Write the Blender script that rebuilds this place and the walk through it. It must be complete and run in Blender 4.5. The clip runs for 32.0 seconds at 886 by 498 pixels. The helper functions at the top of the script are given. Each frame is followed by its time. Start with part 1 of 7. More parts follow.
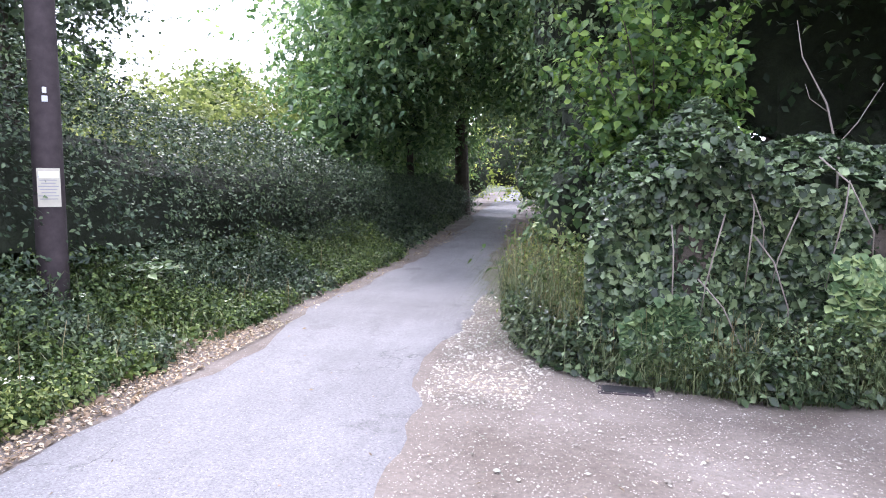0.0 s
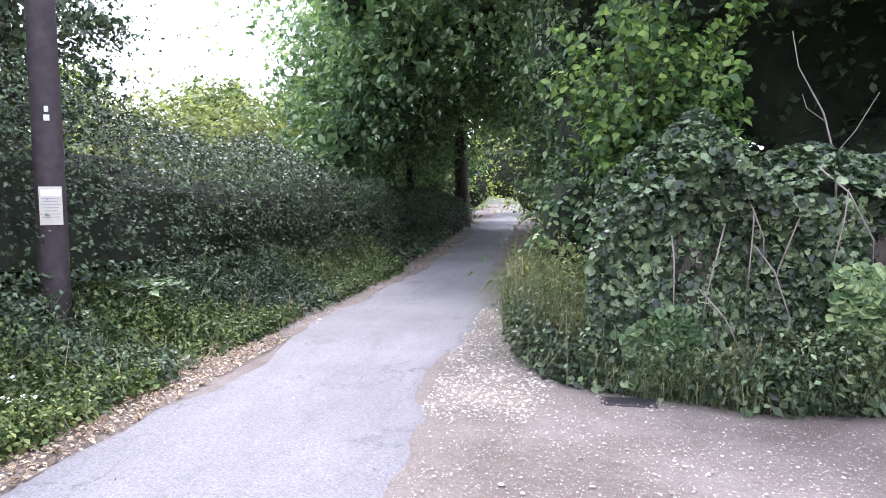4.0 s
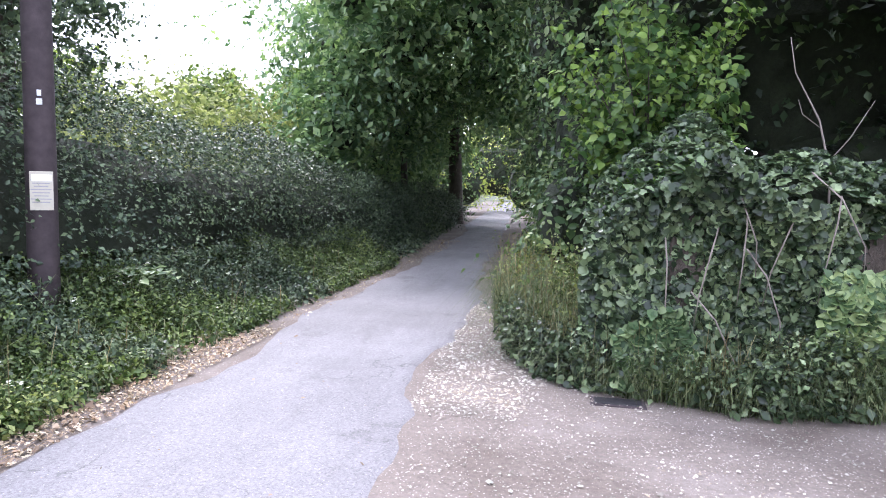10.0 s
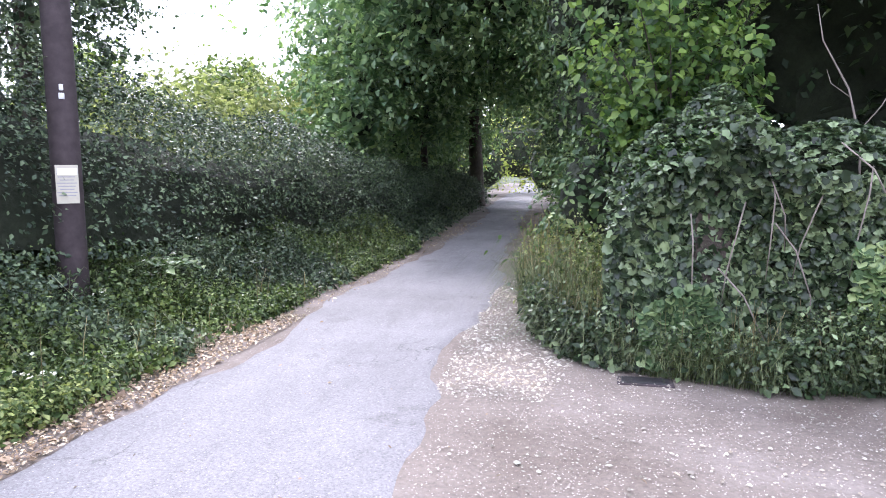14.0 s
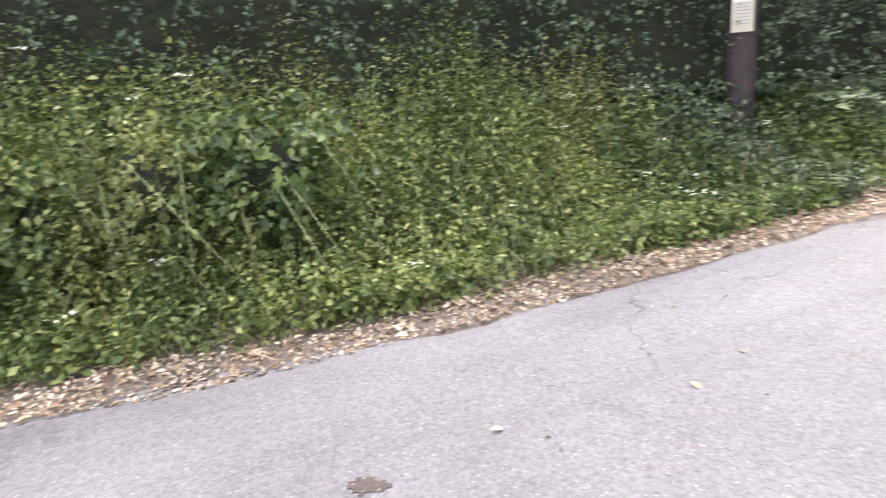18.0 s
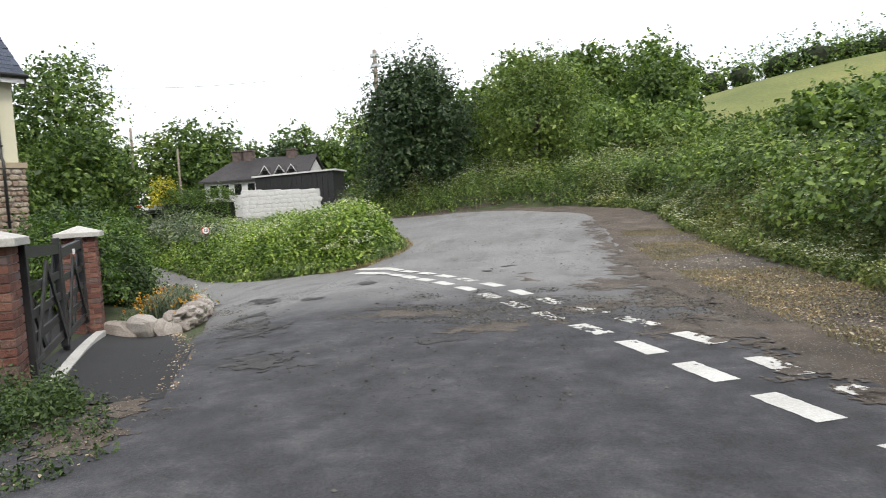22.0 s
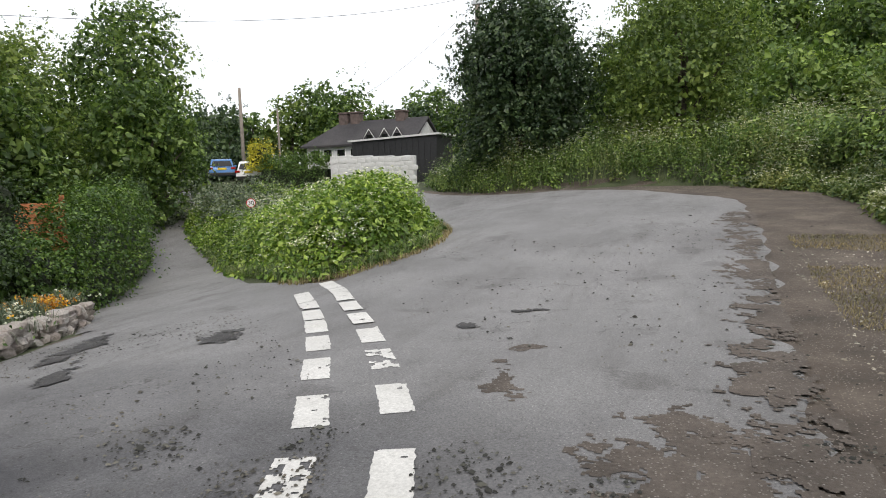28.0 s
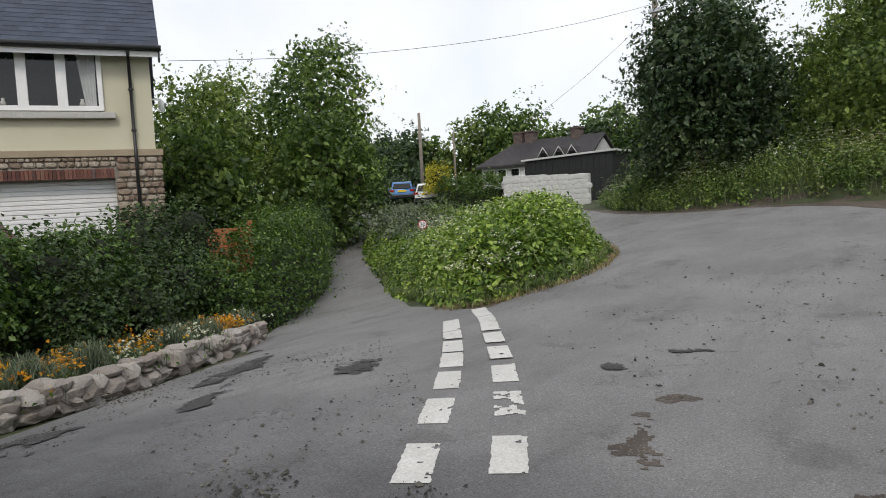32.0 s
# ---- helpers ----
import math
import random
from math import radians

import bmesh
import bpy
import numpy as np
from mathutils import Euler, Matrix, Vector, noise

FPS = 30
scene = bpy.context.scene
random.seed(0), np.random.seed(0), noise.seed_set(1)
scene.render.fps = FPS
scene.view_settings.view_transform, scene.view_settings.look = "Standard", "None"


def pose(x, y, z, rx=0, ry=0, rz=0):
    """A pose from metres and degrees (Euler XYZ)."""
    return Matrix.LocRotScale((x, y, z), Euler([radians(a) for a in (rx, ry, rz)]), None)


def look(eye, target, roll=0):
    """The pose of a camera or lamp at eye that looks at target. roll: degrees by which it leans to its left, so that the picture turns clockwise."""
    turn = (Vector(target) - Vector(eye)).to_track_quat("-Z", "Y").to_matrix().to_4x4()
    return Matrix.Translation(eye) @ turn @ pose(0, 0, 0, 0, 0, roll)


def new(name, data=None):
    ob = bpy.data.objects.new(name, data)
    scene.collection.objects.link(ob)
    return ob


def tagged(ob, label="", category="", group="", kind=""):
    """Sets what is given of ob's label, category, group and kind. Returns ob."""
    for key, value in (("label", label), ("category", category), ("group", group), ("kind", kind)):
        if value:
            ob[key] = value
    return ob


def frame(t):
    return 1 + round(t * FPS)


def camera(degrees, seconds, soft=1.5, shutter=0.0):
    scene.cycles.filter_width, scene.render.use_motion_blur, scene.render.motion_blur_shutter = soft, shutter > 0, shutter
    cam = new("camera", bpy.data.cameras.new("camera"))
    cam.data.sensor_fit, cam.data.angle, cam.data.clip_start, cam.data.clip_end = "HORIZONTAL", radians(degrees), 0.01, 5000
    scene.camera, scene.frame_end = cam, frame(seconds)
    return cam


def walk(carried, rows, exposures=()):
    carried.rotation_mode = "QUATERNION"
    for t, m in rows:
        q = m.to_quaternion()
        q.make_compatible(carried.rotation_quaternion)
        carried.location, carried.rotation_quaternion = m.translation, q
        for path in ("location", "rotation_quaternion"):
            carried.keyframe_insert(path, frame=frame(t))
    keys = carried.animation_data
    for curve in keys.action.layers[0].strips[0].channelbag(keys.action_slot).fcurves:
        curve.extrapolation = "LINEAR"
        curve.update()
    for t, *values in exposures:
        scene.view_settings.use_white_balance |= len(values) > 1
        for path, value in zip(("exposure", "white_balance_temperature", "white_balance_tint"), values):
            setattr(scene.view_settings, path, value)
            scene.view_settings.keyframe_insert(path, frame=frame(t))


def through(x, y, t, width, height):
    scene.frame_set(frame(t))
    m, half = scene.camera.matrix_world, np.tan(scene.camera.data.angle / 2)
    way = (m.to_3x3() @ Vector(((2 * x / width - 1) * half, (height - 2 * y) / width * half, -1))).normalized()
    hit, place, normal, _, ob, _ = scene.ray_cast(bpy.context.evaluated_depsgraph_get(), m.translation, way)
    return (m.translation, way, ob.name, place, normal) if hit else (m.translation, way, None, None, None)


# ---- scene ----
cam = camera(66.13, 32.0, soft=0.95, shutter=0.2)
PATH = [
    (0, (0.025, 2.784, 1.525), (-0.366, 4.732, 1.303), 0.8),
    (0.5, (0.021, 2.785, 1.524), (-0.369, 4.734, 1.305), 0.9),
    (1, (0.024, 2.776, 1.532), (-0.377, 4.724, 1.32), 0.8),
    (1.5, (0.023, 2.771, 1.533), (-0.378, 4.721, 1.342), 0.7),
    (2, (0.017, 2.774, 1.533), (-0.399, 4.721, 1.338), 0.2),
    (2.5, (0.022, 2.765, 1.535), (-0.38, 4.715, 1.346), 0.7),
    (3, (0.021, 2.764, 1.532), (-0.365, 4.718, 1.34), 0.3),
    (3.5, (0.022, 2.77, 1.536), (-0.365, 4.723, 1.351), 0.2),
    (5.5, (0.02, 2.771, 1.532), (-0.393, 4.718, 1.335), 0.1),
    (6, (0.022, 2.769, 1.534), (-0.384, 4.717, 1.34), 0.4),
    (6.5, (0.015, 2.771, 1.538), (-0.372, 4.723, 1.346), 0.2),
    (7, (0.014, 2.768, 1.537), (-0.367, 4.722, 1.344), 0.6),
    (7.5, (0.022, 2.775, 1.534), (-0.347, 4.732, 1.346), 0.4),
    (8, (0.028, 2.775, 1.537), (-0.327, 4.736, 1.367), 0.4),
    (8.5, (0.021, 2.774, 1.537), (-0.338, 4.736, 1.392), 0.8),
    (9, (0.022, 2.772, 1.54), (-0.348, 4.732, 1.383), 1.4),
    (9.5, (0.015, 2.776, 1.536), (-0.352, 4.735, 1.367), 1.7),
    (10, (0.007, 2.782, 1.529), (-0.362, 4.738, 1.333), 1.7),
    (10.5, (0.007, 2.783, 1.52), (-0.38, 4.732, 1.29), 1.4),
    (11, (0.007, 2.789, 1.522), (-0.395, 4.732, 1.266), 0.6),
    (11.5, (0.006, 2.792, 1.523), (-0.418, 4.73, 1.27), -0.1),
    (12, (0.006, 2.786, 1.526), (-0.419, 4.725, 1.282), -0.8),
    (12.5, (0.006, 2.794, 1.528), (-0.433, 4.729, 1.273), -0.2),
    (13, (0.009, 2.787, 1.526), (-0.445, 4.719, 1.279), -0.3),
    (13.5, (0.006, 2.794, 1.523), (-0.427, 4.731, 1.28), 0.1),
    (15.5, (0.026, 2.814, 1.519), (-0.42, 4.744, 1.238), -0.6),
    (16, (0.045, 2.819, 1.525), (-0.423, 4.741, 1.23), -1.0),
    (16.5, (0.033, 2.802, 1.524), (-0.581, 4.68, 1.209), -1.2),
    (17, (0.007, 2.812, 1.5), (-0.946, 4.519, 1.08), -3.2),
    (17.5, (-0.051, 2.806, 1.476), (-1.404, 4.185, 0.958), -4.0),
    (18, (-0.123, 2.863, 1.299), (-1.86, 3.672, 0.728), -5.0),
    (18.5, (-0.245, 2.682, 1.257), (-2.178, 2.75, 0.745), -6.7),
    (19, (-0.248, 2.63, 1.342), (-2.053, 1.973, 0.785), -8.9),
    (19.5, (-0.764, 2.725, 1.354), (-2.034, 1.233, 0.954), -3.0),
    (20, (-0.843, 2.534, 1.356), (-1.645, 0.728, 1.047), -4.5),
    (20.5, (-0.73, 2.398, 1.401), (-1.184, 0.477, 1.079), -4.4),
    (21, (-0.893, 2.234, 1.399), (-1.029, 0.259, 1.115), -1.9),
    (21.5, (-1.003, 1.888, 1.384), (-0.962, -0.101, 1.177), -2.2),
    (22, (-1.149, 1.497, 1.369), (-0.872, -0.479, 1.231), -3.4),
    (22.5, (-1.256, 1.067, 1.4), (-0.831, -0.882, 1.252), -2.5),
    (23, (-1.341, 0.605, 1.376), (-0.825, -1.322, 1.221), -4.6),
    (23.5, (-1.445, 0.137, 1.378), (-0.803, -1.743, 1.152), -3.7),
    (24, (-1.492, -0.392, 1.353), (-0.901, -2.289, 1.13), -5.3),
    (24.5, (-1.598, -0.916, 1.304), (-1.001, -2.809, 1.061), -4.7),
    (26.5, (-1.828, -3.873, 1.345), (-1.226, -5.762, 1.083), -3.4),
    (27, (-1.936, -4.432, 1.32), (-1.354, -6.337, 1.136), -2.7),
    (27.5, (-2.082, -4.898, 1.335), (-1.418, -6.78, 1.194), -3.4),
    (28, (-2.2, -5.396, 1.355), (-1.472, -7.247, 1.151), -2.0),
    (28.5, (-2.243, -5.788, 1.371), (-1.409, -7.598, 1.202), -3.0),
    (29, (-2.318, -6.01, 1.397), (-1.243, -7.69, 1.255), -0.3),
    (29.5, (-2.322, -6.038, 1.407), (-1.208, -7.691, 1.244), -2.5),
    (30, (-2.301, -6.047, 1.412), (-1.176, -7.695, 1.274), -2.8),
    (30.5, (-2.296, -6.056, 1.411), (-1.152, -7.691, 1.269), -2.9),
    (31, (-2.321, -6.028, 1.406), (-1.123, -7.624, 1.262), -2.4),
    (31.5, (-2.344, -5.997, 1.408), (-1.12, -7.574, 1.279), -2.5),
    (32, (-2.334, -5.937, 1.408), (-1.146, -7.541, 1.28), -3.1),
]
walk(cam, [(t, look(e, a, r)) for t, e, a, r in PATH],
     exposures=[(0, 1.95, 5650, 26), (16.5, 1.95, 5650, 26), (17.5, 1.85, 6150, 24), (18.5, 2.05, 6400, 22), (19.2, 2.1, 6300, 20), (20.3, 1.85, 6000, 14), (21.3, 1.05, 6500, 11), (22.3, 0.33, 6450, 9), (23.3, 0.0, 6450, 10), (24.5, 0.25, 6450, 11), (27, 0.4, 6500, 11), (29, 0.0, 6450, 10), (32, -0.15, 6420, 10)])

# ---------------------------------------------------------------- world and sun
SUN_EL, SUN_AZ = radians(46), radians(35)      # azimuth measured from +y towards -x
world = bpy.data.worlds.new("world")
scene.world = world
world.use_nodes = True
wn, wl = world.node_tree.nodes, world.node_tree.links
wn.clear()
w_out, w_bg = wn.new("ShaderNodeOutputWorld"), wn.new("ShaderNodeBackground")
sky = wn.new("ShaderNodeTexSky")
sky.sky_type, sky.sun_disc = "NISHITA", False
sky.sun_elevation, sky.sun_rotation = SUN_EL, -SUN_AZ
sky.air_density, sky.dust_density = 1.2, 2.0
cloud = wn.new("ShaderNodeTexNoise")
cloud.inputs["Scale"].default_value, cloud.inputs["Detail"].default_value = 2.2, 6
w_ramp = wn.new("ShaderNodeValToRGB")
w_ramp.color_ramp.elements[0].position, w_ramp.color_ramp.elements[1].position = 0.3, 0.62
w_ramp.color_ramp.elements[0].color, w_ramp.color_ramp.elements[1].color = (0.55, 0.55, 0.55, 1), (0.95, 0.95, 0.95, 1)
w_mix = wn.new("ShaderNodeMixRGB")
w_mix.inputs["Color2"].default_value = (9.0, 9.1, 9.3, 1)
wl.new(cloud.outputs["Fac"], w_ramp.inputs["Fac"])
wl.new(w_ramp.outputs["Color"], w_mix.inputs["Fac"])
wl.new(sky.outputs["Color"], w_mix.inputs["Color1"])
wl.new(w_mix.outputs["Color"], w_bg.inputs["Color"])
w_bg.inputs["Strength"].default_value = 0.13
wl.new(w_bg.outputs["Background"], w_out.inputs["Surface"])

sun = new("sun", bpy.data.lights.new("sun", "SUN"))
sun.data.energy, sun.data.angle, sun.data.color = 1.5, radians(12.0), (1.0, 0.93, 0.82)
s_dir = Vector((-math.sin(SUN_AZ) * math.cos(SUN_EL), math.cos(SUN_AZ) * math.cos(SUN_EL), math.sin(SUN_EL)))
sun.matrix_world = look(s_dir * 100, (0, 0, 0))

# ---------------------------------------------------------------- materials
def material(name):
    m = bpy.data.materials.new(name)
    m.use_nodes = True
    nt = m.node_tree
    return m, nt, nt.nodes["Principled BSDF"]


def node(nt, kind, **values):
    n = nt.nodes.new("ShaderNode" + kind)
    for k, v in values.items():
        n.inputs[k.replace("_", " ")].default_value = v
    return n


def ramp(nt, source, stops):
    r = nt.nodes.new("ShaderNodeValToRGB")
    els = r.color_ramp.elements
    while len(els) < len(stops):
        els.new(0.5)
    for e, (pos, col) in zip(els, stops):
        e.position, e.color = pos, (*col, 1)
    nt.links.new(source, r.inputs["Fac"])
    return r.outputs["Color"]


def mixed(nt, fac, a, b, mode="MIX"):
    m = nt.nodes.new("ShaderNodeMixRGB")
    m.blend_type = mode
    for sock, v in ((m.inputs["Fac"], fac), (m.inputs["Color1"], a), (m.inputs["Color2"], b)):
        if isinstance(v, bpy.types.NodeSocket):
            nt.links.new(v, sock)
        elif isinstance(v, (int, float)):
            sock.default_value = v
        else:
            sock.default_value = (*v, 1)
    return m.outputs["Color"]


def coords(nt, scale=(1, 1, 1)):
    """Object coordinates in metres."""
    tc = nt.nodes.new("ShaderNodeTexCoord")
    mp = nt.nodes.new("ShaderNodeMapping")
    mp.inputs["Scale"].default_value = scale
    nt.links.new(tc.outputs["Object"], mp.inputs["Vector"])
    return mp.outputs["Vector"]


def noise_of(nt, vec, scale, detail=4.0, rough=0.6):
    n = node(nt, "TexNoise", Scale=scale, Detail=detail, Roughness=rough)
    nt.links.new(vec, n.inputs["Vector"])
    return n.outputs["Fac"]


def bumped(nt, bsdf, height, strength=0.4, distance=0.02):
    b = node(nt, "Bump", Strength=strength, Distance=distance)
    nt.links.new(height, b.inputs["Height"])
    nt.links.new(b.outputs["Normal"], bsdf.inputs["Normal"])


def rough_surface(name, stops, big=0.6, fine=30.0, roughness=0.9, bump=0.5, dist=0.01, fleck=None):
    """A mineral surface: large stains, fine grain, optional flecks."""
    m, nt, b = material(name)
    v = coords(nt)
    large = ramp(nt, noise_of(nt, v, big, 5), stops)
    grain = noise_of(nt, v, fine, 6, 0.75)
    col = mixed(nt, 0.75, large, ramp(nt, grain, [(0.3, (0.45,) * 3), (0.7, (1.0,) * 3)]), "MULTIPLY")
    if fleck:
        vor = node(nt, "TexVoronoi", Scale=fleck[0])
        nt.links.new(v, vor.inputs["Vector"])
        dots = ramp(nt, vor.outputs["Distance"], [(0.0, (1,) * 3), (fleck[1], (1,) * 3), (fleck[1] + 0.08, (0,) * 3)])
        pick = ramp(nt, vor.outputs["Color"], [(0.45, (0,) * 3), (0.55, (1,) * 3)])
        col = mixed(nt, mixed(nt, 1.0, dots, pick, "MULTIPLY"), col, fleck[2])
    nt.links.new(col, b.inputs["Base Color"])
    b.inputs["Roughness"].default_value = roughness
    bumped(nt, b, grain, bump, dist)
    return m


def leaf_material(name, dark, mid, light, gloss=0.45, through=0.35, patch=0.9):
    """Leaves that differ one by one and in drifts; they let some light through."""
    m, nt, b = material(name)
    g = nt.nodes.new("ShaderNodeNewGeometry")
    one = ramp(nt, g.outputs["Random Per Island"], [(0.0, dark), (0.5, mid), (0.85, light), (1.0, tuple(min(1, c * 1.35) for c in light))])
    v = coords(nt)
    drift = ramp(nt, noise_of(nt, v, patch, 3), [(0.28, (0.5, 0.58, 0.5)), (0.5, (0.9, 0.92, 0.85)), (0.72, (1.35, 1.28, 1.05))])
    col = mixed(nt, 1.0, one, drift, "MULTIPLY")
    nt.links.new(col, b.inputs["Base Color"])
    b.inputs["Roughness"].default_value = gloss
    b.inputs["Specular IOR Level"].default_value = 0.38
    tr = nt.nodes.new("ShaderNodeBsdfTranslucent")
    nt.links.new(mixed(nt, 1.0, col, (1.15, 1.2, 0.72), "MULTIPLY"), tr.inputs["Color"])
    mx = nt.nodes.new("ShaderNodeMixShader")
    mx.inputs["Fac"].default_value = through
    out = nt.nodes["Material Output"]
    nt.links.new(b.outputs["BSDF"], mx.inputs[1])
    nt.links.new(tr.outputs["BSDF"], mx.inputs[2])
    nt.links.new(mx.outputs["Shader"], out.inputs["Surface"])
    return m


def plain(name, colour, roughness=0.6, metal=0.0, vary=0.25, scale=6.0, bump=0.1):
    m, nt, b = material(name)
    v = coords(nt)
    n = noise_of(nt, v, scale, 6)
    lo = tuple(c * (1 - vary) for c in colour)
    hi = tuple(min(1, c * (1 + vary)) for c in colour)
    nt.links.new(ramp(nt, n, [(0.3, lo), (0.7, hi)]), b.inputs["Base Color"])
    b.inputs["Roughness"].default_value, b.inputs["Metallic"].default_value = roughness, metal
    bumped(nt, b, noise_of(nt, v, scale * 8), bump, 0.004)
    return m


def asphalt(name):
    """Old pale asphalt; it turns darker in a soft, uneven zone in front of the gate."""
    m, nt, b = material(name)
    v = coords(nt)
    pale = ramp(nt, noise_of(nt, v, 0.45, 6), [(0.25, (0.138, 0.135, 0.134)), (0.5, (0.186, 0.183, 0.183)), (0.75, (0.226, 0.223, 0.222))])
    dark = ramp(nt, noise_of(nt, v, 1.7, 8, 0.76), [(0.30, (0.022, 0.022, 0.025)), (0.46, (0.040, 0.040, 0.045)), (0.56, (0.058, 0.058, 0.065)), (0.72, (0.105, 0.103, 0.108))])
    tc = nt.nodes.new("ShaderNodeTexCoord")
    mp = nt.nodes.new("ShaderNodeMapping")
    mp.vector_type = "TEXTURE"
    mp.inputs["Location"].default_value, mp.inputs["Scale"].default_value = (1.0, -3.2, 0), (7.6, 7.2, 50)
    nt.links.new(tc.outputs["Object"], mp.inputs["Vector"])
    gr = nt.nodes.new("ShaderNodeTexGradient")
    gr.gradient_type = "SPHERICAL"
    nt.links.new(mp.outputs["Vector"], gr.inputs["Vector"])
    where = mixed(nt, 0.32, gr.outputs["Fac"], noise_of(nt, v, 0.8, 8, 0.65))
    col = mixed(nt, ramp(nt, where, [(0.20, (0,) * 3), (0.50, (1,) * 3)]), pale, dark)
    # tracks and stains
    streak = noise_of(nt, coords(nt, (1.5, 0.35, 1)), 1.3, 7, 0.7)
    col = mixed(nt, 1.0, col, ramp(nt, streak, [(0.30, (0.80, 0.79, 0.78)), (0.46, (1.0,) * 3), (0.7, (1.12,) * 3)]), "MULTIPLY")
    # broken, gritty patches
    pot = mixed(nt, 0.28, noise_of(nt, v, 1.5, 2, 0.4), noise_of(nt, v, 14, 6, 0.75))
    col = mixed(nt, ramp(nt, pot, [(0.61, (0,) * 3), (0.64, (0.35,) * 3)]), col, mixed(nt, 1.0, col, (0.42, 0.40, 0.385), "MULTIPLY"))
    grain = noise_of(nt, v, 70, 5, 0.8)
    col = mixed(nt, 0.9, col, ramp(nt, grain, [(0.30, (0.42,) * 3), (0.5, (1.0,) * 3), (0.72, (1.5,) * 3)]), "MULTIPLY")
    vor = node(nt, "TexVoronoi", Scale=48)
    nt.links.new(v, vor.inputs["Vector"])
    dots = ramp(nt, vor.outputs["Distance"], [(0.0, (1,) * 3), (0.14, (1,) * 3), (0.22, (0,) * 3)])
    pick = ramp(nt, vor.outputs["Color"], [(0.5, (0,) * 3), (0.6, (1,) * 3)])
    col = mixed(nt, mixed(nt, 1.0, dots, pick, "MULTIPLY"), col, mixed(nt, 1.0, col, (1.8, 1.75, 1.7), "MULTIPLY"))
    # hairline cracks
    cr = node(nt, "TexVoronoi", Scale=0.9)
    cr.feature = "DISTANCE_TO_EDGE"
    warp = nt.nodes.new("ShaderNodeVectorMath")
    nz = node(nt, "TexNoise", Scale=3.0, Detail=5)
    nt.links.new(v, nz.inputs["Vector"])
    nt.links.new(v, warp.inputs[0]), nt.links.new(nz.outputs["Color"], warp.inputs[1])
    nt.links.new(warp.outputs["Vector"], cr.inputs["Vector"])
    line = mixed(nt, 1.0, ramp(nt, cr.outputs["Distance"], [(0.0, (1,) * 3), (0.012, (0,) * 3)]), ramp(nt, noise_of(nt, v, 0.5, 3), [(0.52, (0,) * 3), (0.6, (0.8,) * 3)]), "MULTIPLY")
    col = mixed(nt, line, col, (0.05, 0.048, 0.045))
    nt.links.new(col, b.inputs["Base Color"])
    b.inputs["Roughness"].default_value = 0.78
    b.inputs["Specular IOR Level"].default_value = 0.35
    bumped(nt, b, mixed(nt, 0.35, grain, noise_of(nt, v, 9, 5, 0.7)), 0.8, 0.010)
    return m


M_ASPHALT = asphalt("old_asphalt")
M_PATCH = rough_surface("dark_asphalt", [(0.3, (0.040, 0.039, 0.040)), (0.7, (0.088, 0.085, 0.084))], 2.5, 40, 0.9, 1.0, 0.012, (50, 0.2, (0.15, 0.14, 0.135)))
M_GRIT = rough_surface("loose_grit", [(0.3, (0.075, 0.061, 0.050)), (0.7, (0.155, 0.128, 0.108))], 2.5, 40, 0.95, 1.0, 0.012, (50, 0.22, (0.22, 0.20, 0.18)))
M_DRIVE = rough_surface("drive_asphalt", [(0.3, (0.012, 0.012, 0.014)), (0.7, (0.022, 0.022, 0.024))], 1.2, 70, 0.85, 0.4, 0.004)
M_DIRT = rough_surface("dirt", [(0.3, (0.14, 0.112, 0.088)), (0.55, (0.22, 0.188, 0.158)), (0.75, (0.31, 0.278, 0.245))], 0.9, 35, 0.95, 0.7, 0.015, (55, 0.18, (0.42, 0.38, 0.34)))
M_VERGE = rough_surface("dark_gritty_dirt", [(0.3, (0.060, 0.048, 0.038)), (0.55, (0.115, 0.091, 0.072)), (0.75, (0.19, 0.155, 0.125))], 1.3, 35, 0.95, 0.9, 0.015, (50, 0.2, (0.30, 0.26, 0.22)))
M_SOIL = rough_surface("soil_under_plants", [(0.3, (0.045, 0.060, 0.026)), (0.7, (0.095, 0.115, 0.048))], 1.5, 20, 0.95, 0.8, 0.03)
M_FIELD = rough_surface("field_grass", [(0.3, (0.14, 0.17, 0.05)), (0.55, (0.22, 0.235, 0.07)), (0.75, (0.30, 0.27, 0.10))], 0.09, 3.0, 0.95, 0.4, 0.05)
# near-black green that paints the shade deep inside foliage
M_CORE = rough_surface("inner_shade", [(0.3, (0.018, 0.026, 0.013)), (0.7, (0.045, 0.058, 0.030))], 3.0, 14, 1.0, 1.0, 0.05)
M_BARK = rough_surface("bark", [(0.3, (0.05, 0.04, 0.03)), (0.7, (0.12, 0.10, 0.08))], 3.0, 18, 0.95, 0.9, 0.03)
M_HEDGE = leaf_material("hedge_leaves", (0.020, 0.038, 0.024), (0.056, 0.090, 0.050), (0.140, 0.190, 0.110), 0.5, 0.12)
M_WILDHEDGE = leaf_material("wild_hedge_leaves", (0.024, 0.048, 0.015), (0.070, 0.115, 0.034), (0.160, 0.215, 0.070), 0.5, 0.22)
# light tone paints sky highlights on some leaves; darker tones paint the gaps
M_IVY = leaf_material("ivy_leaves", (0.014, 0.028, 0.014), (0.048, 0.080, 0.037), (0.190, 0.250, 0.135), 0.32, 0.12)
M_CANOPY = leaf_material("canopy_leaves", (0.072, 0.138, 0.074), (0.150, 0.245, 0.128), (0.27, 0.37, 0.195), 0.42, 0.4)
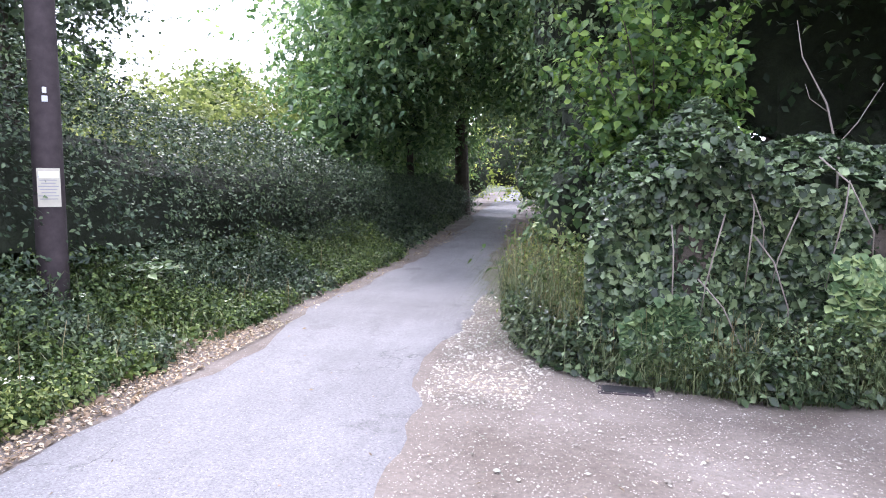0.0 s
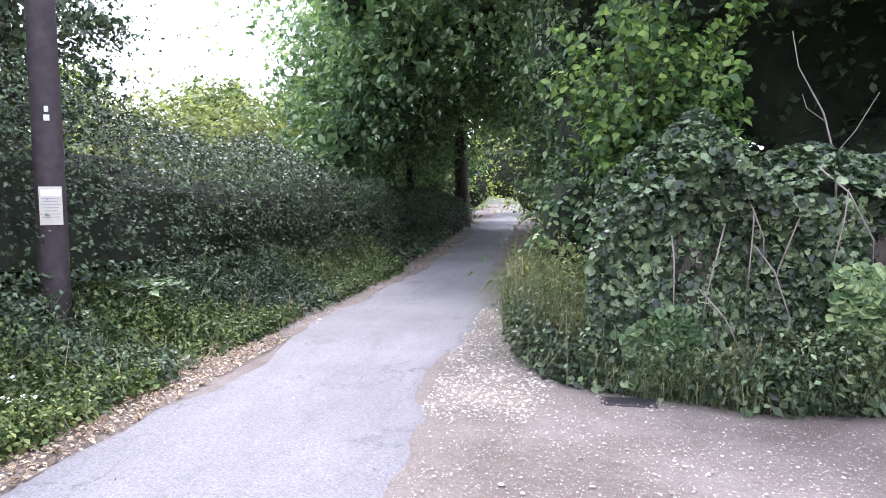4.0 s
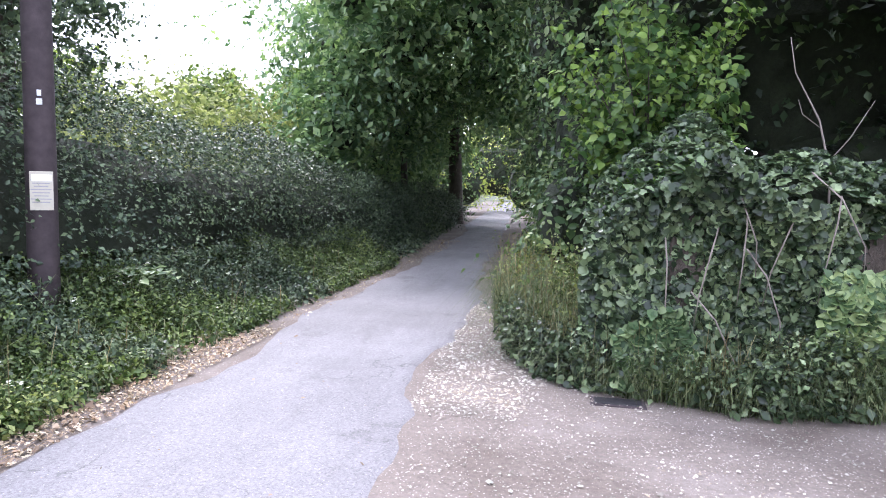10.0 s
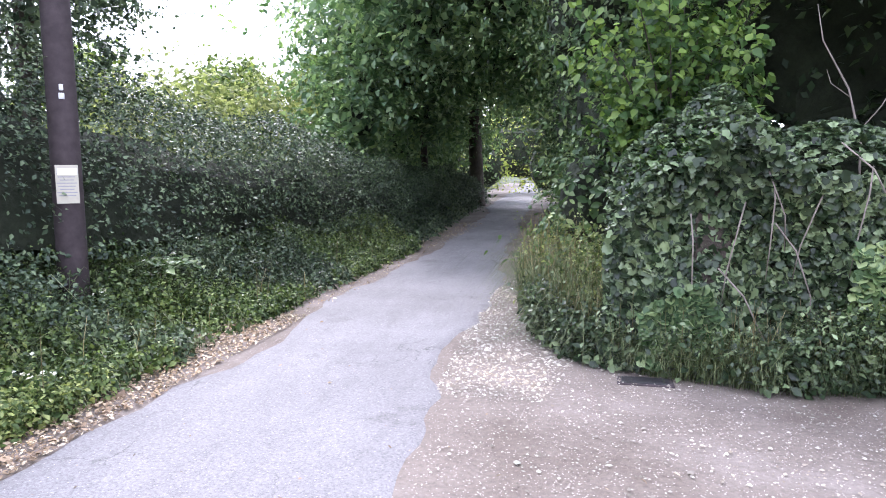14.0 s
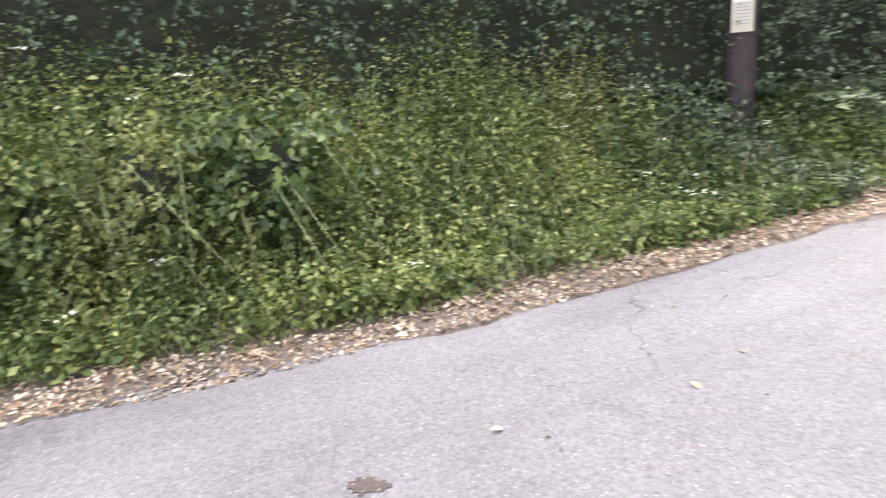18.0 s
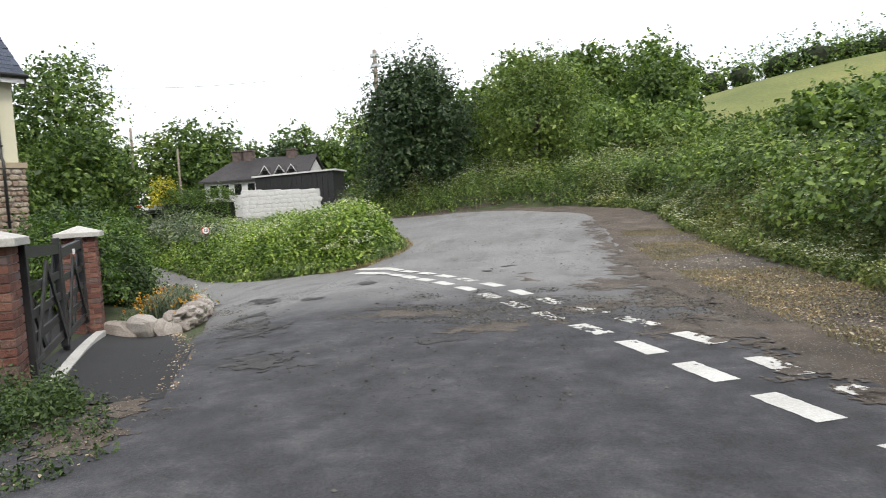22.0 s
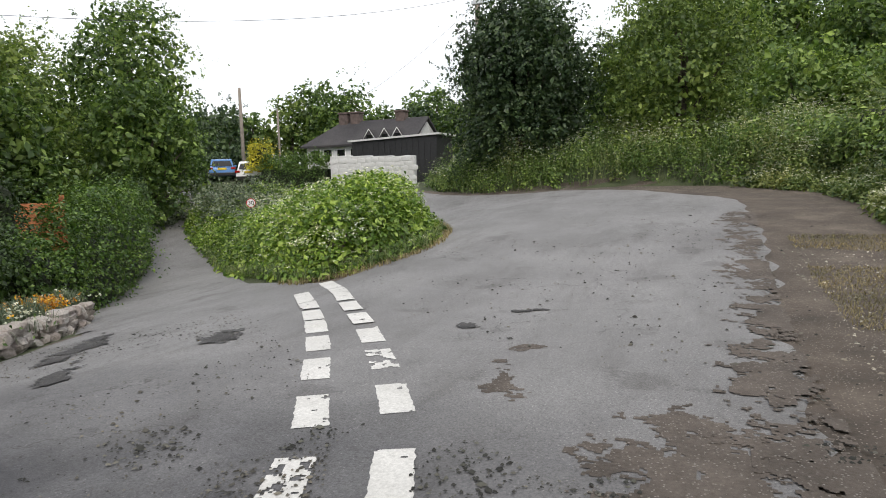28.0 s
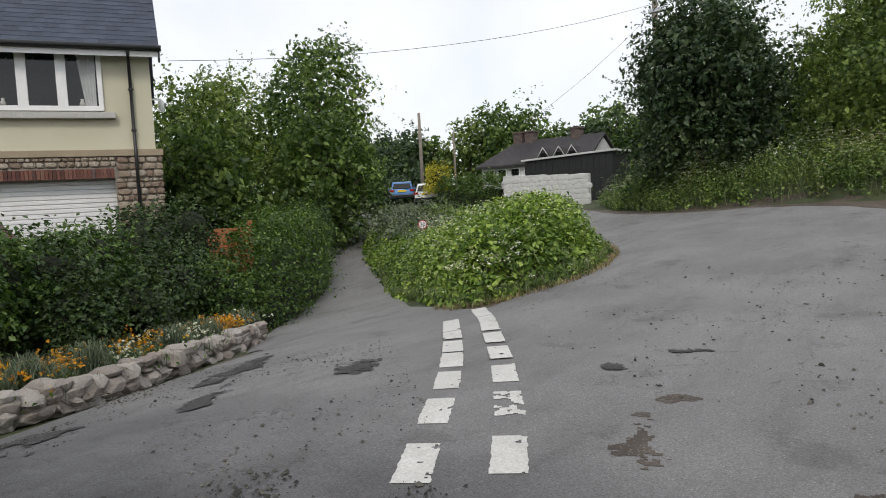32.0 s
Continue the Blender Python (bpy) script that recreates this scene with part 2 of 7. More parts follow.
M_HAZEL = leaf_material("hazel_leaves", (0.032, 0.076, 0.024), (0.086, 0.165, 0.045), (0.21, 0.31, 0.080), 0.42, 0.4)
M_WEED = leaf_material("weed_leaves", (0.050, 0.088, 0.026), (0.142, 0.202, 0.064), (0.31, 0.35, 0.135), 0.5, 0.3)
M_GRASS = leaf_material("grass_blades", (0.060, 0.098, 0.036), (0.120, 0.165, 0.066), (0.235, 0.265, 0.135), 0.6, 0.3)
M_DRY = leaf_material("dry_grass", (0.15, 0.12, 0.065), (0.24, 0.19, 0.11), (0.34, 0.28, 0.17), 0.7, 0.3)
M_LONGGRASS = leaf_material("long_grass_blades", (0.045, 0.070, 0.028), (0.090, 0.122, 0.052), (0.18, 0.20, 0.105), 0.6, 0.3)
M_MOUND = leaf_material("comfrey_leaves", (0.050, 0.105, 0.018), (0.165, 0.27, 0.045), (0.33, 0.43, 0.100), 0.42, 0.3)
M_TREE = leaf_material("tree_leaves", (0.036, 0.074, 0.020), (0.100, 0.165, 0.044), (0.205, 0.285, 0.080), 0.45, 0.38, 0.3)
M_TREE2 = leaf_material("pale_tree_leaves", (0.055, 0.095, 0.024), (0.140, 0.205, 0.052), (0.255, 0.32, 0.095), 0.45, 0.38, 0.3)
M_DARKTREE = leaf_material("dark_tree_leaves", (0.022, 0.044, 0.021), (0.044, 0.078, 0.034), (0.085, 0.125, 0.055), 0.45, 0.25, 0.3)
M_WHITEFLOWER = leaf_material("white_flowers", (0.55, 0.56, 0.48), (0.70, 0.70, 0.62), (0.80, 0.80, 0.74), 0.7, 0.2)
M_ORANGE = leaf_material("orange_flowers", (0.65, 0.22, 0.01), (0.80, 0.36, 0.015), (0.85, 0.50, 0.03), 0.6, 0.25)
M_LITTER = leaf_material("leaf_litter", (0.16, 0.11, 0.08), (0.33, 0.24, 0.17), (0.56, 0.47, 0.37), 0.7, 0.1)
M_STONES = leaf_material("loose_stones", (0.17, 0.145, 0.125), (0.29, 0.26, 0.235), (0.46, 0.43, 0.40), 0.9, 0.0)
M_CHIPS = leaf_material("dark_chippings", (0.025, 0.024, 0.023), (0.055, 0.052, 0.050), (0.13, 0.12, 0.11), 0.9, 0.0)

# ---------------------------------------------------------------- ground heights
MOUND = [(3.5, -14.3), (2.95, -14.5), (2.6, -15.3), (2.42, -16.4), (2.72, -17.5), (2.96, -18.4), (3.8, -20.0), (5.2, -22.5), (7.0, -25.0), (9.5, -27.5), (15.0, -29.5), (16.0, -25.6), (14.2, -23.7), (11.0, -21.0), (8.1, -18.2), (5.3, -15.7), (4.2, -14.7)]
RISE = [(-32, 1.0), (-26, 0.86), (-22, 0.65), (-19.5, 0.48), (-17.4, 0.31), (-16, 0.20), (-14, 0.06), (-12, 0.0)]


def ease(a, b, v):
    u = np.clip((np.asarray(v, float) - a) / (b - a), 0, 1)
    return u * u * (3 - 2 * u)


def inside(poly, x, y):
    """Signed distance to an outline: positive inside."""
    x, y = np.asarray(x, float), np.asarray(y, float)
    best, odd = np.full(np.broadcast(x, y).shape, 1e9), np.zeros(np.broadcast(x, y).shape, bool)
    for (ax, ay), (bx, by) in zip(poly, poly[1:] + poly[:1]):
        dx, dy = bx - ax, by - ay
        u = np.clip(((x - ax) * dx + (y - ay) * dy) / (dx * dx + dy * dy), 0, 1)
        best = np.minimum(best, np.hypot(x - ax - u * dx, y - ay - u * dy))
        cut = ((ay > y) != (by > y)) & (x < ax + (y - ay) * dx / (dy if dy else 1e-9))
        odd ^= cut
    return np.where(odd, best, -best)


WEST = [(60, -7.0), (30, -4.5), (20, -3.6), (14, -3.15), (9.8, -3.2), (6.2, -3.14), (3.4, -3.27), (2.1, -3.52), (1.0, -4.2), (-0.2, -4.75), (-2.2, -5.0), (-4.8, -4.95), (-7.0, -5.1), (-10, -5.2), (-12.3, -5.15), (-16.5, -4.9), (-20.5, -4.95), (-23.0, -4.6), (-25.0, -2.9), (-26.0, -1.2), (-26.8, 2.5), (-27.8, 5.0), (-29.3, 7.4), (-34, 10.3), (-40, 20)]
EAST = [(60, -3.0), (30, -1.7), (20, -1.2), (16, -1.15), (12.2, -0.95), (9.9, -0.75), (8.8, -0.35), (8.0, 0.0)]


def edge_x(table, y):
    t = sorted(table)
    return np.interp(y, [a for a, b in t], [b for a, b in t])


def ground_z(x, y):
    x, y = np.asarray(x, float), np.asarray(y, float)
    z = edge_x(RISE, y)
    z = z - 0.03 * np.clip(x - 0.5, 0, 10) * ease(-1, -5, y) * (1 - ease(-26, -34, y))
    lane_side = -0.818 * (x - 5.5) - 0.575 * (y + 7.6)
    z = z - 0.115 * np.clip(x - 2, 0, 8) * ease(-0.6, 1.0, lane_side) * ease(-4, -8, y) * (1 - ease(-20, -32, y))
    z = z - (edge_x(RISE, y) - 1.0 * ease(-13, -32, y)) * ease(-0.6, 1.0, lane_side) * ease(4, 8, x)
    west = edge_x(WEST, y) - x
    z = z + (1.3 * ease(0.3, 4, west) + 0.10 * np.clip(west - 5, 0, 40)) * (1 - 0.6 * ease(-20, -27, y)) * (1 - ease(-30, -40, y))
    z = z + 0.9 * ease(0.5, 5, x - edge_x(EAST, y)) * ease(7.6, 9.5, y)
    z = z + 0.66 * ease(0.0, 1.1, inside(MOUND, x, y)) * (1 - 0.6 * ease(7.5, 12.5, x))
    z = z + 15.5 * np.exp(-(((x + 56) / 58) ** 2 + ((y + 96) / 32) ** 2))
    z = z + 0.75 * np.exp(-(((x - 26) / 4) ** 2 + ((y + 42) / 4) ** 2))
    z = z + 0.24 * np.exp(-(((x - 9.2) / 2.6) ** 2 + ((y + 8.6) / 2.6) ** 2))
    far = np.hypot(x, y)
    z = z + 6 * ease(60, 220, far) + 10 * ease(200, 700, far)
    return z


def fast_mesh(name, verts, faces_flat, sizes, mat, smooth=False):
    """A mesh from arrays."""
    me = bpy.data.meshes.new(name)
    verts, faces_flat, sizes = np.asarray(verts, np.float32), np.asarray(faces_flat, np.int32), np.asarray(sizes, np.int32)
    me.vertices.add(len(verts))
    me.vertices.foreach_set("co", verts.ravel())
    me.loops.add(len(faces_flat))
    me.loops.foreach_set("vertex_index", faces_flat)
    me.polygons.add(len(sizes))
    me.polygons.foreach_set("loop_start", np.concatenate(([0], np.cumsum(sizes)[:-1])).astype(np.int32))
    me.polygons.foreach_set("loop_total", sizes)
    if smooth:
        me.polygons.foreach_set("use_smooth", np.ones(len(sizes), bool))
    me.update(calc_edges=True)
    me.materials.append(mat)
    return me


def grid_mesh(name, px, py, pz, mat, smooth=True):
    """A sheet from 2D arrays of points."""
    n, m = px.shape
    idx = np.arange(n * m).reshape(n, m)
    quads = np.stack([idx[:-1, :-1], idx[1:, :-1], idx[1:, 1:], idx[:-1, 1:]], -1).reshape(-1, 4)
    return fast_mesh(name, np.stack([px, py, pz], -1).reshape(-1, 3), quads.ravel(), np.full(len(quads), 4), mat, smooth)


def part(name, data, mat=None, parent=None, label=""):
    """One mesh object, from a bmesh or a mesh, under a thing or a part."""
    if isinstance(data, bmesh.types.BMesh):
        me = bpy.data.meshes.new(name)
        data.to_mesh(me)
        data.free()
    else:
        me = data
    if mat and not me.materials:
        me.materials.append(mat)
    ob = new(name, me)
    if parent:
        ob.parent = parent
    if label:
        ob["label"] = label
    return ob


def holder(name, m, label, category, group="", kind=""):
    e = new(name)
    e.matrix_world = m
    return tagged(e, label, category, group, kind)


def box(bm, lo, hi, bevel=0.0, m=None):
    r = bmesh.ops.create_cube(bm, size=1)
    vs = r["verts"]
    for v in vs:
        v.co = Vector([lo[i] + (v.co[i] + 0.5) * (hi[i] - lo[i]) for i in range(3)])
    if bevel:
        es = list({e for v in vs for e in v.link_edges})
        out = bmesh.ops.bevel(bm, geom=es, offset=bevel, segments=2, affect="EDGES", profile=0.6)
        vs = list({v for f in out["faces"] for v in f.verts} | {v for v in vs if v.is_valid})
    if m is not None:
        for v in vs:
            v.co = m @ v.co
    return vs


def boxed(lo, hi, bevel=0.0, m=None):
    bm = bmesh.new()
    box(bm, lo, hi, bevel, m)
    return bm


def tube(bm, points, radii, sides=8):
    """A tapered tube along points."""
    rings = []
    for i, p in enumerate(points):
        a, b = points[max(i - 1, 0)], points[min(i + 1, len(points) - 1)]
        d = (Vector(b) - Vector(a)).normalized()
        u = d.cross(Vector((0.31, 0.17, 0.9) if abs(d.z) < 0.9 else (1, 0, 0))).normalized()
        w = d.cross(u)
        rings.append([bm.verts.new(Vector(p) + radii[i] * (math.cos(k * math.tau / sides) * u + math.sin(k * math.tau / sides) * w)) for k in range(sides)])
    for r0, r1 in zip(rings, rings[1:]):
        for k in range(sides):
            f = bm.faces.new((r0[k], r0[(k + 1) % sides], r1[(k + 1) % sides], r1[k]))
            f.smooth = True
    bm.faces.new(rings[0][::-1])
    bm.faces.new(rings[-1])


# ---------------------------------------------------------------- leaves
def unit(v):
    return v / np.maximum(np.linalg.norm(v, axis=1, keepdims=True), 1e-6)


POINTED = [(0.0, -0.50), (0.30, -0.36), (0.47, -0.05), (0.30, 0.24), (0.0, 0.56)]
LOBED = [(0.0, -0.50), (0.20, -0.44), (0.52, -0.18), (0.30, 0.02), (0.34, 0.26), (0.0, 0.52)]
OVAL = [(0.0, -0.50), (0.40, -0.22), (0.44, 0.12), (0.0, 0.52)]
DIAMOND = [(0.0, -0.50), (0.50, -0.06), (0.0, 0.50)]


def leaf_mesh(name, rng, at, facing, size, mat, spread=0.8, aspect=0.62, hang=0.25, outline=DIAMOND):
    """Leaves folded along the midrib at the points, facing roughly that way; outline is one half of the blade."""
    n = len(at)
    nrm = unit(facing + spread * rng.normal(size=(n, 3)) * 0.6)
    along = rng.normal(size=(n, 3))
    along[:, 2] -= hang * 2
    along = unit(along - nrm * np.sum(along * nrm, 1, keepdims=True))
    side = np.cross(nrm, along)
    s = (size * rng.uniform(0.6, 1.35, n))[:, None]
    fold = rng.uniform(0.05, 0.35, n)[:, None]
    right = [at + along * s * v + side * s * aspect * u + nrm * s * (fold * u - 0.25 * max(v, 0) ** 2) for u, v in outline]
    left = [at + along * s * v - side * s * aspect * u + nrm * s * (fold * u - 0.25 * max(v, 0) ** 2) for u, v in outline[1:-1]]
    k, h = len(outline), len(outline) - 2
    m = k + h
    v = np.stack(right + left, 1).reshape(-1, 3)
    tri = []
    for q in range(1, k - 1):
        tri += [0, q, q + 1]
    lf = [k + q for q in range(h)] + [k - 1]
    for q in range(h):
        tri += [0, lf[q + 1], lf[q]]
    i = np.arange(n)[:, None] * m
    f = (i + np.array(tri)[None]).ravel()
    return fast_mesh(name, v, f, np.full(len(tri) // 3 * n, 3), mat)


def sprays(rng, p, o, length, per):
    """Leaf places and facings on leafy shoots that leave the points and droop at the tip."""
    m = len(p)
    d = unit(o + rng.normal(0, 0.42, (m, 3)) + np.array([[0, 0, 0.25]]))
    ln = (length * np.exp(rng.normal(0, 0.45, m)))[:, None, None]
    t = (np.arange(per)[None] + rng.uniform(0, 1, (m, per)))[:, :, None] / per
    q = p[:, None] + d[:, None] * ln * t + rng.normal(0, 0.16, (m, per, 3)) * ln * (1.1 - 0.6 * t)
    q[:, :, 2] -= (ln * t ** 2 * 0.4)[:, :, 0]
    f = o[:, None] * 0.55 + rng.normal(0, 0.25, (m, 1, 3)) + np.array([[[0, 0, 0.65]]]) + 0 * q
    return q.reshape(-1, 3), unit(f.reshape(-1, 3))


def blade_mesh(name, rng, root, height, width, mat, lean=0.5):
    """Grass blades that rise and arch over."""
    n = len(root)
    h = (height * rng.uniform(0.5, 1.25, n))[:, None]
    a = rng.uniform(0, math.tau, n)
    d = np.stack([np.cos(a), np.sin(a), np.zeros(n)], 1)
    w = np.stack([-np.sin(a), np.cos(a), np.zeros(n)], 1) * (width * rng.uniform(0.6, 1.3, n))[:, None] * 0.5
    k = (lean * rng.uniform(0.2, 1.5, n))[:, None]
    up = np.array([[0, 0, 1.0]])
    m1 = root + up * h * 0.6 + d * h * k * 0.16
    m2 = root + up * h * (0.95 - 0.12 * k) + d * h * k * 0.5
    tip = root + up * h * (1.05 - 0.6 * k) + d * h * k * 0.95
    v = np.stack([root - w, root + w, m1 - w * 0.9, m1 + w * 0.9, m2 - w * 0.7, m2 + w * 0.7, tip], 1).reshape(-1, 3)
    i = np.arange(n)[:, None] * 7
    f = np.concatenate([i, i + 1, i + 3, i, i + 3, i + 2, i + 2, i + 3, i + 5, i + 2, i + 5, i + 4, i + 4, i + 5, i + 6], 1).ravel()
    return fast_mesh(name, v, f, np.full(5 * n, 3), mat)


def lumps(p, scale, seed):
    """Cheap smooth noise in -1..1 at points."""
    r = np.random.default_rng(seed)
    out = np.zeros(len(p))
    for k in range(6):
        q = r.normal(size=3)
        q = q / np.linalg.norm(q) * r.uniform(0.7, 2.2)
        out += np.sin(p @ q * scale + r.uniform(0, 6.28))
    return out / 3.2


def blob(rng, n, centre, radii, rough=0.25, depth=0.16, seed=0, scale=None):
    """Points in the outer shell of a lumpy ellipsoid, with outward directions."""
    d = unit(rng.normal(size=(n, 3)))
    r = (1 + rough * lumps(d * 2.2 + seed, 1.6, seed)) * (1 - np.abs(rng.normal(0, depth, n)))
    p = d * r[:, None] * np.array(radii)[None] + np.array(centre)[None]
    return p, unit(d / np.array(radii)[None])


def core_blob(centre, radii, seed, rough=0.2, shrink=0.8):
    bm = bmesh.new()
    bmesh.ops.create_icosphere(bm, subdivisions=3, radius=1)
    d = np.array([v.co[:] for v in bm.verts])
    r = (1 + rough * lumps(d * 2.2 + seed, 1.6, seed)) * shrink
    for v, k in zip(bm.verts, r):
        v.co = Vector([v.co[i] * k * radii[i] + centre[i] for i in range(3)])
        v.link_faces[0].smooth = True
    return bm


def along_path(path, s):
    """Points and left-hand directions on a polyline at fractions of its length."""
    p = np.array(path, float)
    seg = np.linalg.norm(np.diff(p[:, :2], axis=0), axis=1)
    acc = np.concatenate(([0], np.cumsum(seg))) / seg.sum()
    q = np.stack([np.interp(s, acc, p[:, k]) for k in range(p.shape[1])], 1)
    i = np.clip(np.searchsorted(acc, s, side="right") - 1, 0, len(seg) - 1)
    d = unit(np.diff(p[:, :2], axis=0))[i]
    return q, np.stack([-d[:, 1], d[:, 0]], 1)


def hedge(name, path, mat, n, size, label, seed, rough=0.25, category="hedge", leaf_aspect=0.62, core=0.56, depth=0.26, shoots=0.75, shoot=4.5, side=0, outline=DIAMOND):
    """A hedge along (x, y, half width, height) rows: a dark core painted as inner shade and a skin of single leaves."""
    rng = np.random.default_rng(seed)
    top = holder(name, Matrix(), label, category)
    s, a = rng.uniform(0, 1, n), rng.uniform(-0.15, math.pi + 0.15, n)
    if side:
        a = np.where(rng.uniform(size=n) < 0.62, rng.uniform(-0.15, 1.8, n), a)
        a = a if side > 0 else math.pi - a

    def skin(s, a, shrink):
        q, lft = along_path(path, s)
        g = ground_z(q[:, 0], q[:, 1])
        c, z = np.cos(a), np.sin(a)
        c, z = np.sign(c) * np.abs(c) ** 0.7, np.sign(z) * np.abs(z) ** 0.7
        here = np.stack([q[:, 0], q[:, 1], a * 2.0], 1)
        k = (1 + rough * (0.7 * lumps(here, 1.1, seed) + 0.5 * lumps(here, 3.0, seed + 5))) * shrink
        p = np.stack([q[:, 0] + lft[:, 0] * c * q[:, 2] * k, q[:, 1] + lft[:, 1] * c * q[:, 2] * k, g + np.maximum(z, -0.05) * q[:, 3] * k], 1)
        out = np.stack([lft[:, 0] * c, lft[:, 1] * c, np.maximum(z, 0) * 0.8 + 0.15], 1)
        return p, unit(out)

    p, o = skin(s, a, 1 - np.abs(rng.normal(0, depth, n)) * 0.7 + 0.02)
    k = int(n * shoots / 11)
    p2, o2 = sprays(rng, p[:k] - o[:k] * size, o[:k], size * shoot, 11)
    part("leaves", leaf_mesh("leaves", rng, np.concatenate([p[k * 11:], p2]), np.concatenate([o[k * 11:], o2]), size, mat, aspect=leaf_aspect, outline=outline), parent=top)
    # closed dark sheet behind the leaves, coloured as the hedge's inner shade
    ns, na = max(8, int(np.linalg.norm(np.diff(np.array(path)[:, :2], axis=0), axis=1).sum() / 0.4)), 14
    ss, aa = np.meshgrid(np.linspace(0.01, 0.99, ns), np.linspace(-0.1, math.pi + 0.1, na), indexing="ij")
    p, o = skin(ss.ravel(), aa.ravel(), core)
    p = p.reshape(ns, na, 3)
    part("shade_core", grid_mesh("shade_core", p[:, :, 0], p[:, :, 1], p[:, :, 2], M_CORE), parent=top, label="dark solid core painted as the shade inside the hedge")
    return top


def tree(name, base, height, crown_r, mat, n, size, seed, label, trunk_r=0.2, crown_low=0.25, clumps=26, category="tree", squash=1.0, limbs=6, core=True):
    """Trunk, limbs and a crown of leafy clumps."""
    rng = np.random.default_rng(seed)
    top = holder(name, pose(*base), label, category)
    bm = bmesh.new()
    pts = [(0, 0, -0.3)] + [(rng.normal(0, 0.04) * k * height * 0.25, rng.normal(0, 0.04) * k * height * 0.25, height * 0.8 * k / 4) for k in range(1, 5)]
    tube(bm, pts, [trunk_r * 1.35, trunk_r, trunk_r * 0.75, trunk_r * 0.5, trunk_r * 0.2], 9)
    part("trunk", bm, M_BARK, top)
    cents = []
    for k in range(clumps):
        u = (k + 0.5) / clumps
        z = crown_low + (1 - crown_low) * u
        ring = math.sqrt(max(0.02, 1 - (2 * (z - crown_low) / (1 - crown_low) - 0.85) ** 2 * 0.72))
        a = k * 2.4 + rng.uniform(-0.4, 0.4)
        rr = crown_r * ring * (0.45 + 0.35 * rng.uniform())
        cents.append((math.cos(a) * rr, math.sin(a) * rr * squash, z * height * 0.93, crown_r * rng.uniform(0.28, 0.46)))
    for k in range(limbs):
        c = cents[(k * 5 + 2) % clumps]
        bm = bmesh.new()
        z0 = max(0.15, c[2] / height - 0.3) * height * 0.75
        tube(bm, [(0, 0, z0), (c[0] * 0.5, c[1] * 0.5, (z0 + c[2]) / 2 + 0.1 * height * 0.3), (c[0] * 0.95, c[1] * 0.95, c[2])], [trunk_r * 0.45, trunk_r * 0.3, trunk_r * 0.08], 6)
        part("limb", bm, M_BARK, top)
    ps, os_, sz = [], [], []
    tot = sum(c[3] ** 2 for c in cents)
    for k, c in enumerate(cents):
        m = max(20, int(n * c[3] ** 2 / tot))
        p, o = blob(rng, max(2, m // 14), c[:3], (c[3], c[3], c[3] * 0.8), 0.4, 0.25, seed * 31 + k)
        p, o = sprays(rng, p - o * c[3] * 0.15, o, c[3] * 0.34, 10)
        ps.append(p), os_.append(o), sz.append(np.full(len(p), size))
        p, o = blob(rng, max(8, m // 5), c[:3], (c[3] * 0.72, c[3] * 0.72, c[3] * 0.6), 0.3, 0.4, seed * 31 + k)
        ps.append(p), os_.append(o), sz.append(np.full(len(p), size * 1.7))
    d = unit(rng.normal(size=(n // 9, 3))) * (rng.uniform(0, 1, n // 9) ** 0.4)[:, None]
    mid = (1 + crown_low) / 2 * height
    ps.append(d * np.array([[crown_r * 0.7, crown_r * 0.7 * squash, height * (1 - crown_low) * 0.4]]) + np.array([[0, 0, mid]]))
    os_.append(unit(d + np.array([[0, 0, 0.3]]))), sz.append(np.full(len(d), size * 2.2))
    part("crown", leaf_mesh("crown", rng, np.concatenate(ps), np.concatenate(os_), np.concatenate(sz), mat), parent=top)
    return top


def scatter(rng, n, poly):
    """Random points inside an outline."""
    p = np.array(poly)
    out = np.zeros((0, 2))
    while len(out) < n:
        q = rng.uniform(p.min(0), p.max(0), (2 * n + 64, 2))
        out = np.concatenate([out, q[inside(poly, q[:, 0], q[:, 1]) > 0]])
    return out[:n]


def on_ground(q, dz=0.0):
    return np.stack([q[:, 0], q[:, 1], ground_z(q[:, 0], q[:, 1]) + dz], 1)

# ---------------------------------------------------------------- ground and roads
gx = np.unique(np.concatenate([np.linspace(-14, 18, 97), -14 - np.geomspace(0.4, 1500, 46), 18 + np.geomspace(0.4, 1500, 46)]))
gy = np.unique(np.concatenate([np.linspace(-36, 32, 171), -36 - np.geomspace(0.5, 1500, 46), 32 + np.geomspace(0.5, 1500, 40)]))
GX, GY = np.meshgrid(gx, gy, indexing="ij")
ground = part("ground", grid_mesh("ground", GX, GY, ground_z(GX, GY), M_SOIL))
tagged(ground, "dark soil and rough grass under the hedges", "ground", kind="structure")


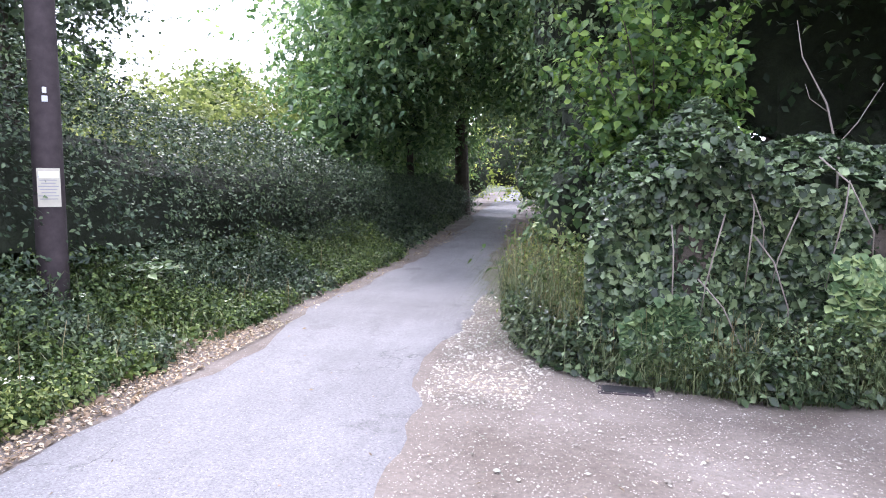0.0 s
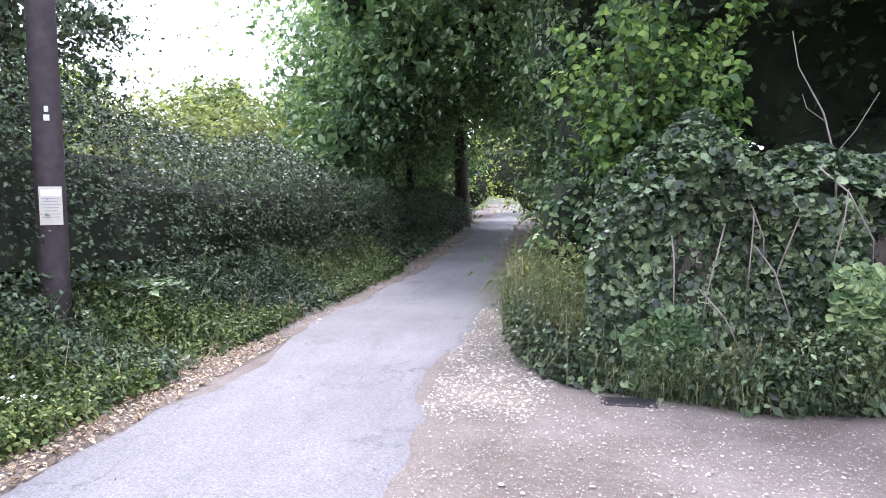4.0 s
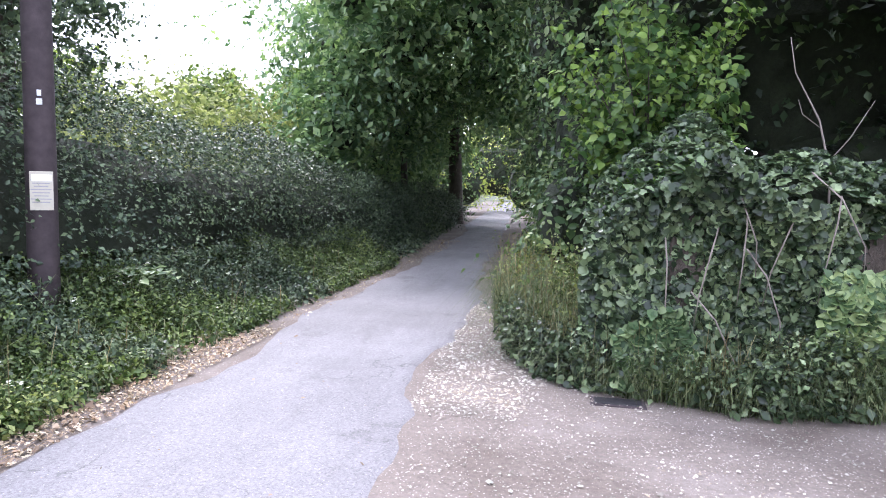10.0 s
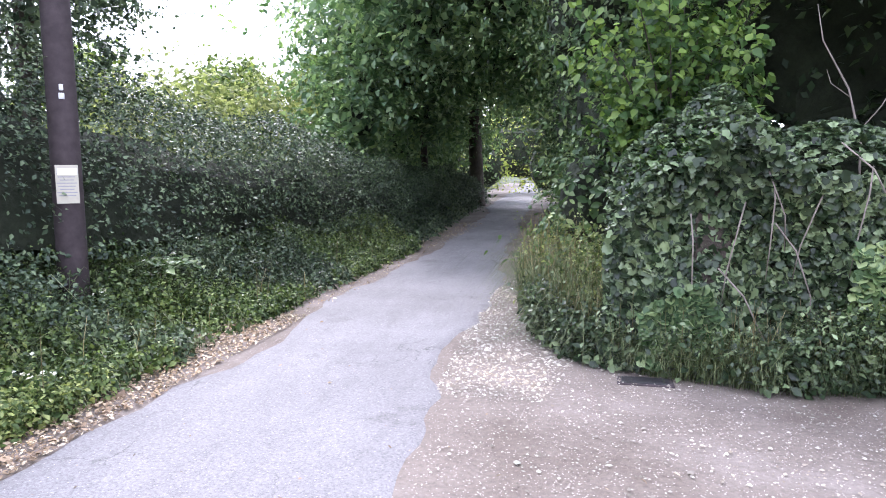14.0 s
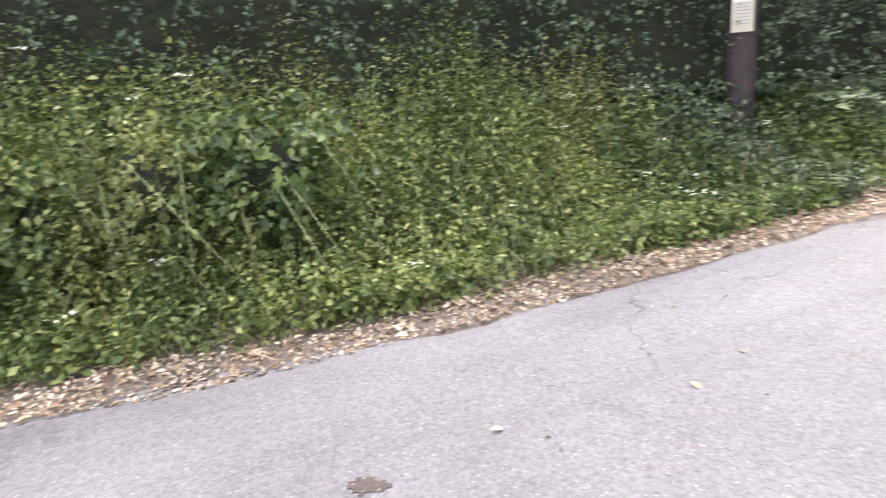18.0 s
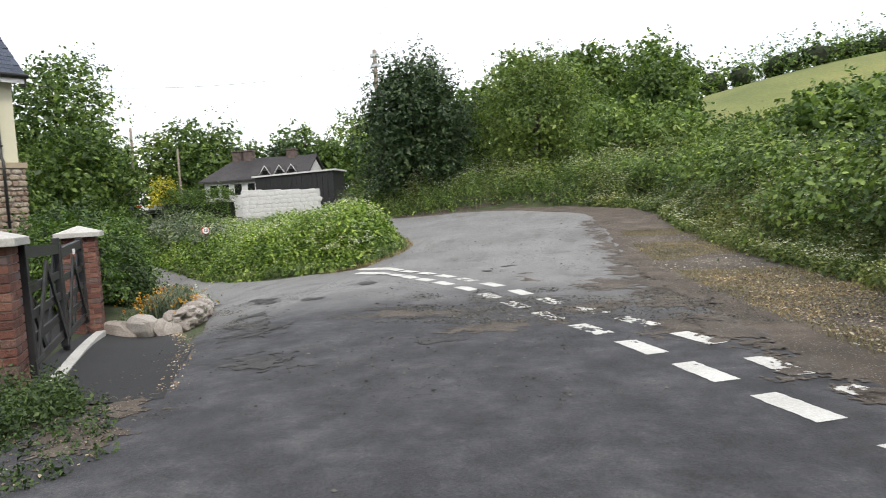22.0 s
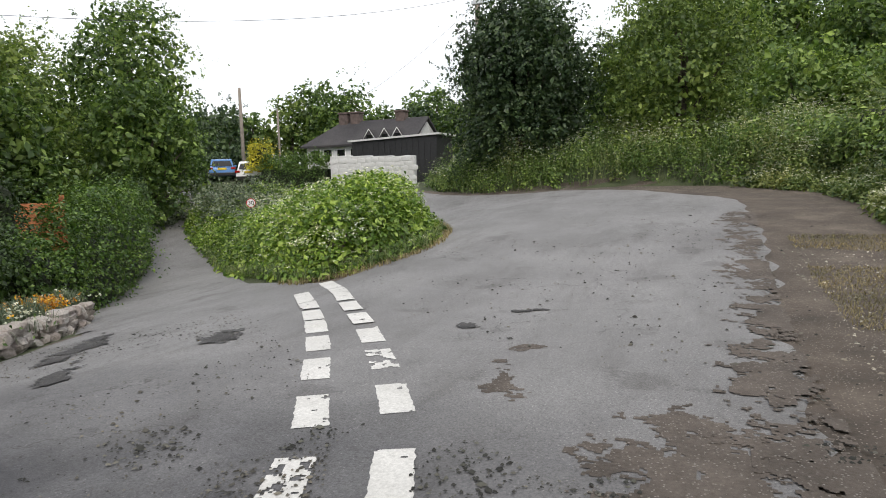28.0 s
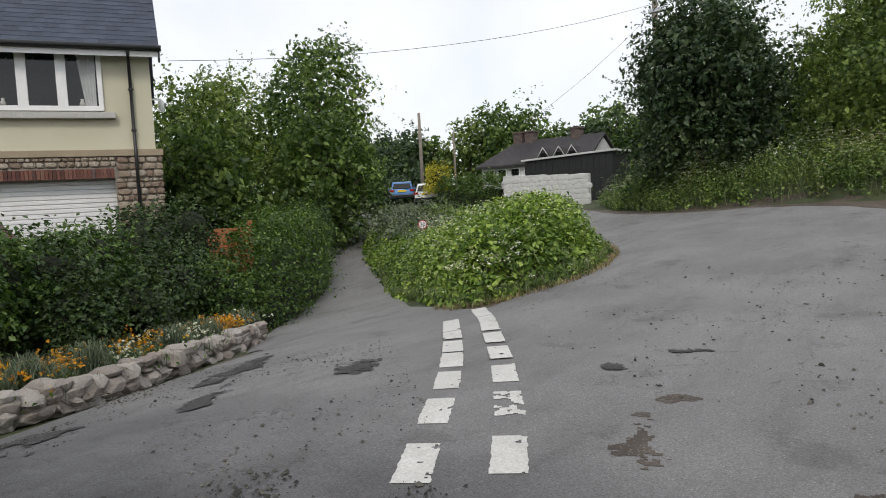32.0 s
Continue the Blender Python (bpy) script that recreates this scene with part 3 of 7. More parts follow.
def ribbon(name, sections, mat, dz, label, category, kind="structure", step=0.2, across=26, wob=0.08, seed=1):
    """A surface between two edges, given as rows (x, y, x, y)."""
    p = np.array(sections, float)
    mid = (p[:, :2] + p[:, 2:]) / 2
    acc = np.concatenate(([0], np.cumsum(np.linalg.norm(np.diff(mid, axis=0), axis=1))))
    n = max(8, int(acc[-1] / step))
    s = np.linspace(0, acc[-1], n)
    q = np.stack([np.interp(s, acc, p[:, k]) for k in range(4)], 1)
    ker = np.array([1, 2, 3, 4, 3, 2, 1]) / 16
    q = np.stack([np.convolve(np.pad(q[:, k], 3, mode="edge"), ker, "valid") for k in range(4)], 1)
    for k in (0, 2):
        w = wob * (lumps(np.stack([s, s * 0 + k, s * 0], 1), 1.3, seed + k) + 0.6 * lumps(np.stack([s, s * 0 + k, s * 0], 1), 5.0, seed + k + 9))
        d = unit(q[:, :2] - q[:, 2:])
        q[:, k:k + 2] += d * w[:, None]
    u = np.linspace(0, 1, across)[None]
    px = q[:, :1] * (1 - u) + q[:, 2:3] * u
    py = q[:, 1:2] * (1 - u) + q[:, 3:4] * u
    edge = np.minimum(u, 1 - u)
    pz = ground_z(px, py) + np.where(edge > 1e-6, dz, dz - 0.03)
    dip = 0.014 * (1 - np.clip(np.minimum(np.arange(n), np.arange(n)[::-1]) / 7, 0, 1))
    pz -= dip[:, None]
    return tagged(part(name, grid_mesh(name, px, py, pz, mat, False)), label, category, kind=kind)


# dirt and gravel lie under the asphalt's edges
ribbon("verge", [(-7.5, 60, 0, 60), (-5, 30, -0.6, 30), (-3.9, 20, -0.4, 20), (-3.5, 14, 0.0, 14), (-3.6, 9.8, 0.6, 9.8), (-3.6, 6.2, 5, 8.6), (-3.8, 3, 9, 7.9), (-4.9, 0.4, 9, 1.5)],
       M_DIRT, 0.02, "pale trodden gravelly dirt beside the lane", "verge", seed=3, wob=0.09)
ribbon("verge", [(-4.1, 2.2, 4.2, 2.0), (-4.9, 0.4, 4.0, 0.6), (-5.4, -2, 4, -2), (-5.4, -4.8, 2.6, -4.8), (-5.5, -6.8, 3.6, -7.0), (-5.6, -10, 4.7, -9.6), (-5.5, -12.3, 6.0, -12), (-5.3, -16.5, 3.6, -16), (-5.3, -20.5, 4.0, -20), (-4.9, -23.2, 4.9, -22.6), (-3.2, -25.4, 5.6, -24.8), (0, -26.8, 6.4, -26.2), (5.2, -28.4, 8.4, -27.8), (8.6, -30.6, 11, -29.3), (15, -34.2, 17, -30.3), (28, -37, 29, -32)],
       M_VERGE, 0.024, "dark brown gritty dirt verge beside the road", "verge", seed=4, wob=0.09)
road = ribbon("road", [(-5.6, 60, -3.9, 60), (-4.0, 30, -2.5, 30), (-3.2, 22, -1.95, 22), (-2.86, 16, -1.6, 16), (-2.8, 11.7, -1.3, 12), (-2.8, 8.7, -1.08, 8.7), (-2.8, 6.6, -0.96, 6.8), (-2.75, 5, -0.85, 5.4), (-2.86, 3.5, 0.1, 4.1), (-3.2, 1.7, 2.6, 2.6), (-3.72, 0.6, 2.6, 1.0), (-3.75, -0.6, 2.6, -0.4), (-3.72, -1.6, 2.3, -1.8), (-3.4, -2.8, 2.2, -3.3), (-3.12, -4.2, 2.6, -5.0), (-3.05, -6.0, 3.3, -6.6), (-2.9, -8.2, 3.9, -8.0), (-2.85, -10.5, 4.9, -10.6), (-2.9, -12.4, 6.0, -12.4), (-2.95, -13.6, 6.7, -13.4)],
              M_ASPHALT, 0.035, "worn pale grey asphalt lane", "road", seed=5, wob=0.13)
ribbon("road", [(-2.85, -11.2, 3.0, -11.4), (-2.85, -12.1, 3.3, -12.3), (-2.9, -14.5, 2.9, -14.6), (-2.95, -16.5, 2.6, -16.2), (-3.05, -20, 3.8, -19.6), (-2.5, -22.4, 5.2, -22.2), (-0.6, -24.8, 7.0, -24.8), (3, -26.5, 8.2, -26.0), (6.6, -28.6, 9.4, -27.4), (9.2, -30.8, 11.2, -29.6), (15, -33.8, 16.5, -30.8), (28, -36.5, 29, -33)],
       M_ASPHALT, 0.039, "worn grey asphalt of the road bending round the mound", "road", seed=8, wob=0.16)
ribbon("road", [(5.8, -12.0, -0.6, -12.2), (8.5, -14.6, 3.4, -14.2), (9.9, -16.1, 5.5, -15.4), (11.0, -18.1, 8.1, -18.3), (13.6, -21.4, 11.0, -21.2), (16, -23.6, 14.2, -23.9), (22, -30, 20, -31)],
       M_ASPHALT, 0.043, "grey asphalt side lane dropping past the garden wall", "road", seed=11, wob=0.03)

# ---------------------------------------------------------------- more materials
M_PAINT = rough_surface("road_paint", [(0.3, (0.60, 0.59, 0.56)), (0.7, (0.76, 0.75, 0.72))], 2.0, 60, 0.8, 0.5, 0.004)
M_RENDER = rough_surface("cream_render", [(0.3, (0.66, 0.63, 0.47)), (0.7, (0.74, 0.71, 0.55))], 0.7, 50, 0.9, 0.3, 0.003)
M_WHITEWALL = rough_surface("whitewash", [(0.3, (0.66, 0.66, 0.66)), (0.7, (0.80, 0.80, 0.79))], 0.8, 20, 0.9, 0.4, 0.01)
M_UPVC = plain("white_plastic", (0.80, 0.80, 0.80), 0.35, 0, 0.04)
M_SLATE = plain("slate", (0.03, 0.04, 0.068), 0.5, 0, 0.35, 4.0, 0.3)
M_OLDTILE = rough_surface("old_roof_tiles", [(0.3, (0.034, 0.032, 0.035)), (0.7, (0.072, 0.066, 0.068))], 0.6, 9, 0.9, 0.6, 0.03)
M_MORTAR = rough_surface("mortar", [(0.3, (0.30, 0.27, 0.23)), (0.7, (0.40, 0.36, 0.31))], 2, 40, 0.95, 0.5, 0.01)
M_CAP = rough_surface("cast_stone", [(0.3, (0.50, 0.49, 0.46)), (0.7, (0.64, 0.63, 0.60))], 2, 40, 0.9, 0.3, 0.004)
M_SANDSTONE = rough_surface("sandstone", [(0.3, (0.36, 0.29, 0.20)), (0.7, (0.47, 0.39, 0.28))], 2, 40, 0.9, 0.3, 0.004)
M_BLACK = plain("black_plastic", (0.012, 0.012, 0.013), 0.4, 0, 0.2)
M_GATE = plain("black_stained_timber", (0.018, 0.018, 0.02), 0.55, 0, 0.35, 12, 0.4)
M_TIMBER = plain("orange_timber", (0.36, 0.13, 0.05), 0.75, 0, 0.3, 8, 0.4)
M_POLE = plain("creosoted_pole", (0.045, 0.034, 0.036), 0.85, 0, 0.35, 10, 0.6)
M_GREYPOLE = plain("weathered_pole", (0.22, 0.19, 0.16), 0.9, 0, 0.25, 6, 0.5)
M_STEEL = plain("galvanised_steel", (0.55, 0.56, 0.57), 0.45, 0.8, 0.1)
M_PAPER = plain("paper_notice", (0.50, 0.475, 0.38), 0.8, 0, 0.06, 20)
M_INK = plain("grey_print", (0.30, 0.30, 0.32), 0.8, 0, 0.1)
M_GLASS_DARK = plain("window_glass", (0.012, 0.013, 0.014), 0.06, 0, 0.2)
M_CURTAIN = plain("curtain", (0.42, 0.43, 0.43), 0.9, 0, 0.15, 3)
M_RED = plain("dark_red_paint", (0.11, 0.006, 0.012), 0.18, 0.3, 0.08, 2, 0.0)
M_CARWHITE = plain("white_car_paint", (0.75, 0.76, 0.78), 0.25, 0, 0.03, 2, 0.0)
M_CARBLUE = plain("blue_car_paint", (0.06, 0.16, 0.36), 0.25, 0.2, 0.08, 2, 0.0)
M_RUBBER = plain("rubber", (0.02, 0.02, 0.02), 0.85, 0, 0.2)
M_LAMP_RED = plain("red_lens", (0.35, 0.01, 0.01), 0.15, 0, 0.1)
M_YELLOW = plain("yellow_plate", (0.75, 0.55, 0.03), 0.5, 0, 0.03)
M_SIGNRED = plain("sign_red", (0.55, 0.02, 0.03), 0.45, 0, 0.05)
M_SIGNWHITE = plain("sign_white", (0.78, 0.78, 0.78), 0.45, 0, 0.03)
M_BRICKRED = plain("brick_chimney", (0.105, 0.078, 0.070), 0.9, 0, 0.4, 5, 0.5)
M_YELLOWBUSH = leaf_material("golden_leaves", (0.38, 0.34, 0.03), (0.52, 0.46, 0.04), (0.66, 0.58, 0.06), 0.6, 0.25)
M_CLIPPED = leaf_material("clipped_leaves", (0.046, 0.092, 0.024), (0.135, 0.212, 0.054), (0.275, 0.36, 0.112), 0.5, 0.32)
M_LAVENDER = leaf_material("grey_leaves", (0.08, 0.11, 0.07), (0.13, 0.165, 0.11), (0.20, 0.23, 0.17), 0.7, 0.2)
M_SHRUB = leaf_material("shrub_leaves", (0.022, 0.045, 0.014), (0.045, 0.08, 0.024), (0.075, 0.12, 0.035), 0.5, 0.25)
M_HAZEL2 = leaf_material("goosegrass_leaves", (0.095, 0.130, 0.042), (0.185, 0.225, 0.078), (0.32, 0.335, 0.15), 0.6, 0.35)
# pale, greyed leaf colour that paints in sunlight and haze
M_HAZY = leaf_material("sun_haze_leaves", (0.12, 0.15, 0.065), (0.20, 0.24, 0.105), (0.34, 0.365, 0.18), 0.55, 0.5)
# leaf colour raised to paint sunlight where the canopy keeps the sun off
M_SUNLIT = leaf_material("painted_sunlight_leaves", (0.24, 0.30, 0.08), (0.38, 0.44, 0.13), (0.55, 0.58, 0.20), 0.55, 0.5)


def pieces_material(name, stops, roughness=0.9):
    """Stones or bricks that differ one by one, with grain."""
    m, nt, b = material(name)
    oi = nt.nodes.new("ShaderNodeObjectInfo")
    v = coords(nt)
    col = mixed(nt, 0.6, ramp(nt, oi.outputs["Random"], stops), ramp(nt, noise_of(nt, v, 14, 5), [(0.3, (0.5,) * 3), (0.7, (1.1,) * 3)]), "MULTIPLY")
    nt.links.new(col, b.inputs["Base Color"])
    b.inputs["Roughness"].default_value = roughness
    bumped(nt, b, noise_of(nt, v, 18, 8, 0.75), 0.9, 0.03)
    return m


M_BRICK = pieces_material("red_brick", [(0.0, (0.10, 0.045, 0.038)), (0.4, (0.19, 0.078, 0.058)), (0.8, (0.26, 0.13, 0.095)), (1.0, (0.13, 0.10, 0.10))])
M_RUBBLE = pieces_material("rubble_stone", [(0.0, (0.28, 0.20, 0.15)), (0.5, (0.42, 0.34, 0.26)), (1.0, (0.52, 0.46, 0.38))])
M_LIMESTONE = pieces_material("pale_limestone", [(0.0, (0.32, 0.27, 0.24)), (0.5, (0.46, 0.41, 0.37)), (1.0, (0.60, 0.56, 0.52))])


def rock_mesh(name, mat, size, seed, rough=0.22):
    """A rounded, chipped stone about the origin, cut from a bevelled block."""
    r = np.random.default_rng(seed)
    bm = bmesh.new()
    bmesh.ops.create_icosphere(bm, subdivisions=2, radius=0.5)
    co = np.array([v.co[:] for v in bm.verts])
    flat = np.sign(co) * np.abs(co * 2) ** 0.72 * 0.52
    k = 1 + rough * lumps(co * 3 + seed, 1.5, seed)
    for v, p, s in zip(bm.verts, flat, k):
        v.co = Vector([p[i] * s * size[i] for i in range(3)])
    me = bpy.data.meshes.new(name)
    bm.to_mesh(me)
    bm.free()
    me.materials.append(mat)
    return me


def brick_mesh(name, lo, hi, mat, bevel=0.006):
    bm = boxed(lo, hi, bevel)
    me = bpy.data.meshes.new(name)
    bm.to_mesh(me)
    bm.free()
    me.materials.append(mat)
    return me


# ---------------------------------------------------------------- road markings
L_ROW = [(-3.39, -0.51), (-2.97, -1.53), (-2.62, -2.40), (-2.29, -3.25), (-1.98, -4.10), (-1.65, -4.95), (-1.25, -5.78), (-0.85, -6.65), (-0.47, -7.52), (-0.10, -8.40), (0.36, -9.19), (0.77, -9.90), (1.16, -10.51), (1.50, -11.01), (1.90, -11.57), (2.25, -12.04), (2.58, -12.49), (2.90, -12.92)]
R_ROW = [(-3.17, -2.55), (-2.81, -3.37), (-2.53, -4.40), (-2.14, -5.28), (-1.75, -6.05), (-1.28, -6.85), (-0.89, -7.75), (-0.47, -8.74), (0.00, -9.55), (0.45, -10.24), (0.89, -10.90), (1.34, -11.52), (1.75, -12.08), (2.08, -12.54), (2.43, -13.01), (2.76, -13.42), (3.05, -13.8)]


def dash_mesh(a, b, seed, wear):
    """A worn painted block from a towards b, its east edge on the line."""
    r = np.random.default_rng(seed)
    d = Vector((b[0] - a[0], b[1] - a[1])).normalized()
    w = Vector((d.y, -d.x))
    n, m, size, width = 30, 12, 0.56, 0.2
    bm = bmesh.new()
    vs = {}
    for i in range(n + 1):
        for j in range(m + 1):
            wob = 0.010 * noise.noise((i * 0.35, j, seed * 3.1)) if j in (0, m) else 0
            p = Vector(a) + d * (size * i / n) + w * (width * j / m + wob)
            vs[i, j] = bm.verts.new((p.x, p.y, float(ground_z(p.x, p.y)) + (0.0395 if p.y > -10.8 else 0.0475)))
    for i in range(n):
        for j in range(m):
            keep = noise.noise((i * 0.2 + seed * 7.1, j * 0.24, seed * 1.3)) + 0.35 * noise.noise((i * 0.6 + seed, j * 0.6, seed * 2.3)) + 0.12 * r.normal() * wear
            edge = min(i, n - 1 - i) == 0 or min(j, m - 1 - j) == 0
            if keep > -0.62 + 0.75 * wear + (0.12 * wear if edge else 0) - 0.1 or wear < 0.05:
                if not (wear >= 0.2 and keep < 0.75 * wear - 0.35):
                    bm.faces.new((vs[i, j], vs[i + 1, j], vs[i + 1, j + 1], vs[i, j + 1]))
    for v in [v for v in bm.verts if not v.link_faces]:
        bm.verts.remove(v)
    return bm


for row, worn in ((L_ROW, {0: 0.15, 5: 0.28, 6: 0.5, 7: 0.32, 8: 0.22, 9: 0.15}), (R_ROW, {0: 0.2, 3: 0.35, 4: 0.6, 5: 0.3, 8: 0.4})):
    for i, (a, b) in enumerate(zip(row, row[1:])):
        part("road_marking", dash_mesh(a, b, i + len(row) * 3, worn.get(i, 0.08)), M_PAINT, road, "worn white give-way block painted on the asphalt")


def patch_on_road(x, y, rx, ry, turn, seed, mat=M_PATCH, dz=0.0385, name="pothole_repair", label="dark rough patch where the asphalt has broken up", west=None, east=None):
    """A patch of small crumbs of surface that thins out towards a ragged edge."""
    c, s = math.cos(radians(turn)), math.sin(radians(turn))
    nu, nv = max(10, int(2.6 * rx / 0.018)), max(8, int(2.6 * ry / 0.018))
    u, v = np.meshgrid(np.linspace(-1.3, 1.3, nu), np.linspace(-1.3, 1.3, nv), indexing="ij")
    lx, ly = u * rx, v * ry
    px, py = x + c * lx - s * ly, y + s * lx + c * ly
    pz = ground_z(px, py) + dz
    keep = np.zeros((nu - 1, nv - 1), bool)
    for a in range(nu - 1):
        for b in range(nv - 1):
            q = Vector((px[a, b], py[a, b], seed))
            rr = math.hypot(u[a, b], v[a, b])
            keep[a, b] = 0.66 - rr + 0.7 * noise.noise(q * 2.2) + 0.7 * noise.noise(q * 6) + 0.55 * noise.noise(q * 21) > 0
    if west:
        keep &= px[:-1, :-1] > edge_x(west, py[:-1, :-1]) + 0.01
    if east:
        keep &= px[:-1, :-1] < east
    idx = np.arange(nu * nv).reshape(nu, nv)
    quads = np.stack([idx[:-1, :-1], idx[1:, :-1], idx[1:, 1:], idx[:-1, 1:]], -1)[keep]
    if len(quads) < 3:
        return None
    used, inv = np.unique(quads.ravel(), return_inverse=True)
    me = fast_mesh(name, np.stack([px, py, pz], -1).reshape(-1, 3)[used], inv, np.full(len(quads), 4), mat)
    return part(name, me, None, road, label)


for i, spec in enumerate([(2.35, -6.4, 0.95, 0.42, -62), (3.0, -8.0, 0.5, 0.3, -50), (1.9, -10.3, 0.35, 0.2, -40), (-0.55, -11.8, 0.28, 0.08, 30), (-0.2, -11.05, 0.14, 0.10, 0), (-2.95, 2.98, 0.24, 0.06, 75), (-1.87, 3.34, 0.1, 0.05, 60), (1.35, -4.3, 0.5, 0.34, -35), (0.75, -7.1, 0.5, 0.2, 5), (0.2, -6.3, 0.55, 0.16, 12), (4.0, -10.6, 1.3, 0.24, -58), (2.6, -9.2, 0.6, 0.14, -50), (-0.15, -4.9, 0.4, 0.12, 20)]):
    patch_on_road(*spec, seed=i * 1.7 + 0.4, mat=M_GRIT if spec[1] > 0 else M_PATCH, dz=0.041 if -7.5 < spec[1] < -4 else 0.045 if spec[1] < -4 else 0.0385)
for i, spec in enumerate([(-0.95, -9.6, 0.14, 0.45, 20), (-0.95, -10.45, 0.16, 0.10, 20), (0.35, -6.6, 0.95, 0.3, -5), (-0.75, -5.6, 0.7, 0.35, 20), (-1.75, -6.6, 0.75, 0.4, 15), (-2.55, -5.2, 0.5, 0.75, 10), (-2.75, -7.0, 0.4, 0.8, 5), (-2.2, -8.6, 0.5, 0.6, 0), (-1.2, -7.4, 0.4, 0.2, 30)]):
    patch_on_road(*spec, seed=i * 2.3 + 9.1, mat=M_GRIT, dz=0.0378 if i < 2 else 0.0388, name="dirt_patch", label="brown dirt worked loose over the asphalt")

ASPHALT_WEST = [(0, -3.6), (-0.6, -3.75), (-1.6, -3.72), (-2.8, -3.4), (-4.2, -3.12), (-6.0, -3.05), (-8.2, -2.9), (-10.5, -2.85), (-16.5, -2.95), (-20, -3.05)]
for i, (x, y, rx, ry, turn) in enumerate([(-3.5, -2.2, 0.45, 0.9, 15), (-3.3, -3.7, 0.45, 0.9, 10), (-3.05, -5.2, 0.5, 0.9, 5), (-2.95, -6.8, 0.5, 1.0, 0), (-2.9, -8.5, 0.45, 1.0, 0), (-2.85, -10.3, 0.45, 1.0, 0), (-2.9, -12.2, 0.4, 1.0, 0), (-2.95, -14.2, 0.45, 1.1, 0), (-2.95, -16.4, 0.4, 1.1, 0), (-3.0, -18.6, 0.5, 1.2, 0)]):
    patch_on_road(x + 0.15, y, rx, ry, turn, seed=i * 3.1 + 40.3, mat=M_GRIT, dz=0.0424, name="dirt_patch", label="dark dirt creeping over the asphalt's edge", west=ASPHALT_WEST)

for i, (x, y, rx, ry, turn) in enumerate([(2.0, -2.35, 0.6, 0.5, -20), (1.95, -3.0, 0.45, 0.4, 0)]):
    patch_on_road(x, y, rx, ry, turn, seed=i * 2.9 + 71.3, mat=M_VERGE, dz=0.0405, name="dirt_patch", label="dark dirt and weeds creeping out from the gate pillar", east=2.05)

# ---------------------------------------------------------------- loose stones and leaf litter
def pebbles(name, q, size, mat, label, seed, dz=0.045):
    """Many small stones, each a squat six-cornered lump."""
    r = np.random.default_rng(seed)
    q = q[lumps(np.c_[q, q[:, :1] * 0], 1.3, seed + 40) + 0.6 * lumps(np.c_[q, q[:, :1] * 0], 4.0, seed + 50) > (-0.1 if name == "chippings" else -9)]
    n = len(q)
    s = (size * np.exp(r.normal(0, 0.38, n)))[:, None]
    base = on_ground(q, dz)
    a = r.uniform(0, math.tau, n)
    ex = np.stack([np.cos(a), np.sin(a), np.zeros(n)], 1) * s * r.uniform(0.7, 1.4, n)[:, None]
    ey = np.stack([-np.sin(a), np.cos(a), np.zeros(n)], 1) * s * r.uniform(0.5, 1.0, n)[:, None]
    ez = np.array([[0, 0, 1.0]]) * s * r.uniform(0.3, 0.6, n)[:, None]
    v = np.stack([base + ex - ez * 0.3, base + ey - ez * 0.3, base - ex - ez * 0.3, base - ey - ez * 0.3, base + ez + ex * 0.25, base + ez * 0.9 - ex * 0.35], 1).reshape(-1, 3)
    i = np.arange(n)[:, None] * 6
    f = np.concatenate([i, i + 1, i + 4, i + 1, i + 5, i + 4, i + 1, i + 2, i + 5, i + 2, i + 3, i + 5, i + 3, i + 4, i + 5, i + 3, i, i + 4], 1).ravel()
    return tagged(part(name, fast_mesh(name, v, f, np.full(6 * n, 3), mat)), label, "stones", kind="stuff")


rng = np.random.default_rng(77)
pebbles("gravel", scatter(rng, 19000, [(-0.9, 7.4), (-0.75, 5.0), (0.3, 3.9), (1.2, 3.0), (7, 2.6), (7, 7.6), (1.2, 7.3), (0, 7.9)]), 0.006, M_STONES, "pale loose gravel stones", 1, 0.033)
pebbles("gravel", scatter(rng, 5000, [(-1.25, 11), (-1.0, 7), (-0.3, 7), (-0.1, 8), (-0.7, 9.7), (-1.0, 12)]), 0.009, M_STONES, "stones along the lane's edge", 2, 0.025)
pebbles("chippings", scatter(rng, 14000, [(-4.5, -3), (-3.0, -5.5), (-1.0, -5.6), (0.8, -6.0), (1.2, -8), (-1.2, -8.8), (-3.4, -9), (-5.4, -8)]), 0.0085, M_CHIPS, "dark chippings loose on the road", 3)
pebbles("chippings", scatter(rng, 5500, [(3.4, -7), (4.2, -9), (5, -11), (3.5, -12.5), (0, -9), (-3, -4), (1.5, 0), (2.6, -3)]), 0.008, M_CHIPS, "scattered chippings on the worn road", 4)
pebbles("chippings", scatter(rng, 1500, [(-3.4, -9), (1.8, -12), (3, -16), (3.5, -20), (-4, -20), (-5.5, -12)]), 0.012, M_CHIPS, "scattered chippings on the road bend", 5)
pebbles("chippings", scatter(rng, 2200, [(4.0, -8.2), (4.6, -9.4), (5.7, -10.8), (6.9, -12.4), (6.2, -12.6), (5.0, -11.0), (3.6, -9), (1.9, -5.2), (2.2, -4.6)]), 0.009, M_CHIPS, "grit gathered along the garden wall", 7)
pebbles("gravel", scatter(rng, 3000, [(-3.5, 0.5), (-3.9, -1.8), (-3.6, -4.5), (-3.2, -9), (-3.1, -16), (-4.8, -16), (-5.1, -8), (-5.3, -3), (-4.5, 0)]), 0.011, M_STONES, "stones on the dirt verge", 6, 0.025)


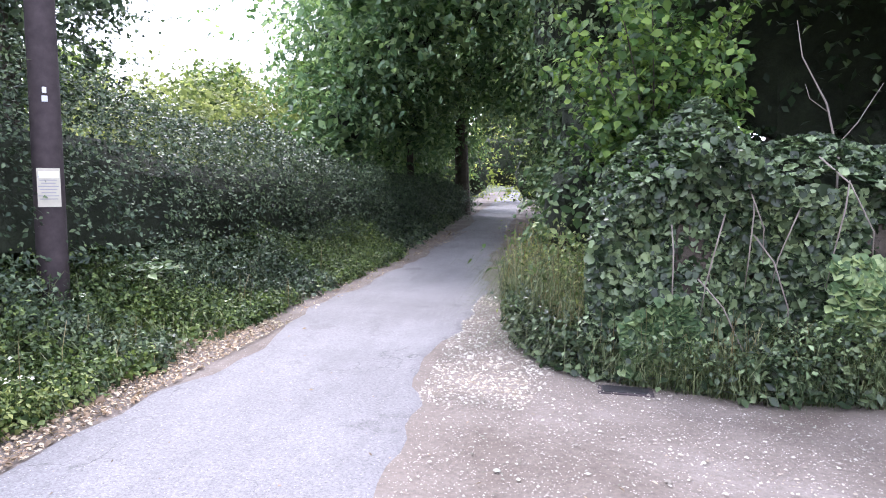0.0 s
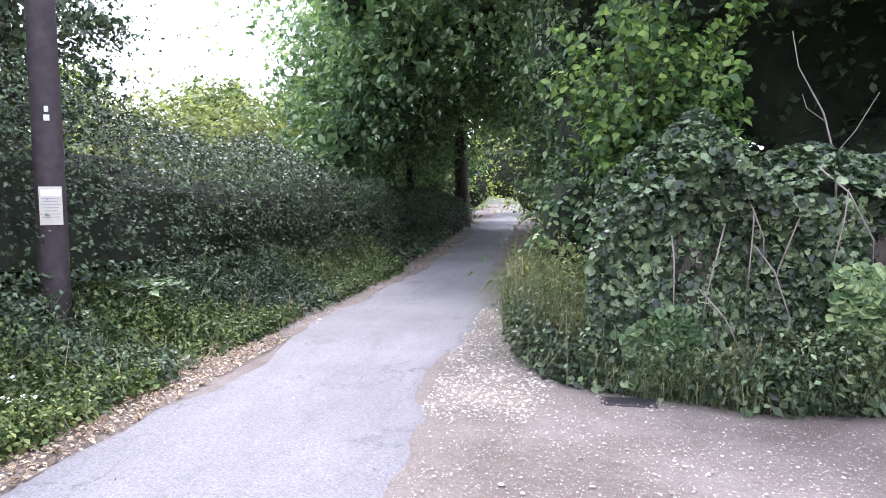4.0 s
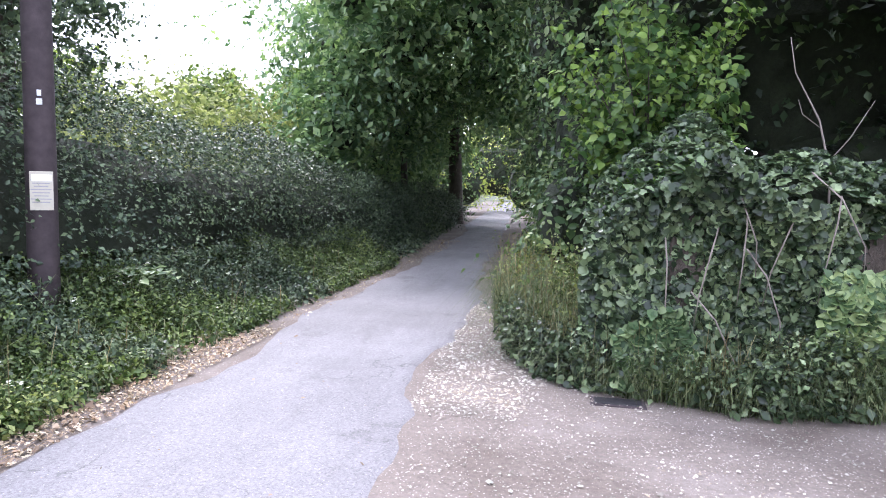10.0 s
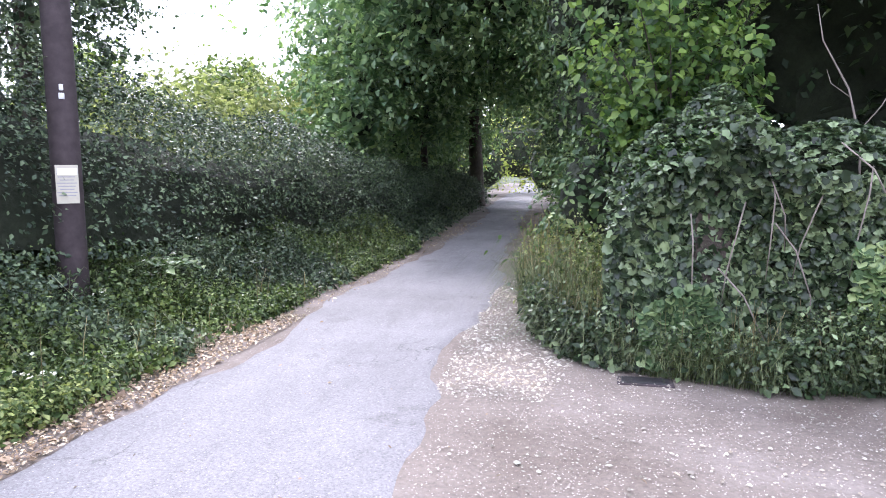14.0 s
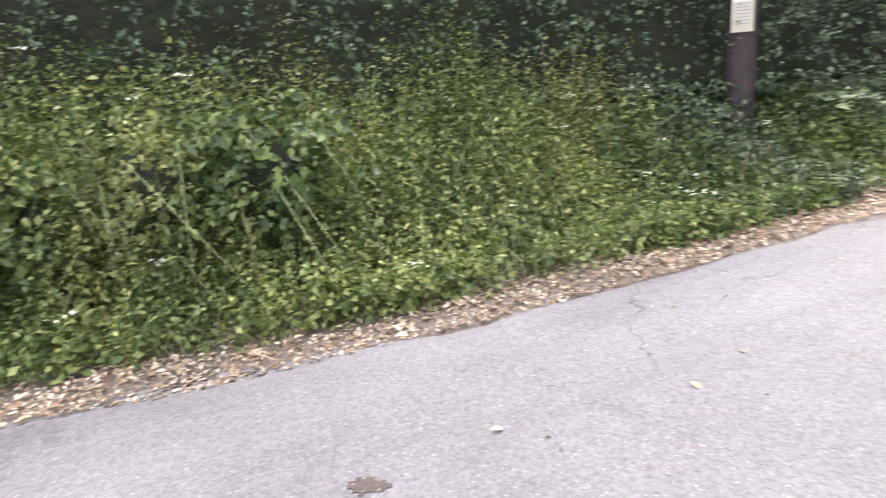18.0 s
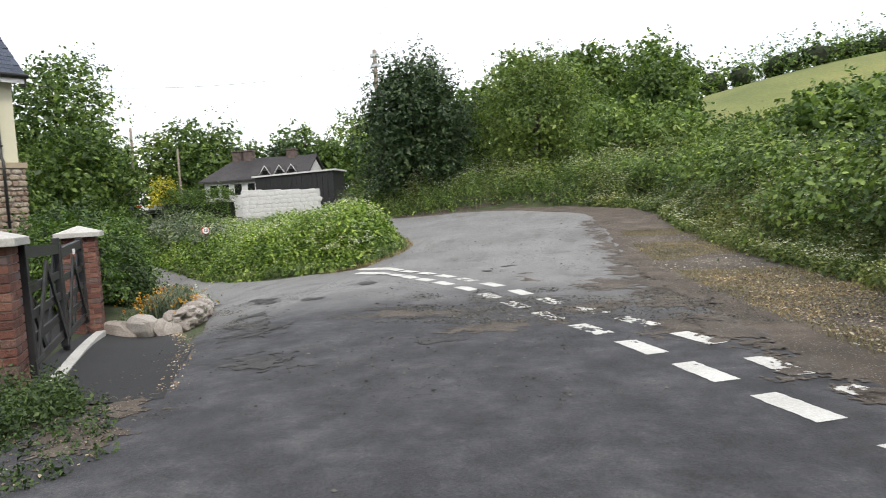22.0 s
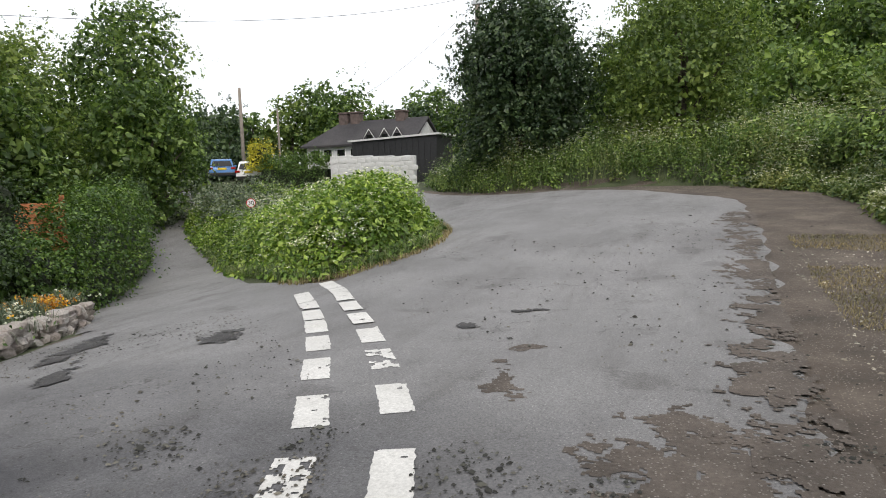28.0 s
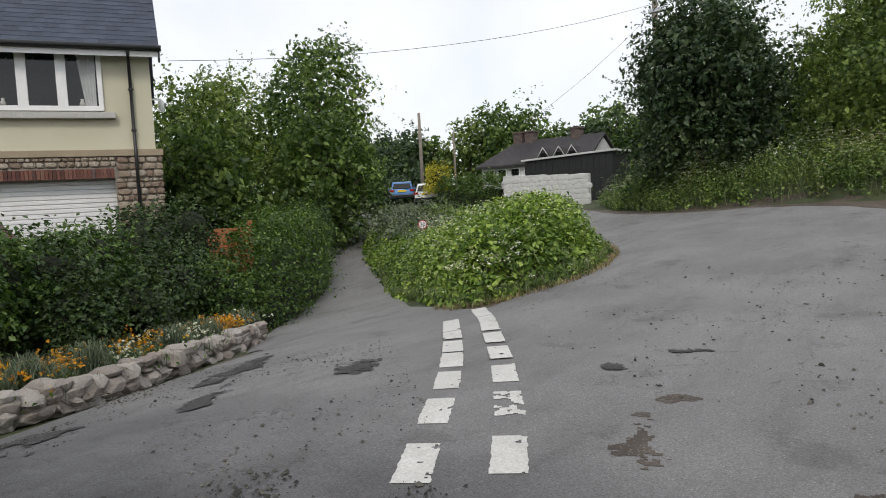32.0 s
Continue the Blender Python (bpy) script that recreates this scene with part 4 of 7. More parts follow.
pebbles("grit_seam", scatter(rng, 240, [(1.7, -3.35), (1.88, -3.35), (2.7, -5.2), (4.2, -7.6), (4.05, -7.7), (2.5, -5.25)]), 0.010, M_LITTER, "tan grit along the seam of the drive", 8, 0.04)


def litter(q, size, seed, label="dry tan fallen leaves along the verge"):
    r = np.random.default_rng(seed)
    p = on_ground(q, 0.04)
    f = np.tile([[0, 0, 1.0]], (len(q), 1))
    return tagged(part("leaf_litter", leaf_mesh("leaf_litter", r, p, f, size * np.exp(r.normal(-0.40, 0.34, len(q))), M_LITTER, spread=0.6, aspect=0.62, hang=0, outline=OVAL)), label, "leaves", kind="stuff")


litter(scatter(rng, 21000, [(-2.74, 9), (-2.72, 5), (-2.84, 3), (-3.12, 1.8), (-3.6, 0.7), (-3.75, -0.3), (-3.7, -1.5), (-4.8, -2), (-4.4, 0.2), (-3.95, 1.7), (-3.7, 3.4), (-3.5, 6), (-3.3, 9)]), 0.034, 31)
litter(scatter(rng, 1500, [(-2.75, 20), (-2.75, 9), (-3.3, 9), (-3.2, 14), (-3.6, 20)]), 0.036, 32)
litter(scatter(rng, 7000, [(-3.9, -0.5), (-3.7, -3), (-3.5, -9), (-5.0, -9), (-5.2, -4.5), (-5.0, -1)]), 0.034, 33)
litter(scatter(rng, 120, [(-2.6, 9), (-2.6, 4), (2, 2), (1.2, 6)]), 0.032, 34, "single fallen leaves on the asphalt")

# ---------------------------------------------------------------- verge plants
def tall_plants(name, q, height, label, seed, leaf=M_WEED, blades=M_GRASS, share=0.6, leaf_size=0.05, per=7, flowers=0.0, category="weeds", blade_w=0.009, other=None, dry=0.0):
    """Rank grass and leafy weeds that lean together in tufts, with some white umbels."""
    r = np.random.default_rng(seed)
    top = holder(name, Matrix(), label, category, kind="stuff")
    h = height if isinstance(height, np.ndarray) else np.full(len(q), height)
    q3 = np.c_[q, q[:, :1] * 0]
    h = h * (1 + 0.24 * lumps(q3, 4.0, seed + 1) + 0.26 * lumps(q3, 1.6, seed + 11) + 0.14 * r.normal(size=len(q)))
    h = np.clip(h, 0.3 * h.mean(), 1.5 * h.mean())
    thin = (lumps(q3, 2.4, seed + 12) > -0.75) | (r.uniform(size=len(q)) < 0.25)
    q, h, q3 = q[thin], h[thin], q3[thin]
    tilt = np.stack([lumps(q3, 2.2, seed + 2), lumps(q3, 2.2, seed + 3)], 1) * 0.22
    kind = lumps(q3, 1.7, seed + 4) + 0.5 * lumps(q3, 5.0, seed + 6)
    pick = r.uniform(size=len(q)) < share + 0.16 * np.sign(lumps(q3, 2.6, seed + 5))
    for nm, mat, sel, sc in (("foliage", leaf, pick & (kind < 0.35), 1.0), ("tall_foliage", other or leaf, pick & (kind >= 0.35), 1.12)):
        w, hw = q[sel], h[sel] * sc
        stem = on_ground(w).repeat(per, 0)
        k = (np.tile(np.arange(per), len(w)) + r.uniform(0, 1, len(stem))) / per
        k = 0.1 + 0.95 * k
        lean = (tilt[sel] + r.normal(0, 0.10, (len(w), 2))).repeat(per, 0)
        a = r.uniform(0, math.tau, len(stem))
        out = (0.35 + 0.9 * (1 - k)) * leaf_size * r.uniform(0.5, 1.6, len(stem))
        hh = hw.repeat(per)
        pos = stem + np.stack([lean[:, 0] * k * hh + np.cos(a) * out, lean[:, 1] * k * hh + np.sin(a) * out, k * hh], 1)
        face = np.stack([np.cos(a) * 0.45, np.sin(a) * 0.45, np.full(len(pos), 0.8)], 1)
        part(nm, leaf_mesh(nm, r, pos, unit(face), leaf_size * (1.25 - 0.6 * k), mat, aspect=0.62), parent=top)
    g, hg = q[~pick], h[~pick]
    part("grass", blade_mesh("grass", r, on_ground(g), hg * 0.82, blade_w, blades, 1.05), parent=top)
    if dry:
        s = q[r.uniform(size=len(q)) < dry]
        part("dry_stalk", blade_mesh("dry_stalk", r, on_ground(s), h.mean() * 1.25, blade_w * 0.7, M_DRY, 0.35), parent=top)
    if flowers:
        sel = pick & (r.uniform(size=len(q)) < flowers * (0.5 + (kind > 0)))
        f = on_ground(q[sel])
        f[:, :2] += tilt[sel] * h[sel][:, None]
        f[:, 2] += h[sel] * r.uniform(0.95, 1.25, len(f))
        f = f.repeat(6, 0) + np.stack([r.normal(0, 0.03, len(f) * 6), r.normal(0, 0.03, len(f) * 6), r.normal(0, 0.008, len(f) * 6)], 1)
        part("umbel", leaf_mesh("umbel", r, f, np.tile([[0, 0, 1.0]], (len(f), 1)), 0.029, M_WHITEFLOWER, spread=0.5, aspect=0.9, hang=0), parent=top, label="flat white flower heads")
    for c in top.children:
        c["kind"] = "stuff"
    return top


def strip(rng, n, table, near, far, y0, y1):
    """Random points between two distances behind the west edge."""
    y = rng.uniform(y0, y1, n)
    d = rng.uniform(near, far, n)
    return np.stack([edge_x(table, y) - d, y], 1), d


q, d = strip(rng, 9500, WEST, -0.12, 1.7, -4, 6.5)
tall_plants("verge_weeds", q, (0.22 + 0.85 * ease(0, 0.9, d)) * (1 - 0.35 * ease(3.5, 6.5, q[:, 1])), "rank grass, goosegrass and cow parsley on the bank", 41, flowers=0.012, share=0.66, leaf_size=0.048, per=20, other=M_HAZEL2, dry=0.006)
q, d = strip(rng, 8000, WEST, -0.12, 1.4, 6.0, 15)
tall_plants("verge_weeds", q, 0.18 + 0.34 * ease(0, 0.9, d), "nettles, grass and young cow parsley below the hedge", 40, leaf=M_WILDHEDGE, blades=M_LONGGRASS, flowers=0.004, share=0.5, leaf_size=0.062, per=12, other=M_HEDGE, dry=0.008)
q, d = strip(rng, 3000, WEST, -0.1, 1.6, 14, 32)
tall_plants("verge_weeds", q, 0.25 + 0.35 * ease(0, 0.9, d), "shaded weeds along the lane", 42, leaf=M_HEDGE, leaf_size=0.10, per=7)
q, d = strip(rng, 9500, WEST, -0.1, 2.6, -17, -3)
tall_plants("verge_weeds", q, 0.2 + 0.9 * ease(0, 1.4, d) + 0.12 * lumps(np.c_[q, q[:, :1] * 0], 1.2, 4), "cow parsley, nettles and grass at the foot of the bank", 43, flowers=0.26, leaf_size=0.07, per=12, other=M_HAZEL2, dry=0.02)
q, d = strip(rng, 5500, WEST, -0.1, 2.6, -25, -17)
tall_plants("verge_weeds", q, 0.3 + 0.45 * ease(0, 1.0, d), "flowering cow parsley on the far verge", 44, other=M_HAZEL2, flowers=0.7, leaf_size=0.10, per=9, blade_w=0.012)
q = scatter(rng, 9000, [(-6.5, -23), (-2.9, -25.2), (-1.2, -26.2), (2.5, -27.0), (5.0, -28.0), (7.4, -29.6), (9.0, -32), (9.5, -35), (2, -32), (-6, -29)])
tall_plants("verge_weeds", q, (0.75 + 0.3 * ease(0.1, 1.8, edge_x(WEST, q[:, 1]) - q[:, 0])) * (1 + 0.15 * lumps(np.c_[q, q[:, :1] * 0], 0.8, 4)), "flowering cow parsley below the dark tree", 45, leaf=M_CLIPPED, other=M_HAZEL2, flowers=0.9, leaf_size=0.105, per=9, blade_w=0.014)
q = scatter(rng, 7000, [(-0.6, 8.9), (-0.15, 8.05), (0.4, 7.72), (1.2, 7.5), (3.6, 7.75), (3.6, 7.95), (1.0, 7.9), (0.2, 8.2)])
tall_plants("grass_clump", q, 0.33 + 0.16 * lumps(np.c_[q, q[:, :1] * 0], 2.5, 4), "long seeding grass and brambles below the ivy", 46, share=0.24, leaf=M_IVY, blades=M_LONGGRASS, leaf_size=0.07, per=6, category="grass", dry=0.05, blade_w=0.0055)
q = scatter(rng, 5200, [(-0.95, 12), (-0.7, 9.4), (-0.3, 8.4), (0.25, 8.1), (0.3, 9.5), (-0.3, 12)])
tall_plants("grass_clump", q, 0.62, "tall pale seeding grass beside the lane", 47, share=0.2, blades=M_LONGGRASS, dry=0.12, blade_w=0.005, leaf_size=0.06, category="grass")
q = scatter(rng, 2500, [(-1.2, 28), (-0.95, 12), (-0.2, 12), (-0.4, 28)])
tall_plants("verge_weeds", q, 0.4, "shaded weeds at the foot of the ivy bank", 48, leaf=M_IVY, leaf_size=0.09)
q = scatter(rng, 2200, [(2.1, -2.9), (2.7, -3.5), (3.1, -3.1), (3.0, -1.4), (3.6, 0.5), (2.8, 0.5)])
tall_plants("verge_weeds", q, 0.24, "low grass and poppies at the gate pillar's foot", 49, leaf=M_SHRUB, blades=M_SHRUB, leaf_size=0.045)
q = scatter(rng, 700, [(1.35, -2.1), (1.5, -1.2), (2.6, -1.0), (3.0, -2.2), (3.0, -3.2), (2.3, -3.35)])
tall_plants("verge_weeds", q, 0.10, "sparse low weeds on the dirt beside the gate pillar", 54, leaf=M_SHRUB, blades=M_LONGGRASS, leaf_size=0.04)
litter(scatter(rng, 260, [(1.35, -2.1), (1.5, -1.2), (2.6, -1.0), (2.6, -2.6), (2.0, -3.0)]), 0.03, 35, "few dry leaves on the dirt by the gate pillar")
dq = scatter(rng, 26000, [(-3.9, -1), (-3.6, -4), (-3.3, -9), (-3.3, -17), (-5.2, -17), (-5.4, -10), (-5.3, -3), (-4.9, -1)])
tagged(part("dry_grass", blade_mesh("dry_grass", np.random.default_rng(5), on_ground(dq[lumps(np.c_[dq, dq[:, :1] * 0], 1.4, 6) > -0.25], 0.01), 0.055, 0.007, M_DRY, 1.4)), "flattened dry straw on the dirt verge", "grass", kind="stuff")
# ---------------------------------------------------------------- the lane: hedges, ivy and canopy
hedge("hedge", [(-6.2, 1.0, 1.3, 3.0), (-6.2, 4.5, 1.5, 3.1), (-5.8, 7, 1.35, 2.4), (-5.55, 9, 1.35, 1.85), (-5.2, 14, 1.3, 1.45), (-4.9, 20, 1.2, 1.2), (-5.6, 30, 1.3, 1.0)], M_HEDGE, 120000, 0.050, "dense dark green hawthorn hedge on the bank", 21, rough=0.2, side=-1, core=0.6)
hedge("hedge", [(-6.6, 1.8, 1.4, 2.9), (-7.6, -1.5, 1.7, 2.9), (-8.3, -4.5, 2.0, 2.8), (-8.4, -8, 1.9, 1.9)], M_WILDHEDGE, 62000, 0.070, "tall dark overgrown hedge above the verge", 24, rough=0.28, side=1)
hedge("hedge", [(-7.8, -7, 1.8, 1.3), (-7.6, -12, 1.8, 1.0), (-7.8, -18, 1.8, 1.0), (-7.4, -24, 1.8, 1.0), (-4.0, -29, 1.8, 1.0)], M_CLIPPED, 24000, 0.13, "overgrown green bramble hedge round the bend", 25, rough=0.3, side=1)


M_IVYTREE = leaf_material("tree_ivy_leaves", (0.042, 0.085, 0.038), (0.108, 0.180, 0.080), (0.24, 0.31, 0.15), 0.4, 0.25)


def ivy_wall():
    """An old wall under a thick skin of ivy."""
    top = holder("ivy_wall", pose(0.85, 8.05, 0), "old wall smothered in ivy, sky highlights painted as paler leaves", "wall")
    r = np.random.default_rng(51)
    bm = bmesh.new()
    for k, (lo, hi) in enumerate([((0.02, 0.1, -0.1), (4.8, 0.42, 1.36)), ((-0.12, 0.02, -0.1), (0.14, 0.5, 1.46))]):
        box(bm, lo, hi, 0.02)
    part("masonry", bm, M_BARK, top, "dark mossy stone hidden under the ivy")
    n = 27000
    x = r.uniform(-0.75, 4.9, n)
    face = r.uniform(size=n)
    hgt = 1.44 + 0.10 * (x - 0.2) + 0.10 * lumps(np.c_[x, x * 0, x * 0], 3.0, 3) + 0.36 * np.exp(-((x - 0.1) / 0.3) ** 2)
    hgt = np.where(x < -0.3, np.interp(x, [-0.75, -0.55, -0.3], [1.0, 1.36, 1.5]), hgt)
    z = np.where(face < 0.78, r.uniform(0.12, 1, n) * hgt, hgt + 0.02)
    y = np.where(face < 0.78, -0.05 + 0.17 * lumps(np.c_[x, z, x * 0], 3.2, 8), r.uniform(0, 0.75, n))
    y = y + np.abs(r.normal(0, 0.07, n)) - 0.55 * np.clip(z - hgt + 0.35, 0, 0.5)
    z = np.where(face < 0.78, z, z + 0.12 * lumps(np.c_[x * 2, y * 2, x * 0], 2.0, 2) + 0.25 * np.sin(np.clip(y, 0, 0.8) * 3.6))
    out = np.where((face < 0.78)[:, None], np.array([[0, -1.0, 0.35]]), np.array([[0, -0.35, 1.0]]))
    part("ivy", leaf_mesh("ivy", r, np.stack([x, y, z], 1), unit(out.repeat(1, 0)), 0.072, M_IVY, spread=0.8, aspect=0.95, hang=0.5, outline=LOBED), parent=top)
    q = r.uniform(0, 1, (5200, 2))
    q = q[lumps(np.c_[q[:, 0] * 3.8, q[:, 1] * 0.8, q[:, 0] * 0], 4.0, 12) > 0.1]
    xx, zz = -0.5 + q[:, 0] * 3.8, 0.1 + q[:, 1] * 0.9
    part("bramble", leaf_mesh("bramble", r, np.stack([xx, -0.25 + 0.14 * lumps(np.c_[xx, zz, xx * 0], 3, 4) - 0.1 * (1 - q[:, 1]), zz], 1), np.tile([[0, -0.8, 0.6]], (len(q), 1)), 0.085, M_IVYTREE, aspect=0.85, outline=OVAL), parent=top)
    for k in range(16):
        x0 = -0.4 + 3.6 * r.uniform()
        z0 = r.uniform(0.7, 1.7)
        bm = bmesh.new()
        dx = r.uniform(-0.35, 0.35)
        tube(bm, [(x0, -0.14, z0), (x0 + dx * 0.5, -0.24, z0 - 0.18), (x0 + dx, -0.22, z0 - 0.5), (x0 + dx * 1.1, -0.15, z0 - 0.75)], [0.006, 0.006, 0.005, 0.003], 5)
        part("stem", bm, M_GREYPOLE, top)
    return top


ivy_wall()


def arching_stem(r, a, length, up):
    """Points of one stem that rises and arches over."""
    return [(math.cos(a) * length * 0.45 * k ** 1.8, math.sin(a) * length * 0.45 * k ** 1.8, up * (k - 0.12 * k ** 3)) for k in np.linspace(0, 1, 7)]


def hazel():
    """A young hazel with large, bright leaves on arching stems."""
    top = holder("hazel_bush", pose(0.75, 10.0, 0.5), "bright green young hazel with large serrated leaves", "bush")
    r = np.random.default_rng(61)
    at, out = [], []
    for k in range(34):
        a = r.uniform(0, math.tau)
        pts = arching_stem(r, a, r.uniform(0.9, 2.4), r.uniform(1.4, 3.3))
        bm = bmesh.new()
        tube(bm, pts, [0.018, 0.016, 0.013, 0.011, 0.008, 0.006, 0.003], 6)
        part("stem", bm, M_BARK, top)
        p = np.array(pts)
        t = r.uniform(0.25, 1.03, 210)
        q = np.stack([np.interp(t * 6, range(7), p[:, i]) for i in range(3)], 1)
        at.append(q + r.normal(0, 0.13, (210, 3)) * (1.5 - t[:, None]))
        out.append(np.stack([q[:, 0] * 0.5, q[:, 1] * 0.5 - 0.45, np.full(210, 0.75)], 1))
    part("foliage", leaf_mesh("foliage", r, np.concatenate(at), unit(np.concatenate(out)), 0.088, M_HAZEL, spread=1.0, aspect=0.78, hang=0.45, outline=POINTED), parent=top)
    return top


hazel()


def foliage_mass(name, blobs, mat, n, size, label, seed, category="tree", core=0.7, hang=0.3, outline=DIAMOND):
    """Boughs of a wood: leafy clumps given as (x, y, z, rx, ry, rz)."""
    r = np.random.default_rng(seed)
    top = holder(name, Matrix(), label, category)
    tot = sum((b[3] * b[4] + b[4] * b[5] + b[3] * b[5]) for b in blobs)
    ps, os_ = [], []
    sz = []
    for k, b in enumerate(blobs):
        share = (b[3] * b[4] + b[4] * b[5] + b[3] * b[5]) / tot
        m = max(30, int(n * share))
        p, o = blob(r, max(3, m // 14), b[:3], b[3:6], 0.45, 0.3, seed * 7 + k)
        p, o = sprays(r, p - o * size, o, size * 4.5, 11)
        ps.append(p), os_.append(o), sz.append(np.full(len(p), size))
        p, o = blob(r, m // 4, b[:3], [v * 0.75 for v in b[3:6]], 0.35, 0.4, seed * 7 + k)
        ps.append(p), os_.append(o), sz.append(np.full(len(p), size * 1.6))
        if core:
            # dark lump whose colour stands for shade within the bough
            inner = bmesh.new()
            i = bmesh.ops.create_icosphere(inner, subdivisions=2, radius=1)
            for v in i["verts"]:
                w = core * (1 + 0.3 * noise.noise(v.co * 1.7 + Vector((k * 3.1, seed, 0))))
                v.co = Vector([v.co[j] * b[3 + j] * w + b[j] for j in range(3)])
            part("shade_core", inner, M_CORE, top, "dark solid core painted as the shade inside the bough")
    part("foliage", leaf_mesh("foliage", r, np.concatenate(ps), np.concatenate(os_), np.concatenate(sz), mat, hang=hang, outline=outline), parent=top)
    return top


# boughs meeting over the lane
foliage_mass("overhanging_tree", [(-6.2, 20, 3.4, 1.5, 2.4, 1.2), (-6.0, 21, 5.0, 2.6, 3, 1.6), (-4.4, 20, 6.2, 3, 3, 1.5), (-6.6, 24, 6.5, 2.2, 3, 2.0), (-5.2, 23, 3.0, 1.3, 2.0, 0.9), (-1.5, 19, 6.0, 2.6, 3, 1.5), (-3.0, 24, 4.8, 3.0, 3, 1.2), (-5.4, 27, 4.2, 2.2, 3, 1.6), (-0.5, 25, 5.0, 2.4, 3, 1.5), (-2.6, 29, 4.6, 3, 2, 1.4), (-4.6, 16.8, 5.4, 1.6, 1.4, 0.8), (-6.8, 20.5, 2.2, 1.2, 2.5, 1.1), (-6.2, 24.5, 2.2, 1.2, 2.5, 1.3), (-6.4, 29, 2.4, 1.4, 2.5, 1.6), (-2.2, 14.5, 7.2, 2.5, 2, 1.0), (-3.2, 31.5, 5.0, 2.2, 1.5, 1.5), (-1.2, 32, 4.7, 1.6, 1.5, 1.6), (-5.9, 32, 3.5, 1.2, 1.5, 1.6), (-3, 34, 6, 4, 2, 1.8), (-4.0, 18.2, 4.6, 1.6, 1.8, 1.0), (-2.0, 17.5, 5.0, 1.8, 1.8, 1.0), (-5.6, 18.5, 2.6, 1.1, 1.8, 1.0), (-4.9, 22, 4.0, 1.6, 2.0, 1.3), (-1.0, 21.5, 4.3, 1.4, 2.0, 1.2), (-5.9, 26, 3.4, 1.5, 2.5, 1.6), (-7.0, 31, 3.0, 2.0, 2.0, 2.6), (-5.0, 32, 2.6, 0.7, 1.5, 1.6)], M_CANOPY, 78000, 0.17, "dark oak boughs arching over the lane", 71, core=0.36)
foliage_mass("overhanging_tree", [(-0.2, 14.2, 3.9, 0.9, 1.5, 1.5), (0.3, 13.0, 2.2, 0.9, 1.2, 1.4), (-0.25, 16.5, 2.6, 0.75, 2.0, 1.7), (-0.4, 20, 2.4, 0.85, 2.4, 2.0), (-0.7, 25, 2.2, 1.0, 3.0, 2.0), (0.1, 13.4, 5.6, 1.6, 1.6, 1.2), (-1.0, 15, 6.3, 1.8, 1.8, 1.0), (0.6, 11.6, 5.0, 1.4, 1.4, 1.0), (-0.1, 11.9, 1.0, 0.55, 1.1, 0.9)], M_IVYTREE, 46000, 0.095, "ivy-clad tree leaning over the lane's edge", 72, core=0.7, outline=OVAL)
# the wood's deep shade is painted with dark leaves and large dark cores
foliage_mass("overhanging_tree", [(2.6, 12.5, 5.6, 2.0, 2.0, 1.3), (4.8, 12.5, 5.2, 2.2, 2.2, 1.6), (7.5, 13, 5.0, 2.4, 2.4, 2.0), (3.6, 16, 4.2, 3, 2.4, 2.6), (8, 17, 4.0, 3.5, 2.4, 3.5), (1.6, 17, 4.0, 1.8, 2.2, 3.0), (5.2, 15.5, 1.6, 3.0, 1.5, 1.4), (10.5, 14, 2.5, 2.5, 2.5, 3.0), (12, 10, 3, 2.2, 2.2, 3.4)], M_DARKTREE, 30000, 0.17, "woodland behind the ivy wall, deep shade put into dark leaves and cores", 73, core=0.82)
foliage_mass("overhanging_tree", [(1.6, 9.6, 5.9, 2.2, 1.8, 0.9), (4.2, 9.5, 5.5, 2.2, 2.0, 0.9), (-1.6, 12.6, 6.6, 2.2, 1.8, 0.8), (7, 10, 5.5, 2.4, 2.4, 1.2)], M_CANOPY, 15000, 0.14, "leafy boughs hanging above the ivy", 74, core=0.55)
# hidden high boughs, added only to keep sky light off the lane
foliage_mass("overhanging_tree", [(-2.0, 16.4, 7.4, 2.6, 1.6, 0.8), (-2.6, 19.5, 7.5, 3.4, 2.2, 0.9), (-3.0, 23.5, 7.4, 3.4, 2.6, 0.9), (-3.0, 28, 7.0, 3.6, 2.8, 1.0), (1.5, 20, 6.8, 2.4, 3.5, 1.0), (1.2, 26, 6.4, 2.4, 3.5, 1.0)], M_CANOPY, 14000, 0.2, "unseen high crown added to shade the lane", 77, core=0.72)
for x, y, h, r0 in ((-4.25, 27.5, 6.5, 0.28), (0.25, 14.0, 6.5, 0.24), (-6.4, 20.5, 6.0, 0.22), (3.2, 15.0, 6.0, 0.2), (-5.3, 24.0, 5.0, 0.12)):
    bm = bmesh.new()
    z0 = float(ground_z(x, y)) - 0.2
    tube(bm, [(x, y, z0), (x + 0.04, y, z0 + 0.5), (x - 0.1, y + 0.1, z0 + h * 0.5), (x + 0.15, y, z0 + h)], [r0 * 1.4, r0, r0 * 0.8, r0 * 0.4], 10)
    tagged(part("bare_tree", bm, M_BARK), "dark ivy-stained bare tree stem beside the lane", "tree")
